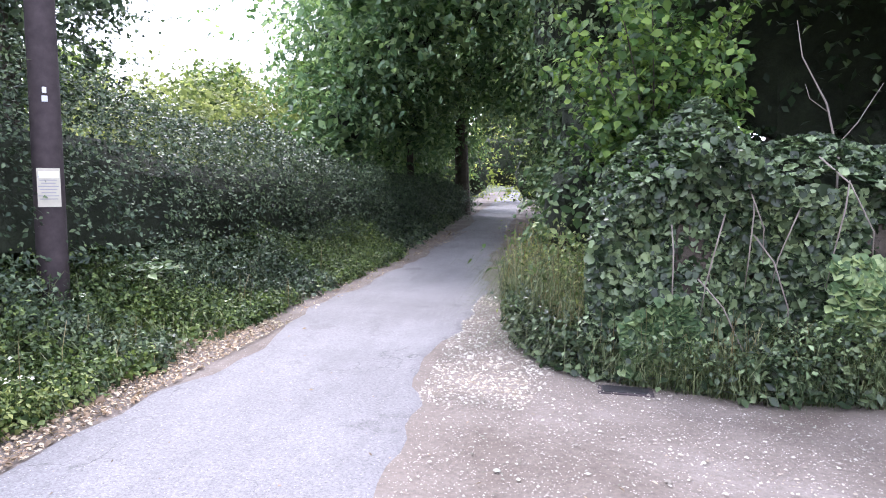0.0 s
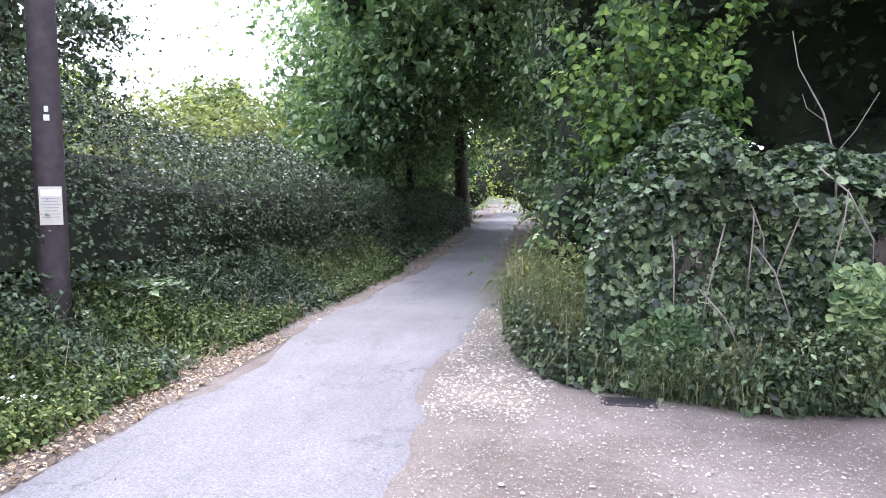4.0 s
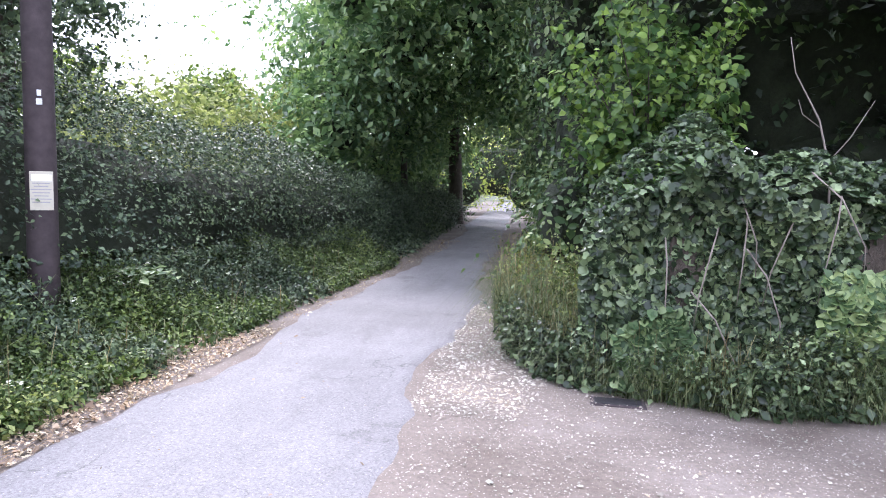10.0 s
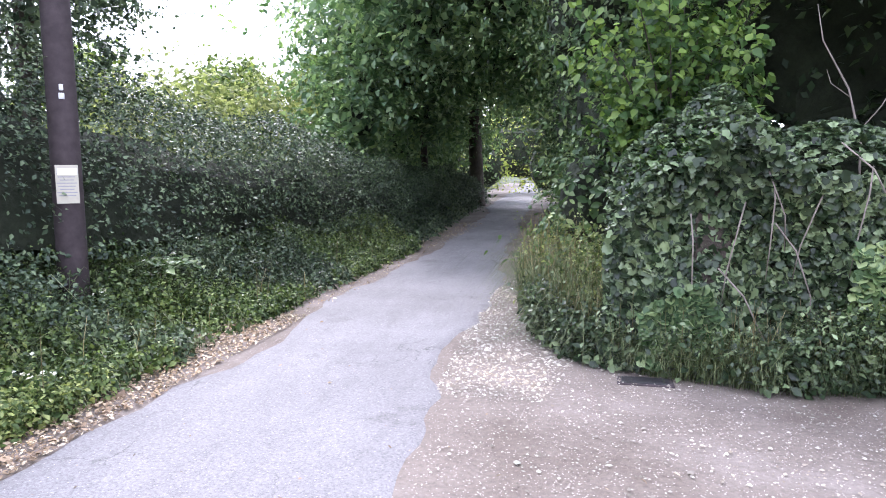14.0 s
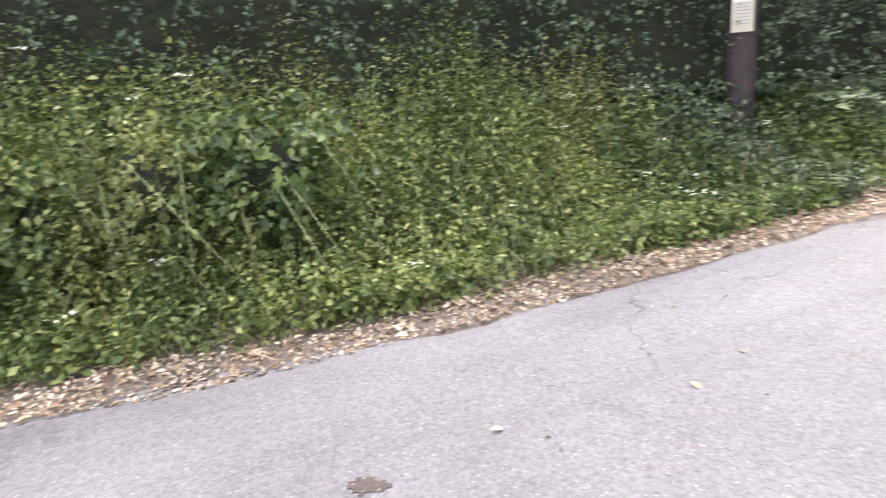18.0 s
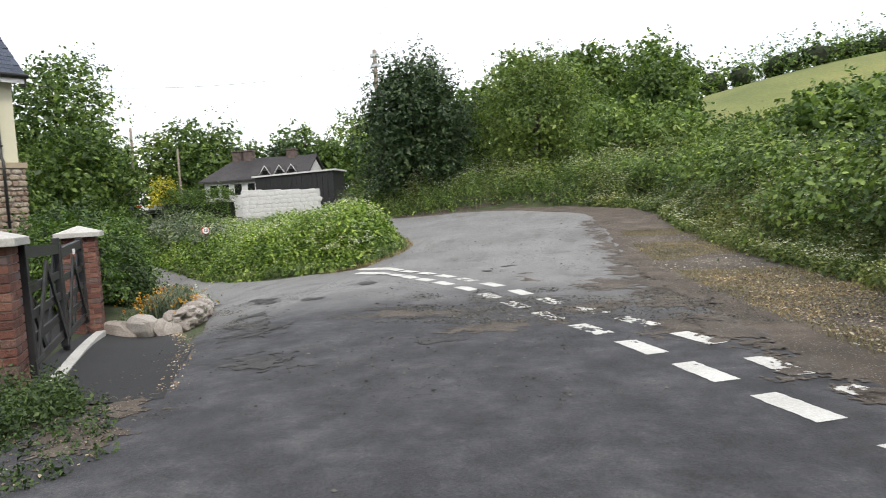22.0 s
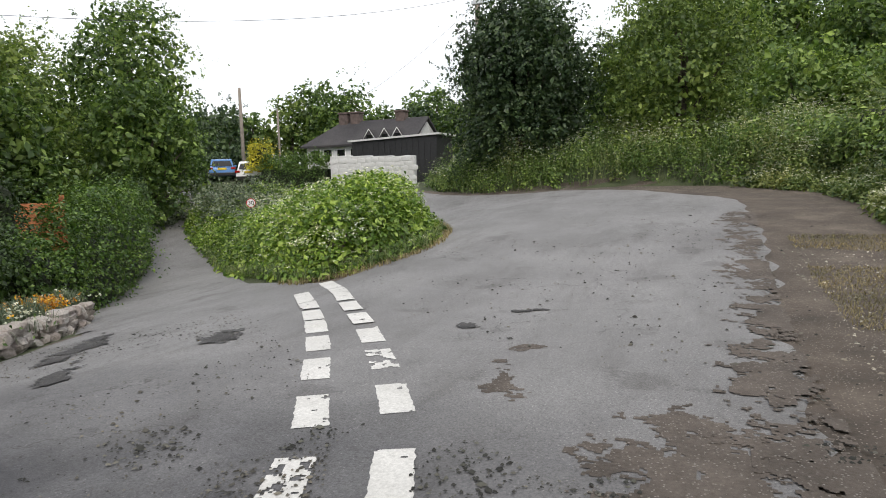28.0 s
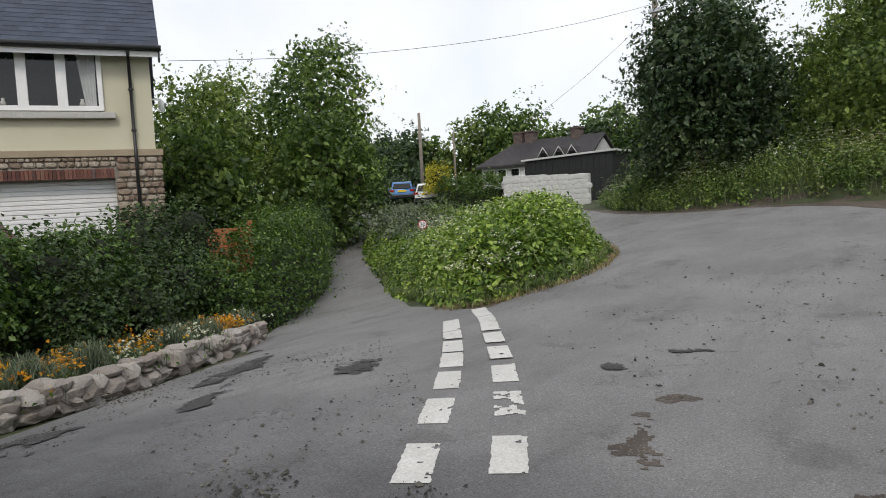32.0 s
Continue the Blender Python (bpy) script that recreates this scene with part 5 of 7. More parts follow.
# growth past the end of the tunnel, and behind the hedge; sunlight and haze are painted into its leaf colours
foliage_mass("bush", [(-5.6, 36, 1.4, 1.8, 1.5, 1.6), (-2.2, 37, 1.5, 1.5, 1.4, 1.8), (-3.8, 40, 2.4, 2.6, 1.5, 2.4), (0.3, 35, 1.6, 1.3, 2.0, 1.9), (-7.5, 33, 1.6, 1.4, 2.0, 1.5), (-8, 40, 3.4, 2.6, 2, 3), (-6.9, 46, 1.6, 1.5, 1.5, 2.0), (-3.1, 45, 1.6, 1.2, 1.6, 2.0), (-5.4, 54, 4.8, 4.2, 1.6, 2.6), (-7.8, 52, 2.4, 2.0, 1.6, 2.2), (-3.0, 53, 2.6, 1.6, 1.6, 2.4), (-5.5, 63, 3.2, 4.5, 1.6, 3.4)], M_SUNLIT, 20000, 0.14, "yellow-green bushes past the tunnel of trees, sunlight painted into the leaves", 75, "bush")
foliage_mass("bush", [(-7.4, 13.5, 2.3, 1.2, 2.2, 0.8), (-8.6, 16.5, 2.6, 1.6, 2.2, 1.0), (-8.6, 20, 2.8, 1.4, 2.2, 1.2), (-10.5, 19, 2.2, 1.8, 2.2, 1.1), (-8.9, 24, 3.4, 1.6, 2.2, 1.4)], M_HAZY, 14000, 0.11, "bush behind the hedge, paled by painted sun and haze", 76, "bush", core=0)
# the pale leaf colour stands for haze over these trees
tree("tree", (-12.5, 25, 1.5), 3.6, 2.2, M_TREE2, 9000, 0.13, 81, "pale tree beyond the hedge, its haze only in the leaf colour", 0.12, clumps=22)
tree("tree", (-9.8, 27, 1.5), 4.5, 2.1, M_TREE2, 8000, 0.13, 82, "pale tree beyond the hedge, its haze only in the leaf colour", 0.12, clumps=20)
tree("tree", (-16.5, 22, 1.5), 4.0, 2.4, M_TREE2, 7000, 0.13, 83, "pale tree beyond the hedge, its haze only in the leaf colour", 0.12, clumps=20)
tree("tree", (-6.6, 9.9, 0.8), 4.8, 1.15, M_HEDGE, 8000, 0.06, 84, "hawthorn tree rising above the hedge behind the pole", 0.1, clumps=34, core=False)
foliage_mass("bush", [(-5.6, 6.2, 2.7, 0.8, 1.0, 0.9), (-5.9, 4.6, 2.4, 0.8, 1.2, 0.6), (-5.4, 7.6, 3.6, 0.6, 0.7, 0.7), (-5.2, 9.6, 3.3, 0.5, 0.6, 0.35), (-5.5, 9.0, 3.9, 0.7, 0.8, 0.6)], M_HEDGE, 9000, 0.055, "hawthorn sprays leaning past the pole", 85, "bush", core=0)
foliage_mass("bush", [(-6.4, 8.3, 3.7, 0.6, 0.7, 1.4), (-6.3, 7.3, 3.6, 0.7, 0.9, 1.5), (-6.3, 6.0, 3.5, 0.8, 1.1, 1.4), (-6.3, 4.4, 3.3, 0.9, 1.3, 1.2), (-6.5, 2.4, 3.3, 0.9, 1.4, 1.0)], M_HEDGE, 70000, 0.05, "tall hawthorn growth on top of the hedge", 86, "bush", core=0.52)


def twig(points, radii):
    bm = bmesh.new()
    tube(bm, points, radii, 5)
    return bm


dead = holder("dead_branch", pose(2.05, 9.2, 1.7), "bare dead branch sticking up behind the ivy", "branch")
part("stem", twig([(0.15, 0, -0.9), (0.12, 0, 0.0), (0.0, 0, 0.45), (-0.22, 0, 0.85), (-0.28, 0, 1.15)], [0.012, 0.011, 0.009, 0.006, 0.003]), M_GREYPOLE, dead)
part("side_twig", twig([(0.10, 0, 0.1), (0.25, 0, 0.3), (0.42, 0, 0.62)], [0.006, 0.005, 0.002]), M_GREYPOLE, dead)
part("side_twig", twig([(0.02, 0, 0.38), (-0.14, 0, 0.5), (-0.18, 0, 0.62)], [0.005, 0.004, 0.002]), M_GREYPOLE, dead)


def telegraph_pole():
    """The tarred pole with its notice and metal tags."""
    x, y = -4.38, 7.78
    top = holder("telegraph_pole", pose(x, y, float(ground_z(x, y))), "dark tarred wooden telegraph pole with a paper notice", "pole")
    bm = bmesh.new()
    tube(bm, [(0, 0, -0.3), (0, 0, 0.6), (0, 0, 2.0), (-0.02, 0, 5.0), (-0.03, 0, 8.5)], [0.128, 0.122, 0.116, 0.105, 0.09], 20)
    part("shaft", bm, M_POLE, top)
    d = Vector((4.45, -5.0, 0)).normalized()
    rz = math.degrees(math.atan2(d.y, d.x)) + 90
    n = part("notice", boxed((-0.085, -0.127, 1.0), (0.085, -0.114, 1.32), 0.002), M_PAPER, top, "weathered white paper notice")
    n.matrix_local = pose(0, 0, 0, 0, 0, rz)
    for k in range(9):
        w = 0.055 + 0.012 * ((k * 5) % 3)
        ln = part("print_line", boxed((-w, -0.1285, 1.27 - k * 0.026), (w * 0.9, -0.127, 1.278 - k * 0.026)), M_INK, n)
    sl = part("plastic_sleeve", boxed((-0.07, -0.1288, 1.24), (0.075, -0.1266, 1.295)), M_SIGNWHITE, n)
    for z, s in ((1.86, 0.022), (1.93, 0.016)):
        t = part("metal_tag", boxed((-s, -0.123, z), (s, -0.112, z + 0.05), 0.004), M_STEEL, top, "small galvanised number tag")
        t.matrix_local = pose(0, 0, 0, 0, 0, rz)
    return top


telegraph_pole()
cover = holder("drain_cover", pose(0.38, 7.58, 0.012), "rusty iron cover sunk in the dirt below the ivy", "cover")
part("frame", boxed((-0.19, -0.09, -0.03), (0.19, 0.09, 0.018), 0.006), M_POLE, cover)
part("lid", boxed((-0.16, -0.065, 0.012), (0.16, 0.065, 0.026), 0.004), M_GATE, cover)

# ---------------------------------------------------------------- the mound in the fork
mq = scatter(rng, 15500, MOUND)
mq = mq[np.hypot(mq[:, 0] - 11.5, mq[:, 1] + 23.5) > 1.15]
md = inside(MOUND, mq[:, 0], mq[:, 1])
tall_plants("mound_plants", mq, 0.2 + 0.40 * ease(0, 0.45, md) + 0.12 * lumps(np.c_[mq, mq[:, :1] * 0], 0.9, 5), "comfrey, nettles and cow parsley covering the mound", 52, leaf=M_MOUND, share=0.8, leaf_size=0.13, per=9, flowers=0.3, blade_w=0.012)
fq = scatter(rng, 3200, MOUND)
fq = fq[(np.hypot(fq[:, 0] - 11.5, fq[:, 1] + 23.5) > 1.15) & (inside(MOUND, fq[:, 0], fq[:, 1]) > 0)]
fq = fq[(inside(MOUND, fq[:, 0], fq[:, 1]) > 2.0) | (lumps(np.c_[fq, fq[:, :1] * 0], 1.5, 3) > 0.7)]
fp = on_ground(fq, 0.62).repeat(10, 0)
fp += np.random.default_rng(3).normal(0, 0.05, fp.shape) * np.array([[1, 1, 0.4]])
tagged(part("umbel_flowers", leaf_mesh("umbel_flowers", rng, fp, np.tile([[0, 0, 1.0]], (len(fp), 1)), 0.03, M_WHITEFLOWER, aspect=0.9, hang=0)), "white cow parsley flowers over the mound", "flowers", kind="stuff")
ring = scatter(rng, 30000, [(2.2, -13.8), (4.6, -13.8), (12.5, -20.5), (12.0, -22.0), (7.0, -19.0), (5.0, -20.0), (7.2, -26.0), (5.2, -26.0), (2.2, -18.0)])
rd = inside(MOUND, ring[:, 0], ring[:, 1])
eq = ring[(rd > -0.10) & (rd < 0.45)]
tagged(part("grass_fringe", blade_mesh("grass_fringe", rng, on_ground(eq, 0.02), 0.26, 0.010, M_GRASS, 0.8)), "grass fringe round the foot of the mound", "grass", kind="stuff")
eq = ring[(rd > -0.28) & (rd < 0.05) & (ring[:, 0] < 4.2)]
tagged(part("dry_grass", blade_mesh("dry_grass", rng, on_ground(eq, 0.03), 0.09, 0.010, M_DRY, 1.1)), "dry straw at the mound's kerb", "grass", kind="stuff")
fall = [(13.0, -25.5, float(ground_z(13.0, -25.5)) + 0.1, 1.8, 2.4, 0.8), (14.6, -27.0, float(ground_z(14.6, -27)) + 0.2, 1.6, 2.2, 0.9), (17.5, -26.0, float(ground_z(17.5, -26)), 1.4, 2.0, 0.9)]
foliage_mass("bush", fall, M_LAVENDER, 16000, 0.11, "grey-green long grass on the far side of the mound", 53, "bush", core=0.4)


def speed_sign(x, y):
    z = float(ground_z(x, y))
    top = holder("speed_sign", pose(x, y, 0.34, 0, 0, 37), "small round 30 speed limit sign on a black post", "sign")
    bm = bmesh.new()
    tube(bm, [(0, 0, -0.9), (0, 0, 0.45)], [0.045, 0.045], 10)
    part("post", bm, M_BLACK, top)

    def disc(r, yy, depth):
        bm = bmesh.new()
        bmesh.ops.create_cone(bm, cap_ends=True, segments=36, radius1=r, radius2=r, depth=depth, matrix=Matrix.Translation((0, yy, 0.45)) @ Matrix.Rotation(radians(90), 4, "X"))
        return bm
    part("sign_plate", disc(0.15, 0.055, 0.012), M_SIGNRED, top, "red sign rim")
    face = part("sign_face", disc(0.128, 0.063, 0.006), M_SIGNWHITE, top, "white sign face")
    cu = bpy.data.curves.new("digits", "FONT")
    cu.body, cu.size, cu.align_x, cu.align_y, cu.extrude = "30", 0.19, "CENTER", "CENTER", 0.002
    tmp = bpy.data.objects.new("digits", cu)
    me = bpy.data.meshes.new_from_object(tmp)
    bpy.data.objects.remove(tmp)
    me.materials.append(M_BLACK)
    dg = part("digits", me, None, face, "black figures 30")
    dg.matrix_local = Matrix.Translation((0, 0.069, 0.45)) @ Matrix.Rotation(radians(90), 4, "X") @ Matrix.Rotation(radians(180), 4, "Y")
    return top


speed_sign(12.0, -24.2)


def elder_sprig():
    """A young elder with paired leaflets beside the pole."""
    x, y = -3.95, 8.5
    top = holder("elder_sprig", pose(x, y, float(ground_z(x, y))), "young pale elder shoots with paired leaflets", "plant")
    r = np.random.default_rng(88)
    for k in range(7):
        a = r.uniform(0, math.tau)
        pts = [(math.cos(a) * 0.34 * u ** 1.5, math.sin(a) * 0.34 * u ** 1.5, 0.42 + 0.3 * u - 0.22 * u ** 3) for u in np.linspace(0, 1, 6)]
        bm = bmesh.new()
        tube(bm, [(0, 0, 0)] + pts, [0.008, 0.007, 0.006, 0.005, 0.004, 0.003, 0.002], 5)
        st = part("stem", bm, M_HAZEL, top)
        p = np.array(pts)[1:]
        side = np.array([-math.sin(a), math.cos(a), 0])
        at = np.concatenate([p + side * 0.06, p - side * 0.06])
        part("leaf_spray", leaf_mesh("leaf_spray", r, at, np.tile([[0, -0.2, 1.0]], (len(at), 1)), 0.13, M_IVYTREE, spread=0.2, aspect=0.5), parent=st)
    return top


elder_sprig()
# ---------------------------------------------------------------- the house, its drive and garden
HOUSE = Matrix.Translation((11.98, -14.72, -0.12)) @ Matrix.Rotation(math.atan2(-0.866, -0.5), 4, "Z")


def house():
    """The cream house; x runs along the front towards the near corner, y to the back, z from the drive."""
    top = holder("house", HOUSE, "cream rendered house over a stone-faced garage, slate roof", "house")
    w, d, e, s = 8.0, 7.0, 5.58, 3.15
    bm = bmesh.new()
    box(bm, (-w, 0.10, s), (0 - 0.10, d, e + 0.1))
    wall = part("upper_wall", bm, M_RENDER, top, "cream rendered wall")
    bm = bmesh.new()
    box(bm, (-0.98, 0.03, -0.7), (0, d, s - 0.15))
    box(bm, (-w, 0.03, 2.52), (-0.98, d, s - 0.15))
    box(bm, (-w, 0.03, -0.7), (-6.0, d, 2.52))
    box(bm, (-6.0, 0.6, -0.7), (-0.98, d, 2.52))
    low = part("lower_wall", bm, M_MORTAR, top, "rubble-faced garage storey")
    part("string_course", boxed((-w, -0.05, s - 0.15), (0.05, d, s), 0.015), M_SANDSTONE, top, "pale stone band")
    # slates laid in courses on the front slope, over a boarded roof
    pitch, over = radians(42), 0.28
    rise = math.tan(pitch)
    bm = bmesh.new()
    y0, y1, z0 = -over, d / 2, e - over * rise + 0.06
    prof = [(y0, z0), (y1, z0 + (y1 - y0) * rise), (d + over, z0), (d + over, z0 - 0.12), (y1, z0 + (y1 - y0) * rise - 0.16), (y0, z0 - 0.12)]
    ends = [[bm.verts.new((x, y, z)) for y, z in prof] for x in (-w - 0.2, 0.12)]
    bm.faces.new(ends[0]), bm.faces.new(ends[1][::-1])
    for k in range(6):
        bm.faces.new((ends[0][k], ends[1][k], ends[1][(k + 1) % 6], ends[0][(k + 1) % 6]))
    roof = part("roof", bm, M_SLATE, top, "blue-grey slate roof")
    bm = bmesh.new()
    vs = [bm.verts.new(p) for p in ((0 - 0.11, 0.1, e), (0 - 0.11, d, e), (0 - 0.11, d / 2, e + d / 2 * rise - 0.1), (-0.4, 0.1, e), (-0.4, d, e), (-0.4, d / 2, e + d / 2 * rise - 0.1))]
    bm.faces.new(vs[:3]), bm.faces.new(vs[3:][::-1])
    part("gable", bm, M_RENDER, top)
    slate = brick_mesh("slate", (0.004, 0, 0), (0.296, 0.40, 0.012), M_SLATE_PIECE, 0.002)
    tilt = Matrix.Rotation(pitch, 4, "X")
    for row in range(13):
        for col in range(17):
            x = 0.12 - 0.3 * (col + 1) - (0.15 if row % 2 else 0)
            ob = new("slate", slate)
            ob.parent = roof
            yy = y0 - 0.02 + row * 0.2 * math.cos(pitch)
            ob.matrix_local = Matrix.Translation((x, yy, z0 + 0.012 + (yy - y0) * rise)) @ tilt @ Matrix.Rotation(radians(-1.7), 4, "X")
    part("fascia", boxed((-w - 0.15, y0 + 0.02, z0 - 0.24), (0.10, y0 + 0.05, z0 - 0.05)), M_UPVC, top, "white fascia board")
    part("barge_board", boxed((0.09, y0, z0 - 0.3), (0.13, y0 + 0.3, z0 - 0.04)), M_BLACK, top)
    bm = bmesh.new()
    tube(bm, [(-w - 0.2, y0 - 0.06, z0 - 0.06), (0.16, y0 - 0.06, z0 - 0.06)], [0.062, 0.062], 10)
    part("gutter", bm, M_BLACK, top, "black gutter")
    bm = bmesh.new()
    tube(bm, [(-0.52, y0 - 0.05, z0 - 0.08), (-0.52, y0 - 0.03, z0 - 0.2), (-0.52, 0.02, z0 - 0.42), (-0.52, 0.02, s + 0.12), (-0.52, -0.08, s + 0.02), (-0.52, -0.08, s - 0.2), (-0.52, -0.05, -0.1)], [0.036] * 7, 10)
    pipe = part("downpipe", bm, M_BLACK, top, "black rainwater pipe")
    for z in (s + 0.4, s + 1.3, 1.6):
        part("pipe_clip", boxed((-0.575, -0.10 if z < s else -0.03, z), (-0.465, 0.06, z + 0.045), 0.006), M_BLACK, pipe)
    # window: three lights
    xl, xr, zb, zt = -3.4, -1.08, 4.0, 5.48
    win = part("window", boxed((xl, 0.088, zb), (xr, 0.098, zt)), M_GLASS_DARK, top, "dark glass of a three-light window")
    for lo, hi in (((xl, 0.03, zb), (xr, 0.11, zb + 0.11)), ((xl, 0.03, zt - 0.09), (xr, 0.11, zt))):
        part("window_rail", boxed(lo, hi, 0.012), M_UPVC, win, "white window rail")
    wid = (xr - xl)
    for k in range(4):
        x = xl + k * (wid - 0.10) / 3
        x0, x1 = (x - 0.05, x + 0.15) if k in (1, 2) else (x, x + 0.10)
        part("mullion", boxed((x0, 0.025, zb), (x1, 0.108, zt), 0.012), M_UPVC, win, "white window post")
    for x0, x1, side in ((xl + 0.12, xl + 0.42, 1), (xr - 0.5, xr - 0.12, -1)):
        bm = bmesh.new()
        cols = []
        for i in range(17):
            u = i / 16
            a, b = x0 + (x1 - x0) * u, (x0 + 0.02 + (x1 - x0 - 0.1) * u) if side > 0 else (x0 + 0.14 + (x1 - x0 - 0.16) * u)
            yy = 0.075 + 0.008 * math.sin(u * 28)
            cols.append((bm.verts.new((a, yy, zt - 0.1)), bm.verts.new((b, yy, zb + 0.11))))
        for p, q in zip(cols, cols[1:]):
            bm.faces.new((p[0], q[0], q[1], p[1]))
        part("curtain", bm, M_CURTAIN, win, "pale gathered curtain behind the glass")
    for x in (xl + 0.42, xr - 0.42):
        bm = bmesh.new()
        tube(bm, [(x, 0.07, zb + 0.11), (x, 0.07, zb + 0.16), (x, 0.07, zb + 0.22), (x, 0.07, zb + 0.26)], [0.05, 0.06, 0.03, 0.035], 10)
        part("ornament", bm, M_CAP, win, "small white ornament on the sill")
    part("window_sill", boxed((xl - 0.15, -0.06, zb - 0.17), (xr + 0.22, 0.14, zb - 0.03), 0.015), M_CAP, win, "stone window sill")
    # roller garage door
    door = part("garage_door", boxed((-6.0, 0.30, -0.4), (-0.98, 0.34, 2.52)), M_UPVC, top, "white ribbed roller garage door")
    rib = brick_mesh("door_rib", (-6.0, 0.265, 0.006), (-0.98, 0.305, 0.092), M_UPVC, 0.012)
    for k in range(25):
        ob = new("door_rib", rib)
        ob.parent = door
        ob.matrix_local = Matrix.Translation((0, 0, k * 0.1))
    # soldier bricks over the door
    lintel = part("lintel", boxed((-6.1, 0.0, 2.52), (-0.95, 0.05, 2.76)), M_MORTAR, top, "soldier course of red bricks")
    br = brick_mesh("brick", (0, -0.028, 0), (0.065, 0.03, 0.215), M_BRICK)
    for k in range(68):
        ob = new("brick", br)
        ob.parent = lintel
        ob.matrix_local = Matrix.Translation((-6.08 + k * 0.075, 0.0, 2.523))
    # rubble stones in rough courses on the pier and over the bricks
    r = np.random.default_rng(91)
    shapes = [rock_mesh("stone", M_RUBBLE, (1, 1, 1), 900 + k, 0.12) for k in range(6)]

    def stones(x0, x1, z0, z1, hgt):
        z = z0
        while z < z1 - 0.04:
            h = min(hgt * r.uniform(0.8, 1.25), z1 - z)
            x = x0
            while x < x1 - 0.03:
                wd = min(h * r.uniform(0.9, 2.0), x1 - x)
                ob = new("stone", shapes[int(r.integers(6))])
                ob.parent = low
                ob.matrix_local = Matrix.Translation((x + wd / 2, 0.02, z + h / 2)) @ Matrix.Rotation(r.normal(0, 0.04), 4, "Y") @ Matrix.Diagonal((wd * 0.96, 0.12, h * 0.93, 1))
                x += wd
            z += h
    stones(-0.97, 0.02, 0.05, 2.5, 0.15)
    stones(-0.93, 0.02, 2.52, 2.99, 0.15)
    stones(-5.0, -0.95, 2.77, 2.99, 0.11)
    return top


M_SLATE_PIECE = pieces_material("slate_piece", [(0.0, (0.022, 0.031, 0.058)), (0.6, (0.033, 0.046, 0.082)), (1.0, (0.050, 0.066, 0.105))], 0.5)
house()


def lantern():
    top = holder("wall_lantern", HOUSE @ pose(0.12, 1.0, 4.3), "small white wall lantern on the house's side", "lantern")
    part("bracket", boxed((-0.23, -0.02, 0.1), (0.0, 0.02, 0.14), 0.004), M_UPVC, top)
    bm = bmesh.new()
    tube(bm, [(0, 0, -0.18), (0, 0, -0.1), (0, 0, 0.06), (0, 0, 0.14)], [0.02, 0.07, 0.085, 0.01], 6)
    part("lamp_glass", bm, M_UPVC, top)
    return top


lantern()


def surface(name, poly, mat, dz, label, category, n=26):
    """A flat-lying sheet in a convex outline, draped on the ground."""
    c = np.mean(poly, 0)
    pts = []
    for (ax, ay), (bx, by) in zip(poly, poly[1:] + poly[:1]):
        for u in np.linspace(0, 1, 10, endpoint=False):
            pts.append((ax + (bx - ax) * u, ay + (by - ay) * u))
    pts.append(pts[0])
    p = np.array(pts)
    k = np.linspace(0.001, 1, n)[None, :, None]
    q = c[None, None] + (p[:, None] - c[None, None]) * k
    return tagged(part(name, grid_mesh(name, q[:, :, 0], q[:, :, 1], ground_z(q[:, :, 0], q[:, :, 1]) + dz, mat, False)), label, category, kind="structure")


surface("driveway", [(1.7, -3.2), (3.1, -3.0), (5.5, -7.75), (4.2, -7.72), (2.55, -5.2)], M_DRIVE, 0.0385, "dark new asphalt apron in front of the gate", "driveway")
surface("driveway", [(3.1, -2.9), (9.5, -1.5), (16.5, -10.5), (12.4, -14.0), (5.6, -7.4)], M_DRIVE, 0.050, "dark asphalt drive behind the gate", "driveway")
GATE_A, GATE_B = Vector((3.32, -3.85, 0)), Vector((5.28, -7.35, 0))
g_dir = (GATE_B - GATE_A).normalized()
g_rot = math.degrees(math.atan2(g_dir.y, g_dir.x))
edging = holder("edging", pose(GATE_A.x, GATE_A.y, 0, 0, 0, g_rot), "row of pale concrete edging blocks under the gate", "edging")
for k in range(9):
    p = GATE_A + g_dir * (0.455 * k + 0.2)
    q0, q1 = GATE_A + g_dir * (0.455 * k), GATE_A + g_dir * (0.455 * k + 0.45)
    bm = boxed((0.455 * k - 0.03, -0.22, -0.05), (0.455 * k + 0.422, -0.10, 0.055), 0.006)
    for v in bm.verts:
        u = (v.co.x - 0.455 * k) / 0.45
        v.co.z += float(ground_z(q0.x, q0.y)) * (1 - u) + float(ground_z(q1.x, q1.y)) * u
    part("block", bm, M_CAP, edging)


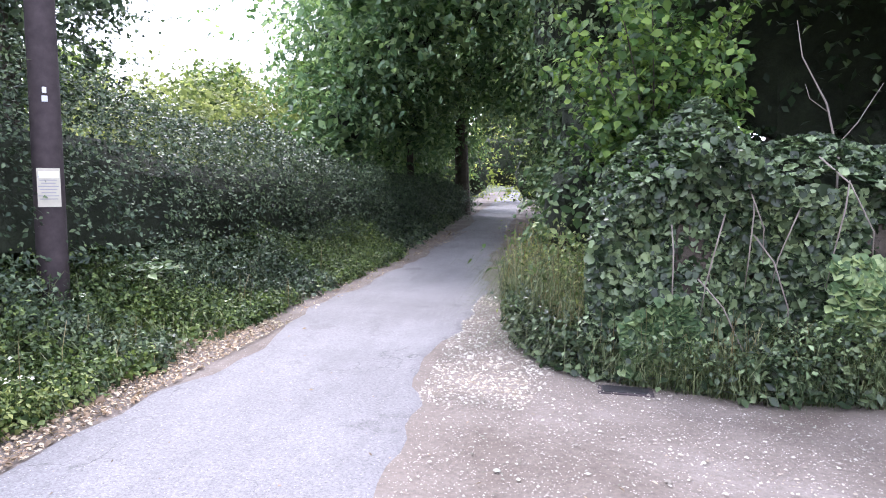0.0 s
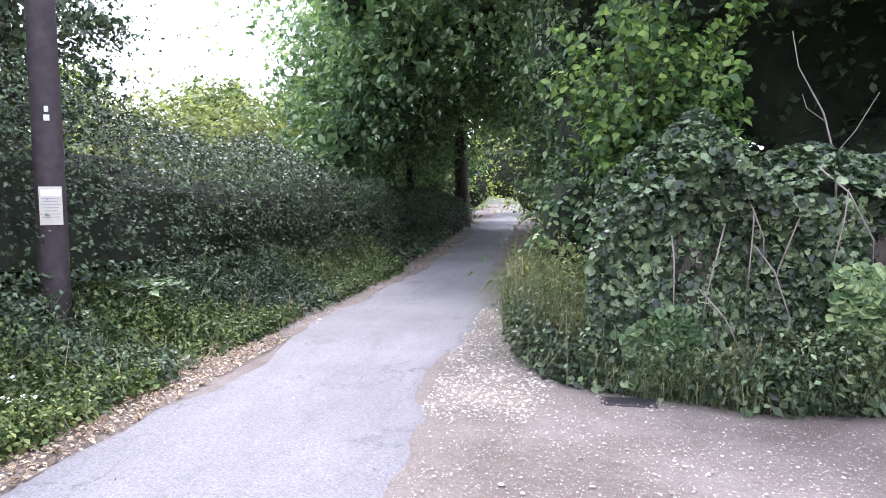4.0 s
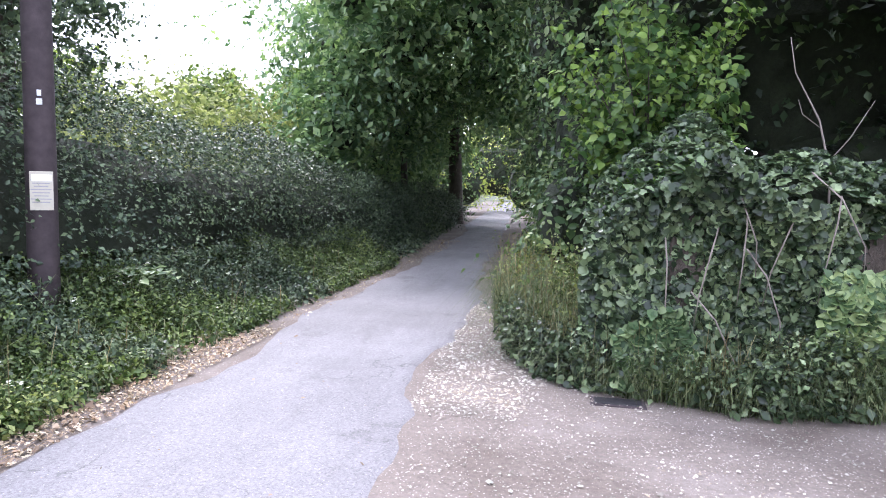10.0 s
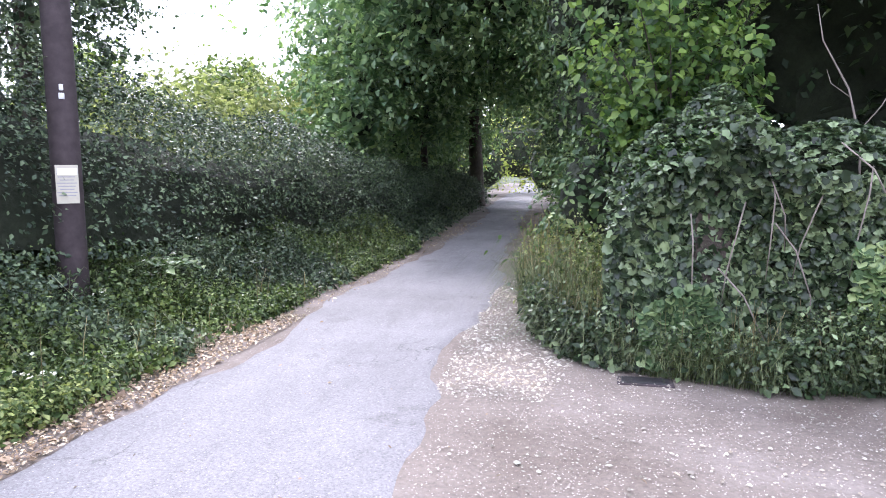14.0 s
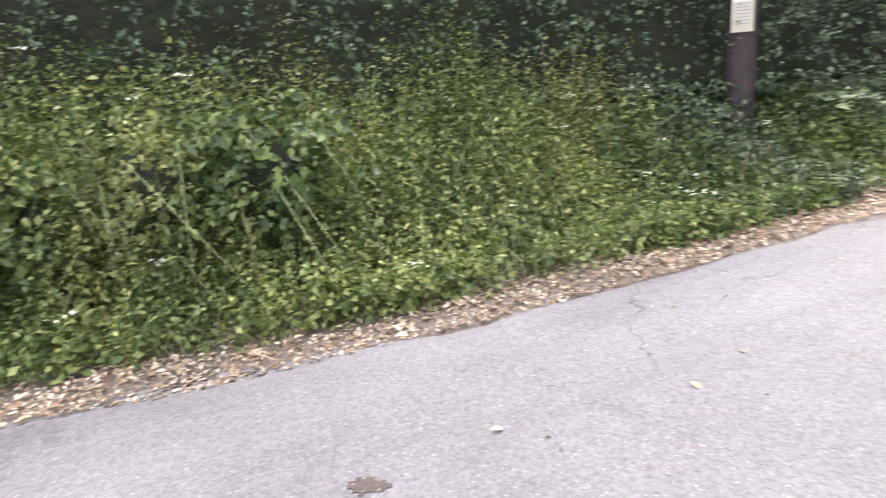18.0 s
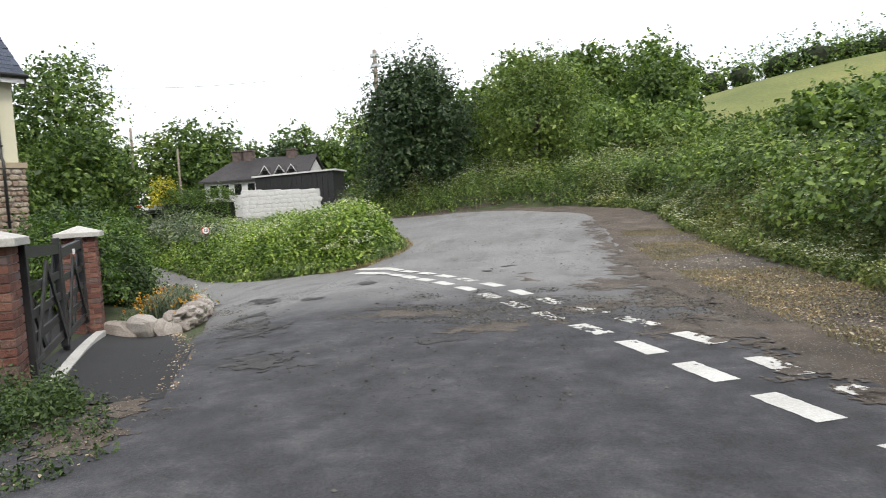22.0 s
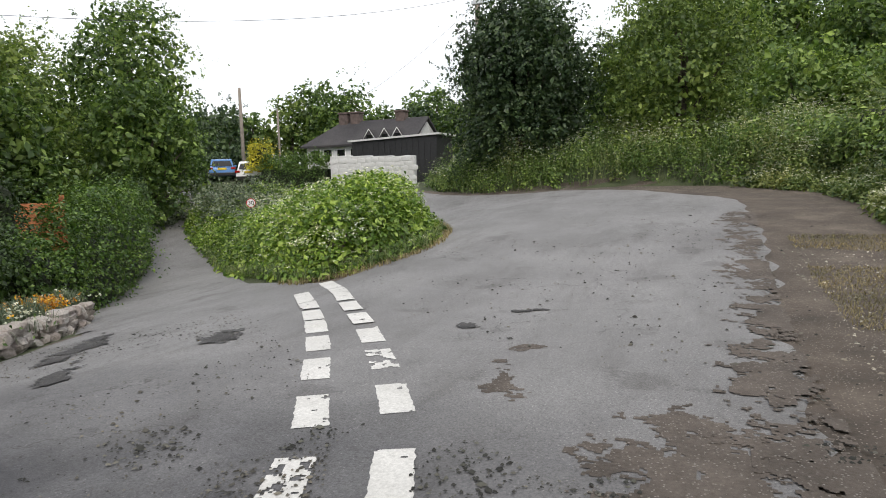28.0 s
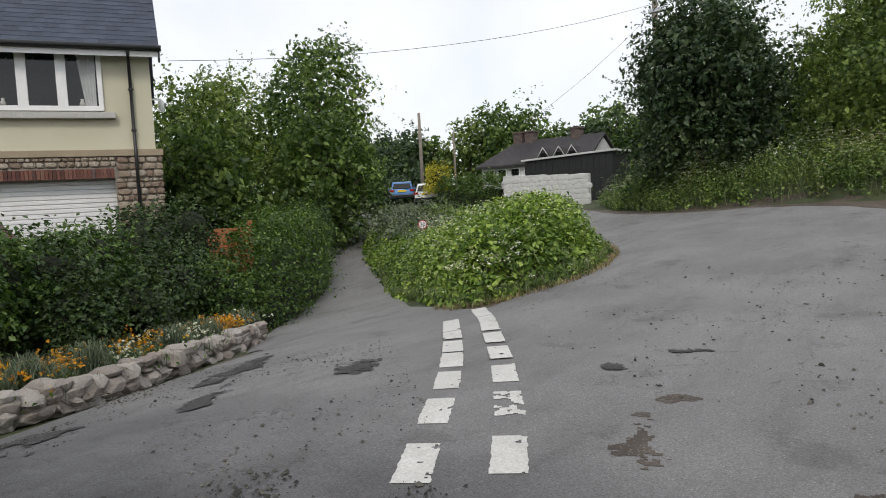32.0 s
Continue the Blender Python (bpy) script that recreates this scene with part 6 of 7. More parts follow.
def pillar(x, y, courses, label):
    """A brick gate pillar with a stone cap; every brick is a piece."""
    z = float(ground_z(x, y))
    top = holder("gate_pillar", pose(x, y, z, 0, 0, g_rot), label, "pillar", "gate pillars")
    part("mortar_core", boxed((-0.205, -0.205, -0.1), (0.205, 0.205, courses * 0.075)), M_MORTAR, top)
    long_, short = brick_mesh("brick", (-0.1075, -0.051, 0.005), (0.1075, 0.051, 0.07), M_BRICK), brick_mesh("brick", (-0.051, -0.051, 0.005), (0.051, 0.051, 0.07), M_BRICK)
    for c in range(courses):
        for side in range(4):
            rot = Matrix.Rotation(side * math.pi / 2, 4, "Z")
            for x0, me in ((0.1095 if c % 2 else -0.1095, long_), (-0.059 if c % 2 else 0.059, short)):
                ob = new("brick", me)
                ob.parent = top
                ob.matrix_local = rot @ Matrix.Translation((x0, -0.166, c * 0.075))
    h = courses * 0.075
    cap = bmesh.new()
    box(cap, (-0.30, -0.30, h), (0.30, 0.30, h + 0.07), 0.008)
    vs = [cap.verts.new(p) for p in ((-0.29, -0.29, h + 0.07), (0.29, -0.29, h + 0.07), (0.29, 0.29, h + 0.07), (-0.29, 0.29, h + 0.07), (0, 0, h + 0.17))]
    for k in range(4):
        cap.faces.new((vs[k], vs[(k + 1) % 4], vs[4]))
    part("cap", cap, M_CAP, top, "pale pyramid cap stone")
    return top


pillar(5.5, -7.66, 19, "red brick gate pillar with a pale pyramid cap")
pillar(3.38, -3.52, 17, "red brick gate pillar with a pale pyramid cap")


def gate_leaf(length, flip, m):
    top = holder("gate", m, "black-stained timber five-bar gate, shut", "gate", "pair of gate leaves")
    s = -1 if flip else 1
    xs = lambda a, b: (min(a * s, b * s), max(a * s, b * s))
    for k, z in enumerate((0.10, 0.32, 0.54, 0.78)):
        a, b = xs(0.05, length - 0.04)
        part("bar", boxed((a, -0.014, z), (b, 0.014, z + 0.085), 0.006), M_GATE, top)
    bm = bmesh.new()
    n = 14
    low_, high = [], []
    for i in range(n + 1):
        u = i / n
        zt = 1.06 + 0.05 * (1 - u)
        low_.append((u * length * s, zt)), high.append((u * length * s, zt + 0.11))
    ring = [[bm.verts.new((x, y, z)) for (x, z) in (low_[i], high[i]) for y in (-0.03, 0.03)] for i in range(n + 1)]
    for p, q in zip(ring, ring[1:]):
        for a, b in ((0, 1), (1, 3), (3, 2), (2, 0)):
            bm.faces.new((p[a], p[b], q[b], q[a]))
    bm.faces.new((ring[0][0], ring[0][2], ring[0][3], ring[0][1])), bm.faces.new((ring[-1][0], ring[-1][1], ring[-1][3], ring[-1][2]))
    part("top_rail", bm, M_GATE, top)
    a, b = xs(0, 0.10)
    part("hanging_stile", boxed((a, -0.04, 0.04), (b, 0.04, 1.26), 0.008), M_GATE, top)
    a, b = xs(length - 0.09, length)
    part("closing_stile", boxed((a, -0.036, 0.0), (b, 0.036, 1.24), 0.008), M_GATE, top)
    for z0, z1, x0, x1, yy in ((0.12, 1.02, 0.1, length * 0.52, -0.03), (1.0, 0.12, length * 0.52, length - 0.08, -0.03), (0.12, 1.02, length * 0.55, length - 0.1, 0.03), (1.0, 0.12, 0.1, length * 0.5, 0.03)):
        d = Vector(((x1 - x0) * s, 0, z1 - z0))
        m2 = Matrix.Translation((x0 * s, yy, z0)) @ d.to_track_quat("X", "Z").to_matrix().to_4x4()
        part("brace", boxed((0, -0.012, -0.04), (d.length, 0.012, 0.04), 0.004, m2), M_GATE, top)
    part("hinge", boxed((xs(-0.04, 0.4)[0], -0.046, 0.86), (xs(-0.04, 0.4)[1], -0.036, 0.90), 0.003), M_BLACK, top, "black strap hinge")
    part("hinge", boxed((xs(-0.04, 0.4)[0], -0.046, 0.16), (xs(-0.04, 0.4)[1], -0.036, 0.20), 0.003), M_BLACK, top, "black strap hinge")
    return top


span = (GATE_B - GATE_A).length - 0.1
gate_a = gate_leaf(span / 2 - 0.01, False, pose(GATE_A.x + g_dir.x * 0.05, GATE_A.y + g_dir.y * 0.05, -0.02, 0, 0, g_rot))
gate_b = gate_leaf(span / 2 - 0.01, True, pose(GATE_B.x - g_dir.x * 0.05, GATE_B.y - g_dir.y * 0.05, -0.08, 0, 0, g_rot))
plate = part("number_plate", boxed((-1.0, -0.05, 1.06), (-0.9, -0.032, 1.13), 0.003), M_SIGNWHITE, gate_b, "small white number plate")

# ---------------------------------------------------------------- garden bed with stone edging
BED = [(5.5, -8.0), (4.32, -7.82), (4.36, -8.5), (4.72, -9.45), (5.55, -10.9), (6.7, -12.6), (8.75, -14.6), (10.0, -15.4), (10.9, -13.8), (8.0, -9.8)]
WALL_LINE = [(5.3, -7.85), (4.28, -7.76), (4.3, -8.5), (4.65, -9.45), (5.48, -10.9), (6.65, -12.65), (6.95, -13.15)]
rw = np.random.default_rng(101)
garden_wall = holder("garden_wall", Matrix(), "low dry wall of pale limestone rocks round the flower bed", "wall")
shapes = [rock_mesh("rock", M_LIMESTONE, (1, 1, 1), 700 + k, 0.42) for k in range(9)]
line = np.array(WALL_LINE)
seg = np.concatenate(([0], np.cumsum(np.linalg.norm(np.diff(line, axis=0), axis=1))))
for course in range(3):
    u = 0.0
    while u < seg[-1]:
        ln = rw.uniform(0.15, 0.34) if u > 1.0 else (rw.uniform(0.34, 0.46) if course == 0 else 0.0)
        if ln == 0.0:
            u = 1.01
            continue
        x, y = np.interp(u + ln / 2, seg, line[:, 0]), np.interp(u + ln / 2, seg, line[:, 1])
        x2, y2 = np.interp(u + ln / 2 + 0.1, seg, line[:, 0]), np.interp(u + ln / 2 + 0.1, seg, line[:, 1])
        hh = rw.uniform(0.11, 0.19) if u > 1.0 else rw.uniform(0.24, 0.38)
        ob = new("rock", shapes[int(rw.integers(9))])
        ob.parent = garden_wall
        z = float(ground_z(x, y)) + (0.07 if u > 1.0 else 0.13) + course * 0.105 + rw.normal(0, 0.012)
        ob.matrix_local = Matrix.Translation((x, y, z)) @ Matrix.Rotation(math.atan2(y2 - y, x2 - x) + rw.normal(0, 0.15), 4, "Z") @ Matrix.Rotation(rw.normal(0, 0.12), 4, "X") @ Matrix.Diagonal((ln * 1.08, rw.uniform(0.22, 0.32), hh, 1))
        u += ln * 0.97
bx, by = np.meshgrid(np.linspace(3.4, 11.2, 60), np.linspace(-15.8, -7.0, 64), indexing="ij")
bz = ground_z(bx, by) + np.where(inside(BED, bx, by) > 0.05, 0.10 + 0.25 * ease(0, 0.8, inside(BED, bx, by)), -0.2)
tagged(part("flower_bed", grid_mesh("flower_bed", bx, by, bz, M_SOIL)), "raised soil bed behind the stone edging", "flower bed", kind="structure")


def bush(name, x, y, z, rx, ry, rz, mat, n, size, label, seed, category="bush", core=0.75, hang=0.3, aspect=0.62):
    r = np.random.default_rng(seed)
    top = holder(name, pose(x, y, z), label, category)
    p, o = blob(r, n // 8, (0, 0, rz * 0.8), (rx, ry, rz), 0.35, 0.22, seed)
    p, o = sprays(r, p - o * size, o, size * 3.6, 9)
    o, p = o[p[:, 2] > 0], p[p[:, 2] > 0]
    part("foliage", leaf_mesh("foliage", r, p, o, size, mat, aspect=aspect, hang=hang), parent=top)
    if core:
        # dark lump whose colour stands for shade within the bush
        part("shade_core", core_blob((0, 0, rz * 0.75), (rx, ry, rz), seed, 0.3, core), M_CORE, top, "dark solid core painted as the shade inside the bush")
    return top


M_GARDENHEDGE = leaf_material("garden_hedge_leaves", (0.032, 0.072, 0.015), (0.076, 0.145, 0.028), (0.155, 0.235, 0.055), 0.42, 0.3)


def bed_z(x, y):
    return float(ground_z(x, y)) + 0.3


for k, (x, y, rx, rz, mat, n, sz, lab) in enumerate([
        (6.15, -8.75, 0.55, 0.62, M_GARDENHEDGE, 5200, 0.075, "leafy green shrub beside the gate pillar"),
        (6.3, -10.1, 0.5, 0.42, M_SHRUB, 4200, 0.07, "dark rose bush in the flower bed"),
        (7.3, -10.3, 0.7, 0.50, M_SHRUB, 5600, 0.08, "dark leafy shrub in the flower bed"),
        (7.6, -11.7, 0.65, 0.55, M_SHRUB, 5200, 0.075, "dark leafy shrub in the flower bed"),
        (8.6, -12.6, 0.75, 0.62, M_SHRUB, 5600, 0.08, "dark leafy shrub in the flower bed"),
        (8.4, -11.2, 0.75, 0.60, M_GARDENHEDGE, 5000, 0.08, "green shrub with tall shoots in the flower bed"),
        (6.9, -9.3, 0.65, 0.58, M_GARDENHEDGE, 5000, 0.08, "green shrub behind the pillar"),
        (9.1, -14.0, 0.65, 0.60, M_GARDENHEDGE, 5000, 0.075, "green shrub by the clipped hedge"),
        (9.7, -12.9, 0.85, 0.72, M_SHRUB, 5600, 0.08, "dark shrub below the house"),
        (9.25, -14.75, 0.5, 0.55, M_GARDENHEDGE, 4600, 0.075, "rounded green shrub at the hedge's end"),
        (10.3, -14.2, 0.75, 0.85, M_SHRUB, 5200, 0.08, "dark shrub in front of the timber fence")]):
    x, y = x + 0.05, y + 0.2
    bush("shrub", x, y, bed_z(x, y), rx * 0.95, rx * 0.95, rz * 1.18, mat, n, sz, lab, 300 + k)
for k, (x, y, rad) in enumerate([(4.95, -9.4, 0.2), (5.85, -10.9, 0.2), (6.3, -11.7, 0.36), (4.7, -8.7, 0.25), (4.65, -8.15, 0.25), (7.3, -13.1, 0.3)]):
    r = np.random.default_rng(400 + k)
    top = holder("lavender", pose(x, y, bed_z(x, y) - 0.05), "grey-green lavender tuft at the bed's edge", "lavender", "lavender tufts")
    root = np.concatenate([r.normal(0, rad * 0.35, (420, 2)), np.zeros((420, 1))], 1)
    tagged(part("stem_tuft", blade_mesh("stem_tuft", r, root, 0.36, 0.008, M_LAVENDER, 0.8), parent=top), kind="stuff")
for k, (x, y, n, mat, lab) in enumerate([(4.75, -8.2, 60, M_ORANGE, "orange poppies"), (4.95, -9.0, 70, M_ORANGE, "orange poppies"), (5.6, -10.2, 40, M_ORANGE, "orange marigolds"), (6.95, -12.45, 260, M_ORANGE, "dense clump of orange flowers"), (5.2, -9.9, 40, M_WHITEFLOWER, "small white flowers"), (5.95, -11.1, 80, M_WHITEFLOWER, "white alpine flowers"), (5.4, -9.3, 50, M_ORANGE, "orange poppies"), (6.3, -10.9, 50, M_ORANGE, "yellow-orange flowers"), (4.65, -8.5, 30, M_ORANGE, "orange poppies by the rocks"), (6.75, -11.8, 45, M_ORANGE, "orange poppies"), (7.2, -12.9, 60, M_WHITEFLOWER, "white alpine flowers"), (6.0, -10.3, 40, M_ORANGE, "yellow-orange flowers")]):
    r = np.random.default_rng(450 + k)
    top = holder("flowers", pose(x, y, bed_z(x, y) - 0.08), lab + " on thin green stems", "flowers", "flower clumps")
    sp = 0.16 if n > 100 else 0.22
    lf = np.concatenate([r.normal(0, sp * 1.1, (260, 2)), np.abs(r.normal(0.06, 0.05, (260, 1)))], 1)
    tagged(part("leaf_tuft", leaf_mesh("leaf_tuft", r, lf, np.tile([[0, -0.2, 1.0]], (260, 1)), 0.06, M_GARDENHEDGE, aspect=0.4), parent=top), kind="stuff")
    root = np.concatenate([r.normal(0, sp, (n * 3, 2)), np.zeros((n * 3, 1))], 1)
    tagged(part("stem_tuft", blade_mesh("stem_tuft", r, root, 0.2, 0.007, M_LAVENDER, 0.9), parent=top), kind="stuff")
    hd = np.concatenate([r.normal(0, sp, (n, 2)), 0.16 + np.abs(r.normal(0.1, 0.06, (n, 1)))], 1).repeat(4, 0) + r.normal(0, 0.012, (n * 4, 3))
    tagged(part("bloom", leaf_mesh("bloom", r, hd, np.tile([[0, -0.2, 1.0]], (len(hd), 1)), 0.035, mat, aspect=0.9, hang=0), parent=top), kind="stuff")
hedge("clipped_hedge", [(9.5, -14.8, 0.6, 1.9), (10.5, -16.3, 0.8, 2.45), (12.1, -18.4, 0.85, 2.6), (13.6, -20.2, 0.8, 2.4)], M_GARDENHEDGE, 17000, 0.085, "dense clipped green garden hedge", 26, rough=0.12)
hedge("hedge", [(14.2, -20.8, 0.8, 1.8), (17, -23.6, 0.9, 1.9), (23, -29.5, 1.0, 1.9)], M_SHRUB, 12000, 0.09, "dark overgrown hedge along the side lane", 27)
fence = holder("garden_fence", pose(11.2, -15.6, float(ground_z(11.2, -15.6)) - 0.25, 0, 0, 60), "orange-brown timber garden fence panel", "fence")
for k in range(2):
    part("post", boxed((-0.7 + k * 1.2, -0.05, 0), (-0.6 + k * 1.2, 0.05, 1.95), 0.006), M_TIMBER, fence)
for k in range(11):
    part("board", boxed((-0.65, -0.02, 0.15 + k * 0.15), (0.55, 0.015, 0.29 + k * 0.15), 0.004), M_TIMBER, fence)


def car(m, paint, label, length=4.5, width=1.84, height=1.66, plate=""):
    """A hatchback; y runs forward from the tail."""
    top = holder("car", m, label, "car")
    L, W, H = length, width, height

    def shell(prof, half, mat, name, lab="", tuck=0.0, parent=None):
        bm = bmesh.new()
        prof = [(y * L, z * H) for y, z in prof]
        zs = [z for _, z in prof]
        z0, z1 = min(zs), max(zs)
        side = [[], []]
        for y, z in prof:
            k = half - tuck * ((z - z0) / (z1 - z0)) ** 1.5 - 0.05 * (1 if y < 0.05 * L or y > 0.93 * L else 0)
            for s in (0, 1):
                side[s].append(bm.verts.new(((1 if s else -1) * k, y, z)))
        n = len(prof)
        bm.faces.new(side[0]), bm.faces.new(side[1][::-1])
        for i in range(n):
            bm.faces.new((side[0][i], side[1][i], side[1][(i + 1) % n], side[0][(i + 1) % n]))
        bmesh.ops.recalc_face_normals(bm, faces=bm.faces)
        bmesh.ops.bevel(bm, geom=[e for e in bm.edges], offset=0.035, segments=3, affect="EDGES", profile=0.6, clamp_overlap=True)
        for f in bm.faces:
            f.smooth = True
        return part(name, bm, mat, parent or top, lab)
    body = shell([(0.0, 0.17), (0.0, 0.36), (0.015, 0.56), (0.10, 0.60), (0.62, 0.60), (0.70, 0.59), (0.93, 0.50), (1.0, 0.40), (1.0, 0.17)], W / 2, paint, "body", "", 0.06)
    shell([(0.04, 0.57), (0.10, 0.93), (0.16, 0.985), (0.42, 1.0), (0.54, 0.95), (0.72, 0.58)], W / 2 - 0.07, paint, "cabin", "", 0.18)
    g = 0.012
    for s in (-1, 1):
        bm = bmesh.new()
        def pt(y, z):
            k = W / 2 - 0.07 - 0.18 * (max(z - 0.57, 0) / 0.43) ** 1.5 + g
            return bm.verts.new((s * k, y * L, z * H))
        for quad in (((0.36, 0.63), (0.60, 0.63), (0.53, 0.90), (0.37, 0.92)), ((0.16, 0.64), (0.345, 0.63), (0.355, 0.92), (0.20, 0.90))):
            bm.faces.new([pt(*q) for q in (quad if s > 0 else quad[::-1])])
        part("side_window", bm, M_GLASS_DARK, body, "dark side windows")
        part("mirror", boxed((s * (W / 2 + 0.02) - 0.09, 0.58 * L, 0.60 * H), (s * (W / 2 + 0.02) + 0.09, 0.58 * L + 0.12, 0.60 * H + 0.15), 0.03), M_STEEL if plate else paint, top, "door mirror")
        part("tail_light", boxed((s * (W / 2 - 0.16) - 0.15, -0.012, 0.49 * H), (s * (W / 2 - 0.16) + 0.13, 0.10, 0.585 * H), 0.02), M_LAMP_RED, top, "red tail light")
        for yw in (0.19, 0.81):
            bm = bmesh.new()
            bmesh.ops.create_cone(bm, cap_ends=True, segments=28, radius1=0.345, radius2=0.345, depth=0.22, matrix=Matrix.Translation((s * (W / 2 - 0.10), yw * L, 0.345)) @ Matrix.Rotation(radians(90), 4, "Y"))
            wh = part("wheel", bm, M_RUBBER, top, "black tyre")
            bm = bmesh.new()
            bmesh.ops.create_cone(bm, cap_ends=True, segments=24, radius1=0.22, radius2=0.22, depth=0.03, matrix=Matrix.Translation((s * (W / 2 + 0.006), yw * L, 0.345)) @ Matrix.Rotation(radians(90), 4, "Y"))
            part("rim", bm, M_STEEL, wh, "silver wheel rim")
    bm = bmesh.new()
    hw = W / 2 - 0.22
    vs = [bm.verts.new(p) for p in ((-hw, 0.045 * L, 0.64 * H), (hw, 0.045 * L, 0.64 * H), (hw - 0.1, 0.09 * L, 0.88 * H), (-hw + 0.1, 0.09 * L, 0.88 * H))]
    for v in vs:
        v.co.y -= 0.035
    bm.faces.new(vs)
    part("rear_window", bm, M_GLASS_DARK, body, "dark rear window")
    part("bumper", boxed((-W / 2 + 0.08, -0.05, 0.18 * H), (W / 2 - 0.08, 0.12, 0.33 * H), 0.03), M_BLACK, top, "dark rear bumper")
    np_ = part("number_plate", boxed((-0.26, -0.03, 0.47 * H), (0.26, -0.005, 0.47 * H + 0.11), 0.004), M_YELLOW, top, "yellow rear number plate")
    if plate:
        cu = bpy.data.curves.new("characters", "FONT")
        cu.body, cu.size, cu.align_x, cu.align_y, cu.extrude = plate, 0.105, "CENTER", "CENTER", 0.001
        tmp = bpy.data.objects.new("characters", cu)
        me = bpy.data.meshes.new_from_object(tmp)
        bpy.data.objects.remove(tmp)
        me.materials.append(M_BLACK)
        ch = part("characters", me, None, np_, "black plate characters")
        ch.matrix_local = Matrix.Translation((0.08, -0.033, 0.47 * H + 0.055)) @ Matrix.Rotation(radians(90), 4, "X")
    return top


car(pose(8.3, -7.85, float(ground_z(9.2, -9.0)) + 0.02, 0, 0, math.degrees(math.atan2(-0.6, -0.8))), M_RED, "dark red hatchback parked in front of the garage", plate="7 OPP")
car(pose(23.2, -39.0, float(ground_z(23.5, -40)) - 0.02, 0, 0, -150), M_CARWHITE, "white hatchback parked beside the far hedge", 3.7, 1.6, 1.36)
car(pose(25.6, -39.6, float(ground_z(26, -41)) - 0.02, 0, 0, -140), M_CARBLUE, "blue car parked beyond the mound", 4.0, 1.65, 1.3)

# ---------------------------------------------------------------- cottage, walls and poles in the distance
def cottage():
    """A long low white cottage under a dark tiled roof."""
    a, b = Vector((13.5, -41.25, 0)), Vector((20.5, -41.2, 0))
    ax = (b - a).normalized()
    m = Matrix.Translation((a.x, a.y, float(ground_z(17, -41)) - 0.3)) @ Matrix.Rotation(math.atan2(ax.y, ax.x), 4, "Z")
    top = holder("cottage", m, "long low white cottage with a dark tiled roof", "cottage")
    L, D, E, R = (b - a).length, 4.3, 2.75, 4.0
    bm = bmesh.new()
    vs = {}
    for i, x in enumerate((0, L)):
        for j, (y, z) in enumerate(((0, 0), (0, E), (D / 2, R if i == 0 else E + 0.02), (D, E), (D, 0))):
            vs[i, j] = bm.verts.new((x, y - D, z))
    for i in (0, 1):
        bm.faces.new([vs[i, j] for j in (range(5) if i else range(4, -1, -1))])
    for j in range(5):
        bm.faces.new((vs[0, j], vs[0, (j + 1) % 5], vs[1, (j + 1) % 5], vs[1, j]))
    bmesh.ops.recalc_face_normals(bm, faces=bm.faces)
    part("wall", bm, M_WHITEWALL, top, "whitewashed wall")
    for s in (0, 1):
        bm = bmesh.new()
        y0, y1 = (0.25, -D / 2) if s == 0 else (-D - 0.25, -D / 2)
        z0, z1 = E - 0.15, R + 0.12
        pts = [(-0.15, y0, z0), (L + 0.3, y0, z0), (L - 1.3, y1, z1), (-0.15, y1, z1)]
        lo = [bm.verts.new(p) for p in pts]
        hi = [bm.verts.new((p[0], p[1], p[2] + 0.12)) for p in pts]
        bm.faces.new(lo[::-1]), bm.faces.new(hi)
        for k in range(4):
            bm.faces.new((lo[k], lo[(k + 1) % 4], hi[(k + 1) % 4], hi[k]))
        bmesh.ops.recalc_face_normals(bm, faces=bm.faces)
        roof = part("roof", bm, M_OLDTILE, top, "dark weathered tile roof")
    for x, hh in ((1.3, 0.6), (4.35, 0.7), (5.15, 0.7)):
        ch = part("chimney", boxed((x, -D / 2 - 0.3, R - 0.5), (x + 0.6, -D / 2 + 0.3, R + hh), 0.03), M_BRICKRED, top, "brick chimney stack")
        part("chimney_rim", boxed((x - 0.05, -D / 2 - 0.35, R + hh), (x + 0.65, -D / 2 + 0.35, R + hh + 0.1), 0.02), M_BRICKRED, ch)
    for x in (0.95, 1.75, 2.75):
        bm = bmesh.new()
        f = [bm.verts.new(p) for p in ((x - 0.36, 0.05, 2.95), (x + 0.36, 0.05, 2.95), (x, 0.05, 3.5), (x - 0.36, -0.8, 2.95), (x + 0.36, -0.8, 2.95), (x, -1.2, 3.5))]
        bm.faces.new(f[:3]), bm.faces.new((f[1], f[4], f[5], f[2])), bm.faces.new((f[0], f[2], f[5], f[3]))
        d = part("dormer", bm, M_OLDTILE, top, "small gabled dormer")
        bm = bmesh.new()
        for p, q in (((x - 0.4, 0.08, 2.93), (x, 0.08, 3.53)), ((x + 0.4, 0.08, 2.93), (x, 0.08, 3.53))):
            tube(bm, [p, q], [0.02, 0.02], 5)
        part("barge_board", bm, M_WHITEWALL, d, "white barge boards")
        part("dormer_window", boxed((x - 0.17, 0.05, 2.97), (x + 0.17, 0.07, 3.2)), M_GLASS_DARK, d)
    for x in (3.5, 4.4, 5.3, 6.1):
        wn_ = part("window", boxed((x, 0.0, 1.75), (x + 0.5, 0.05, 2.45)), M_GLASS_DARK, top, "dark cottage window")
        part("window_frame", boxed((x - 0.05, -0.02, 1.7), (x + 0.55, 0.03, 2.5), 0.01), M_UPVC, wn_)
    return top


cottage()
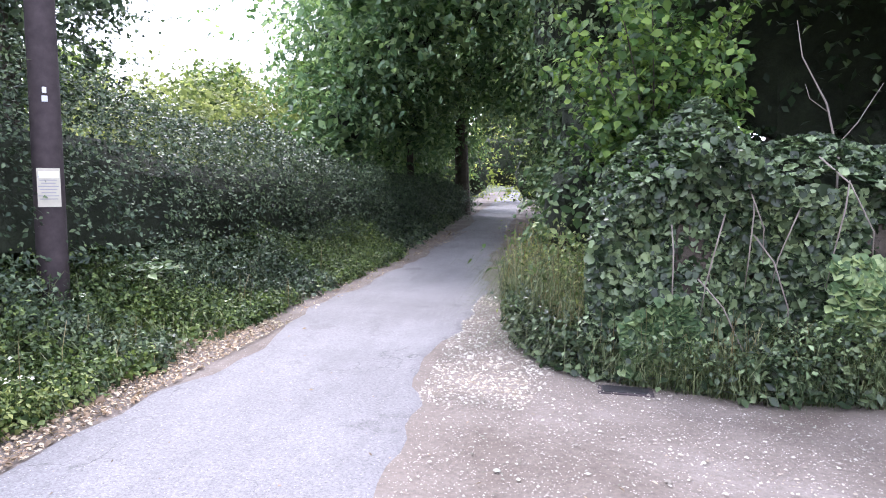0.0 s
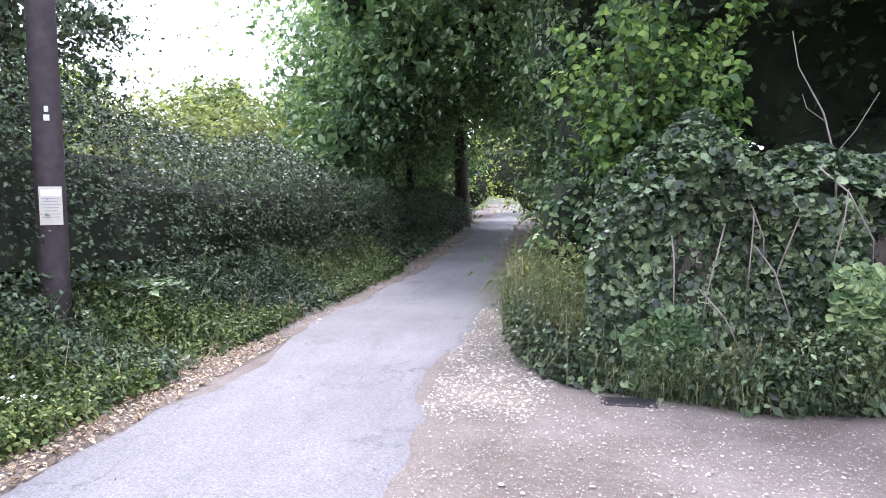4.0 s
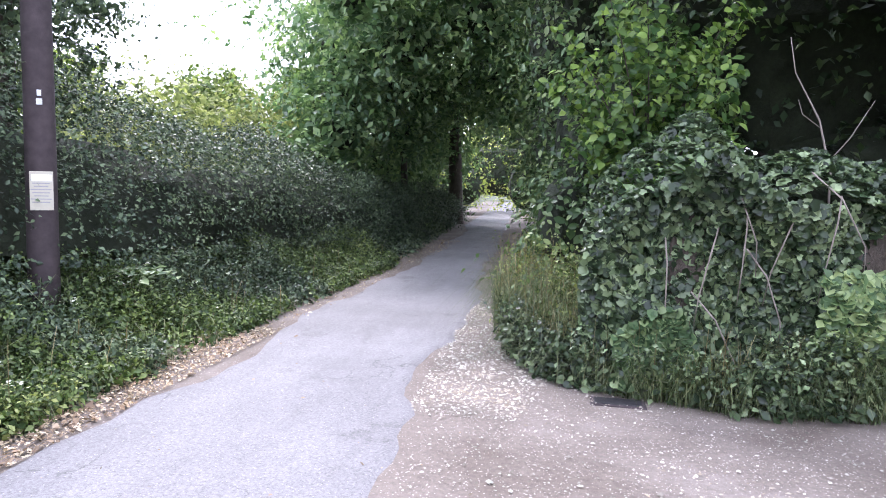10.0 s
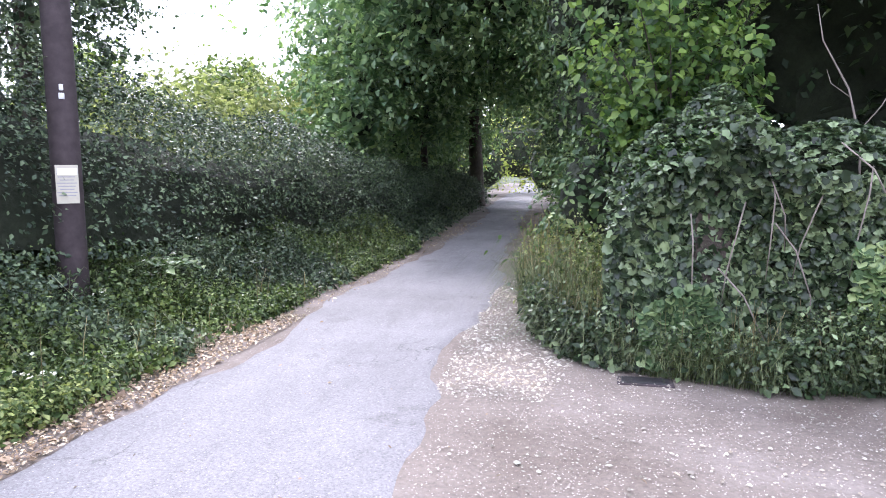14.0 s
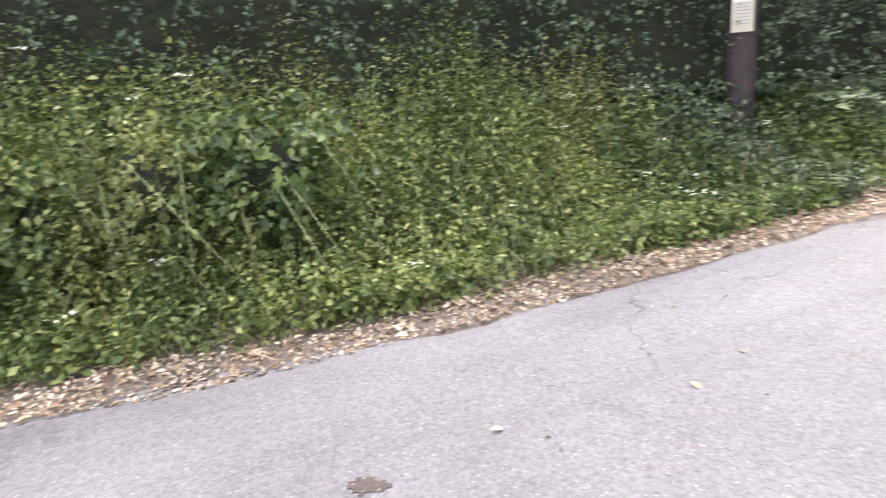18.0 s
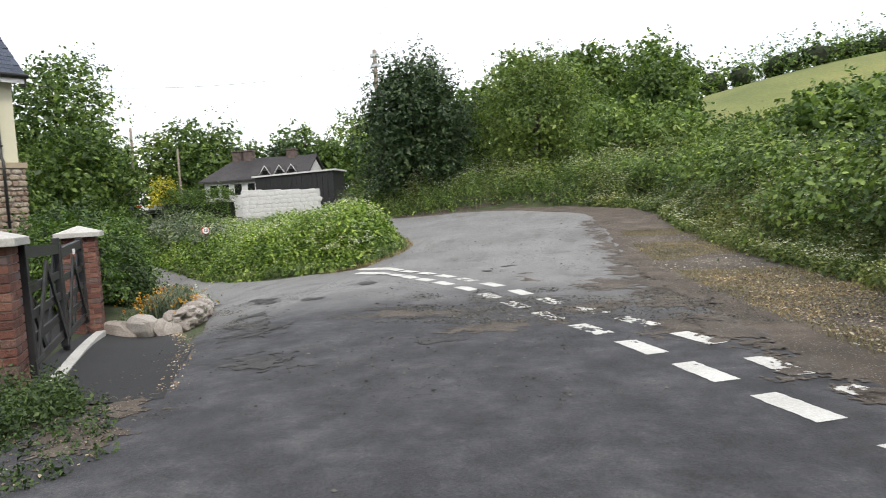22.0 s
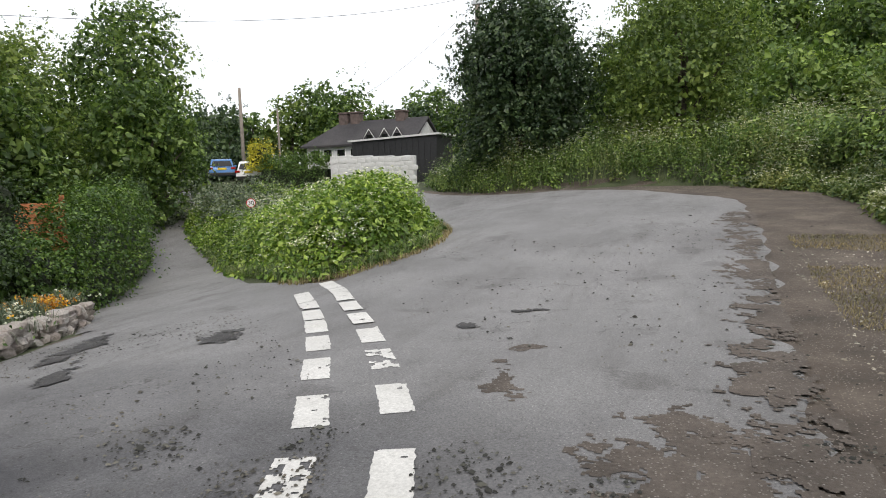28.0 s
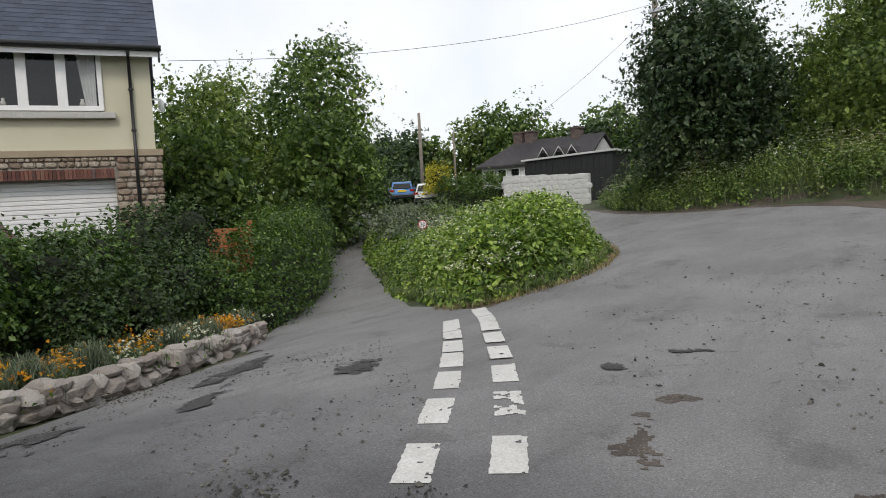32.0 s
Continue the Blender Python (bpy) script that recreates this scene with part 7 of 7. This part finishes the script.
shed = holder("shed", pose(15.4, -39.7, float(ground_z(13, -38)), 0, 0, 180), "black timber shed with a white-edged low roof", "shed")


def wedge(x0, x1, y0, y1, z0, za, zb, rise):
    """A block whose top climbs from za at x0 to zb at x1; rise is its thickness, or None down to z0."""
    bm = bmesh.new()
    lo = [(x0, y0, z0 if rise is None else za), (x1, y0, z0 if rise is None else zb), (x1, y1, z0 if rise is None else zb), (x0, y1, z0 if rise is None else za)]
    hi = [(x, y, (za if x == x0 else zb) + (rise or 0)) for x, y, _ in lo]
    a, b = [bm.verts.new(p) for p in lo], [bm.verts.new(p) for p in hi]
    bm.faces.new(a[::-1]), bm.faces.new(b)
    for k in range(4):
        bm.faces.new((a[k], a[(k + 1) % 4], b[(k + 1) % 4], b[k]))
    bmesh.ops.recalc_face_normals(bm, faces=bm.faces)
    return bm


part("wall", wedge(0, 4.85, -2.2, 0, -0.5, 2.26, 2.4, None), M_GATE, shed, "black boarded wall")
for k in range(15):
    x = 0.02 + k * 0.32
    part("board", wedge(x, x + 0.30, -2.23, -2.205, -0.3, 2.24 + 0.029 * x, 2.24 + 0.029 * (x + 0.30), None), M_GATE, shed)
part("roof", wedge(-0.15, 5.0, -2.35, 0.2, 0, 2.26, 2.41, 0.09), M_WHITEWALL, shed, "white edged sheet roof")
ww = holder("garden_wall", pose(15.1, -35.0, float(ground_z(14, -35)), 0, 0, 180), "whitewashed rubble garden wall", "wall")
for k in range(4):
    part("wall_length", boxed((k * 1.12, -0.3, -0.4), (k * 1.12 + 1.116, 0.0, 1.56 - 0.05 * k), 0.03), M_WHITEWALL, ww)
white_stones = [rock_mesh("stone", M_WHITEWALL, (1, 1, 1), 760 + k, 0.3) for k in range(5)]
for course in range(6):
    u = 0.0
    while u < 4.3:
        ln = rw.uniform(0.28, 0.55)
        ob = new("stone", white_stones[int(rw.integers(5))])
        ob.parent = ww
        ob.matrix_local = Matrix.Translation((u + ln / 2, -0.287, 0.16 + course * 0.225)) @ Matrix.Rotation(rw.normal(0, 0.06), 4, "Y") @ Matrix.Diagonal((ln * 1.12, rw.uniform(0.05, 0.08), 0.26, 1))
        u += ln
hedge("clipped_hedge", [(21.6, -38.2, 0.5, 2.0), (17.2, -38.2, 0.5, 1.85)], M_GARDENHEDGE, 8000, 0.10, "square-clipped dark garden hedge", 28, rough=0.05)
bush("golden_bush", 22.0, -38.6, float(ground_z(22, -38.6)) + 0.95, 0.68, 0.68, 0.85, M_YELLOWBUSH, 4500, 0.10, "golden-yellow clipped round bush", 311)


def far_pole(x, y, h, mat, label, r0=0.12, arms=0):
    z = float(ground_z(x, y))
    top = holder("telegraph_pole", pose(x, y, z), label, "pole")
    bm = bmesh.new()
    tube(bm, [(0, 0, -0.5), (0, 0, h * 0.5), (0, 0, h)], [r0 * 1.15, r0, r0 * 0.8], 10)
    part("shaft", bm, mat, top)
    for k in range(arms):
        part("bracket", boxed((-0.22, -0.12, h - 0.35 - k * 0.5), (0.22, 0.12, h - 0.2 - k * 0.5), 0.02), M_STEEL, top)
    return top


far_pole(26.4, -42.8, 5.9, M_GREYPOLE, "weathered pole among distant trees")
far_pole(21.15, -39.3, 4.5, M_GREYPOLE, "pale slim pole by the cottage garden", 0.065)
far_pole(6.3, -31.6, 7.6, M_GREYPOLE, "grey telegraph pole behind the dark tree", 0.12, 2)


def wire(points, label):
    bm = bmesh.new()
    a, b = Vector(points[0]), Vector(points[1])
    pts = [a.lerp(b, u) - Vector((0, 0, points[2] * 4 * u * (1 - u))) for u in np.linspace(0, 1, 14)]
    tube(bm, pts, [0.007] * 14, 4)
    tagged(part("overhead_wire", bm, M_BLACK), label, "wire")


wire(((6.3, -31.6, 8.45), (12.2, -15.2, 5.1), 0.5), "telephone wire from the pole to the house")
wire(((6.3, -31.6, 8.2), (19.0, -42.0, 5.6), 0.4), "telephone wire from the pole to the cottage")
wire(((6.3, -31.6, 8.45), (-4.45, 7.78, 9.0), 0.8), "telephone wire along the road")

# ---------------------------------------------------------------- trees round the junction
tree("tree", (4.35, -30.6, 0.8), 7.3, 3.3, M_DARKTREE, 34000, 0.125, 201, "dark dense sycamore beside the bend", 0.25, 0.18, 44)
tree("tree", (-1.2, -30.2, 0.9), 6.9, 3.1, M_TREE2, 26000, 0.10, 202, "lighter willow-like tree beside the dark one", 0.2, 0.1, 36)
tree("tree", (-0.6, -48, 2.0), 10.0, 3.4, M_TREE2, 9000, 0.2, 203, "tall thin-crowned tree behind the hedge", 0.2, 0.2, 30)
tree("tree", (-9.6, -47, 2.4), 8.6, 3.8, M_TREE, 12000, 0.2, 205, "broad green tree behind the hedge", 0.2, 0.15, 30)
tree("tree", (-3.2, -44, 2.0), 8.4, 3.2, M_TREE, 12000, 0.18, 206, "full green tree behind the hedge", 0.2, 0.15, 30)
tree("tree", (-5.3, -49, 2.4), 9.6, 3.8, M_TREE, 12000, 0.2, 204, "thin-crowned tree behind the hedge", 0.2, 0.2, 28)
for k, (x, y, r, h, mat) in enumerate([(-5.3, -34.3, 2.8, 4.7, M_CLIPPED), (-4.8, -39, 3.0, 5.6, M_TREE), (-9.0, -38.5, 3.2, 5.2, M_CLIPPED), (-12.5, -34, 2.6, 3.0, M_TREE), (-11.5, -28, 2.4, 2.7, M_TREE2), (-11.2, -22, 2.4, 2.9, M_TREE), (-11.2, -15, 2.6, 3.5, M_CLIPPED), (-15, -40, 3.0, 3.8, M_TREE2), (-11.5, -9, 2.8, 4.4, M_TREE), (-20, -46, 3.2, 3.6, M_TREE), (-9, -46, 3.2, 6.2, M_TREE), (-10.6, -5, 2.6, 4.6, M_DARKTREE), (-9.4, -11.5, 2.2, 3.3, M_TREE), (-9.2, -18, 1.9, 2.3, M_CLIPPED), (-9.3, -24.5, 1.9, 2.0, M_TREE2), (-7.5, -33.5, 2.3, 3.0, M_TREE2), (-3, -34, 2.0, 2.4, M_CLIPPED), (-13.5, -45, 3.0, 4.6, M_TREE)]):
    tree("tree", (x, y, float(ground_z(x, y)) - 0.4), h, r, mat, 6500, 0.17, 220 + k, "bushy field-edge tree on the bank", 0.12, 0.05, 24, "bush")
for k, (x, y, h, r, mat, n) in enumerate([(20.8, -28.0, 9.3, 3.3, M_TREE, 20000), (17.6, -25.2, 5.6, 2.6, M_TREE, 13000), (21.5, -22.5, 7.0, 3.2, M_TREE2, 15000), (24.5, -17.5, 6.6, 3.2, M_TREE, 12000), (17.5, -19.5, 4.6, 2.4, M_TREE, 11000), (26, -27, 8.4, 3.6, M_TREE2, 12000), (31, -23, 8, 3.6, M_TREE, 8000)]):
    tree("tree", (x, y, float(ground_z(x, y)) - 0.3), h, r, mat, n * 9 // 10, 0.14, 240 + k, "full green tree beyond the garden hedge", 0.2, 0.08, 34)
for k, (x, y, h, r, mat) in enumerate([(52.5, -64, 9.5, 4.2, M_TREE), (48, -64, 8.4, 3.4, M_DARKTREE), (45, -63, 7.6, 3.2, M_TREE), (41.5, -64, 7.8, 3.2, M_TREE), (37.5, -65, 9.3, 3.4, M_TREE2), (34.8, -66, 10.4, 3.6, M_TREE), (31.5, -65, 8.6, 3.2, M_TREE), (28.0, -66, 6.9, 3.2, M_TREE), (24, -66, 6.8, 3.2, M_DARKTREE), (19.5, -66, 6.6, 3.2, M_TREE), (15, -63, 6.4, 3.2, M_TREE), (31.5, -48, 3.6, 2.4, M_DARKTREE), (34.5, -45, 4.6, 2.6, M_TREE), (30.2, -44, 2.6, 1.8, M_DARKTREE), (32, -66, 9.5, 5.0, M_TREE), (24, -70, 9.0, 4.2, M_TREE), (44, -62, 8.5, 5, M_DARKTREE), (39, -52, 6.8, 4, M_DARKTREE), (50, -52, 8, 5, M_TREE), (14, -72, 7.5, 4.5, M_TREE), (36, -42, 6, 3.5, M_TREE), (46, -40, 7, 4.5, M_DARKTREE), (8, -66, 7.5, 4, M_TREE), (20, -80, 10, 6, M_TREE2), (3, -80, 9, 5, M_TREE)]):
    tree("tree", (x, y, float(ground_z(x, y)) - 0.3), h, r, mat, 4600, 0.28, 270 + k, "distant green tree behind the cottage", 0.25, 0.08, 26)
for k, (x, y, h, r, mat) in enumerate([(-1.1, -58, 11.0, 4.0, M_TREE2), (-6.6, -59.6, 11.6, 4.2, M_TREE2), (-11.2, -59, 11.4, 4.4, M_TREE), (-4, -52, 8.0, 3.4, M_TREE2), (3.5, -58, 9.6, 3.8, M_TREE)]):
    tree("tree", (x, y, float(ground_z(x, y)) - 0.3), h, r, mat, 5000, 0.32, 330 + k, "tall hillside tree behind the hedge bank", 0.22, 0.12, 28)
# the wood along the hill's crest
rc = np.random.default_rng(8)
crest = []
for k in range(38):
    x, y = rc.uniform(-95, -4), rc.uniform(-150, -104)
    crest.append((x, y, float(ground_z(x, y)) + 2.0, rc.uniform(3.5, 6), rc.uniform(3.5, 6), rc.uniform(3.0, 5.5)))
for k in range(44):
    x, y = -8 - k * 1.5 + rc.normal(0, 0.8), -99 + rc.normal(0, 2.5)
    crest.append((x, y, float(ground_z(x, y)) + 1.5, rc.uniform(2.6, 4.6), rc.uniform(2.4, 3.6), rc.uniform(1.8, 4.6)))
tagged(foliage_mass("far_wood", crest, M_TREE, 52000, 0.4, "dark line of trees along the hill's crest", 290, "wood", core=0.4), kind="stuff")
# brambles and elder crowding the bank above the verge
rb = np.random.default_rng(55)
for k in range(17):
    y = -4.5 - k * 1.25 + rb.normal(0, 0.3)
    x = float(edge_x(WEST, y)) - rb.uniform(1.5, 2.6)
    mat, lab = ((M_CLIPPED, "bright green bramble mound on the bank"), (M_WEED, "pale elder bush on the bank"), (M_HEDGE, "dark hawthorn bush on the bank"))[k % 3]
    bush("bush", x, y, float(ground_z(x, y)) - 0.2, rb.uniform(0.8, 1.3), rb.uniform(0.9, 1.4), rb.uniform(0.6, 1.15), mat, 4200, 0.072, lab, 600 + k, core=0.6)
# taller clumps of weeds standing out of the verge
for k in range(11):
    y = -1.6 + k * 0.52 + rb.normal(0, 0.15)
    x = float(edge_x(WEST, y)) - rb.uniform(0.35, 1.25)
    mat, lab, sz = ((M_HAZEL2, "pale yellow-green goosegrass clump", 0.042), (M_WEED, "light green cow parsley clump", 0.05), (M_WILDHEDGE, "dark nettle clump", 0.06))[(k * 5) % 3]
    bush("weed_clump", x, y, float(ground_z(x, y)) + 0.28, rb.uniform(0.28, 0.5), rb.uniform(0.28, 0.5), rb.uniform(0.35, 0.6), mat, 2400, sz, lab + " on the verge", 700 + k, "weeds", core=0.45)
# field on the hill
fx, fy = np.meshgrid(np.linspace(-120, -8, 60), np.linspace(-140, -34, 60), indexing="ij")
tagged(part("field", grid_mesh("field", fx, fy, ground_z(fx, fy) + 0.05, M_FIELD)), "sunlit pale green pasture on the hillside", "field", kind="structure")
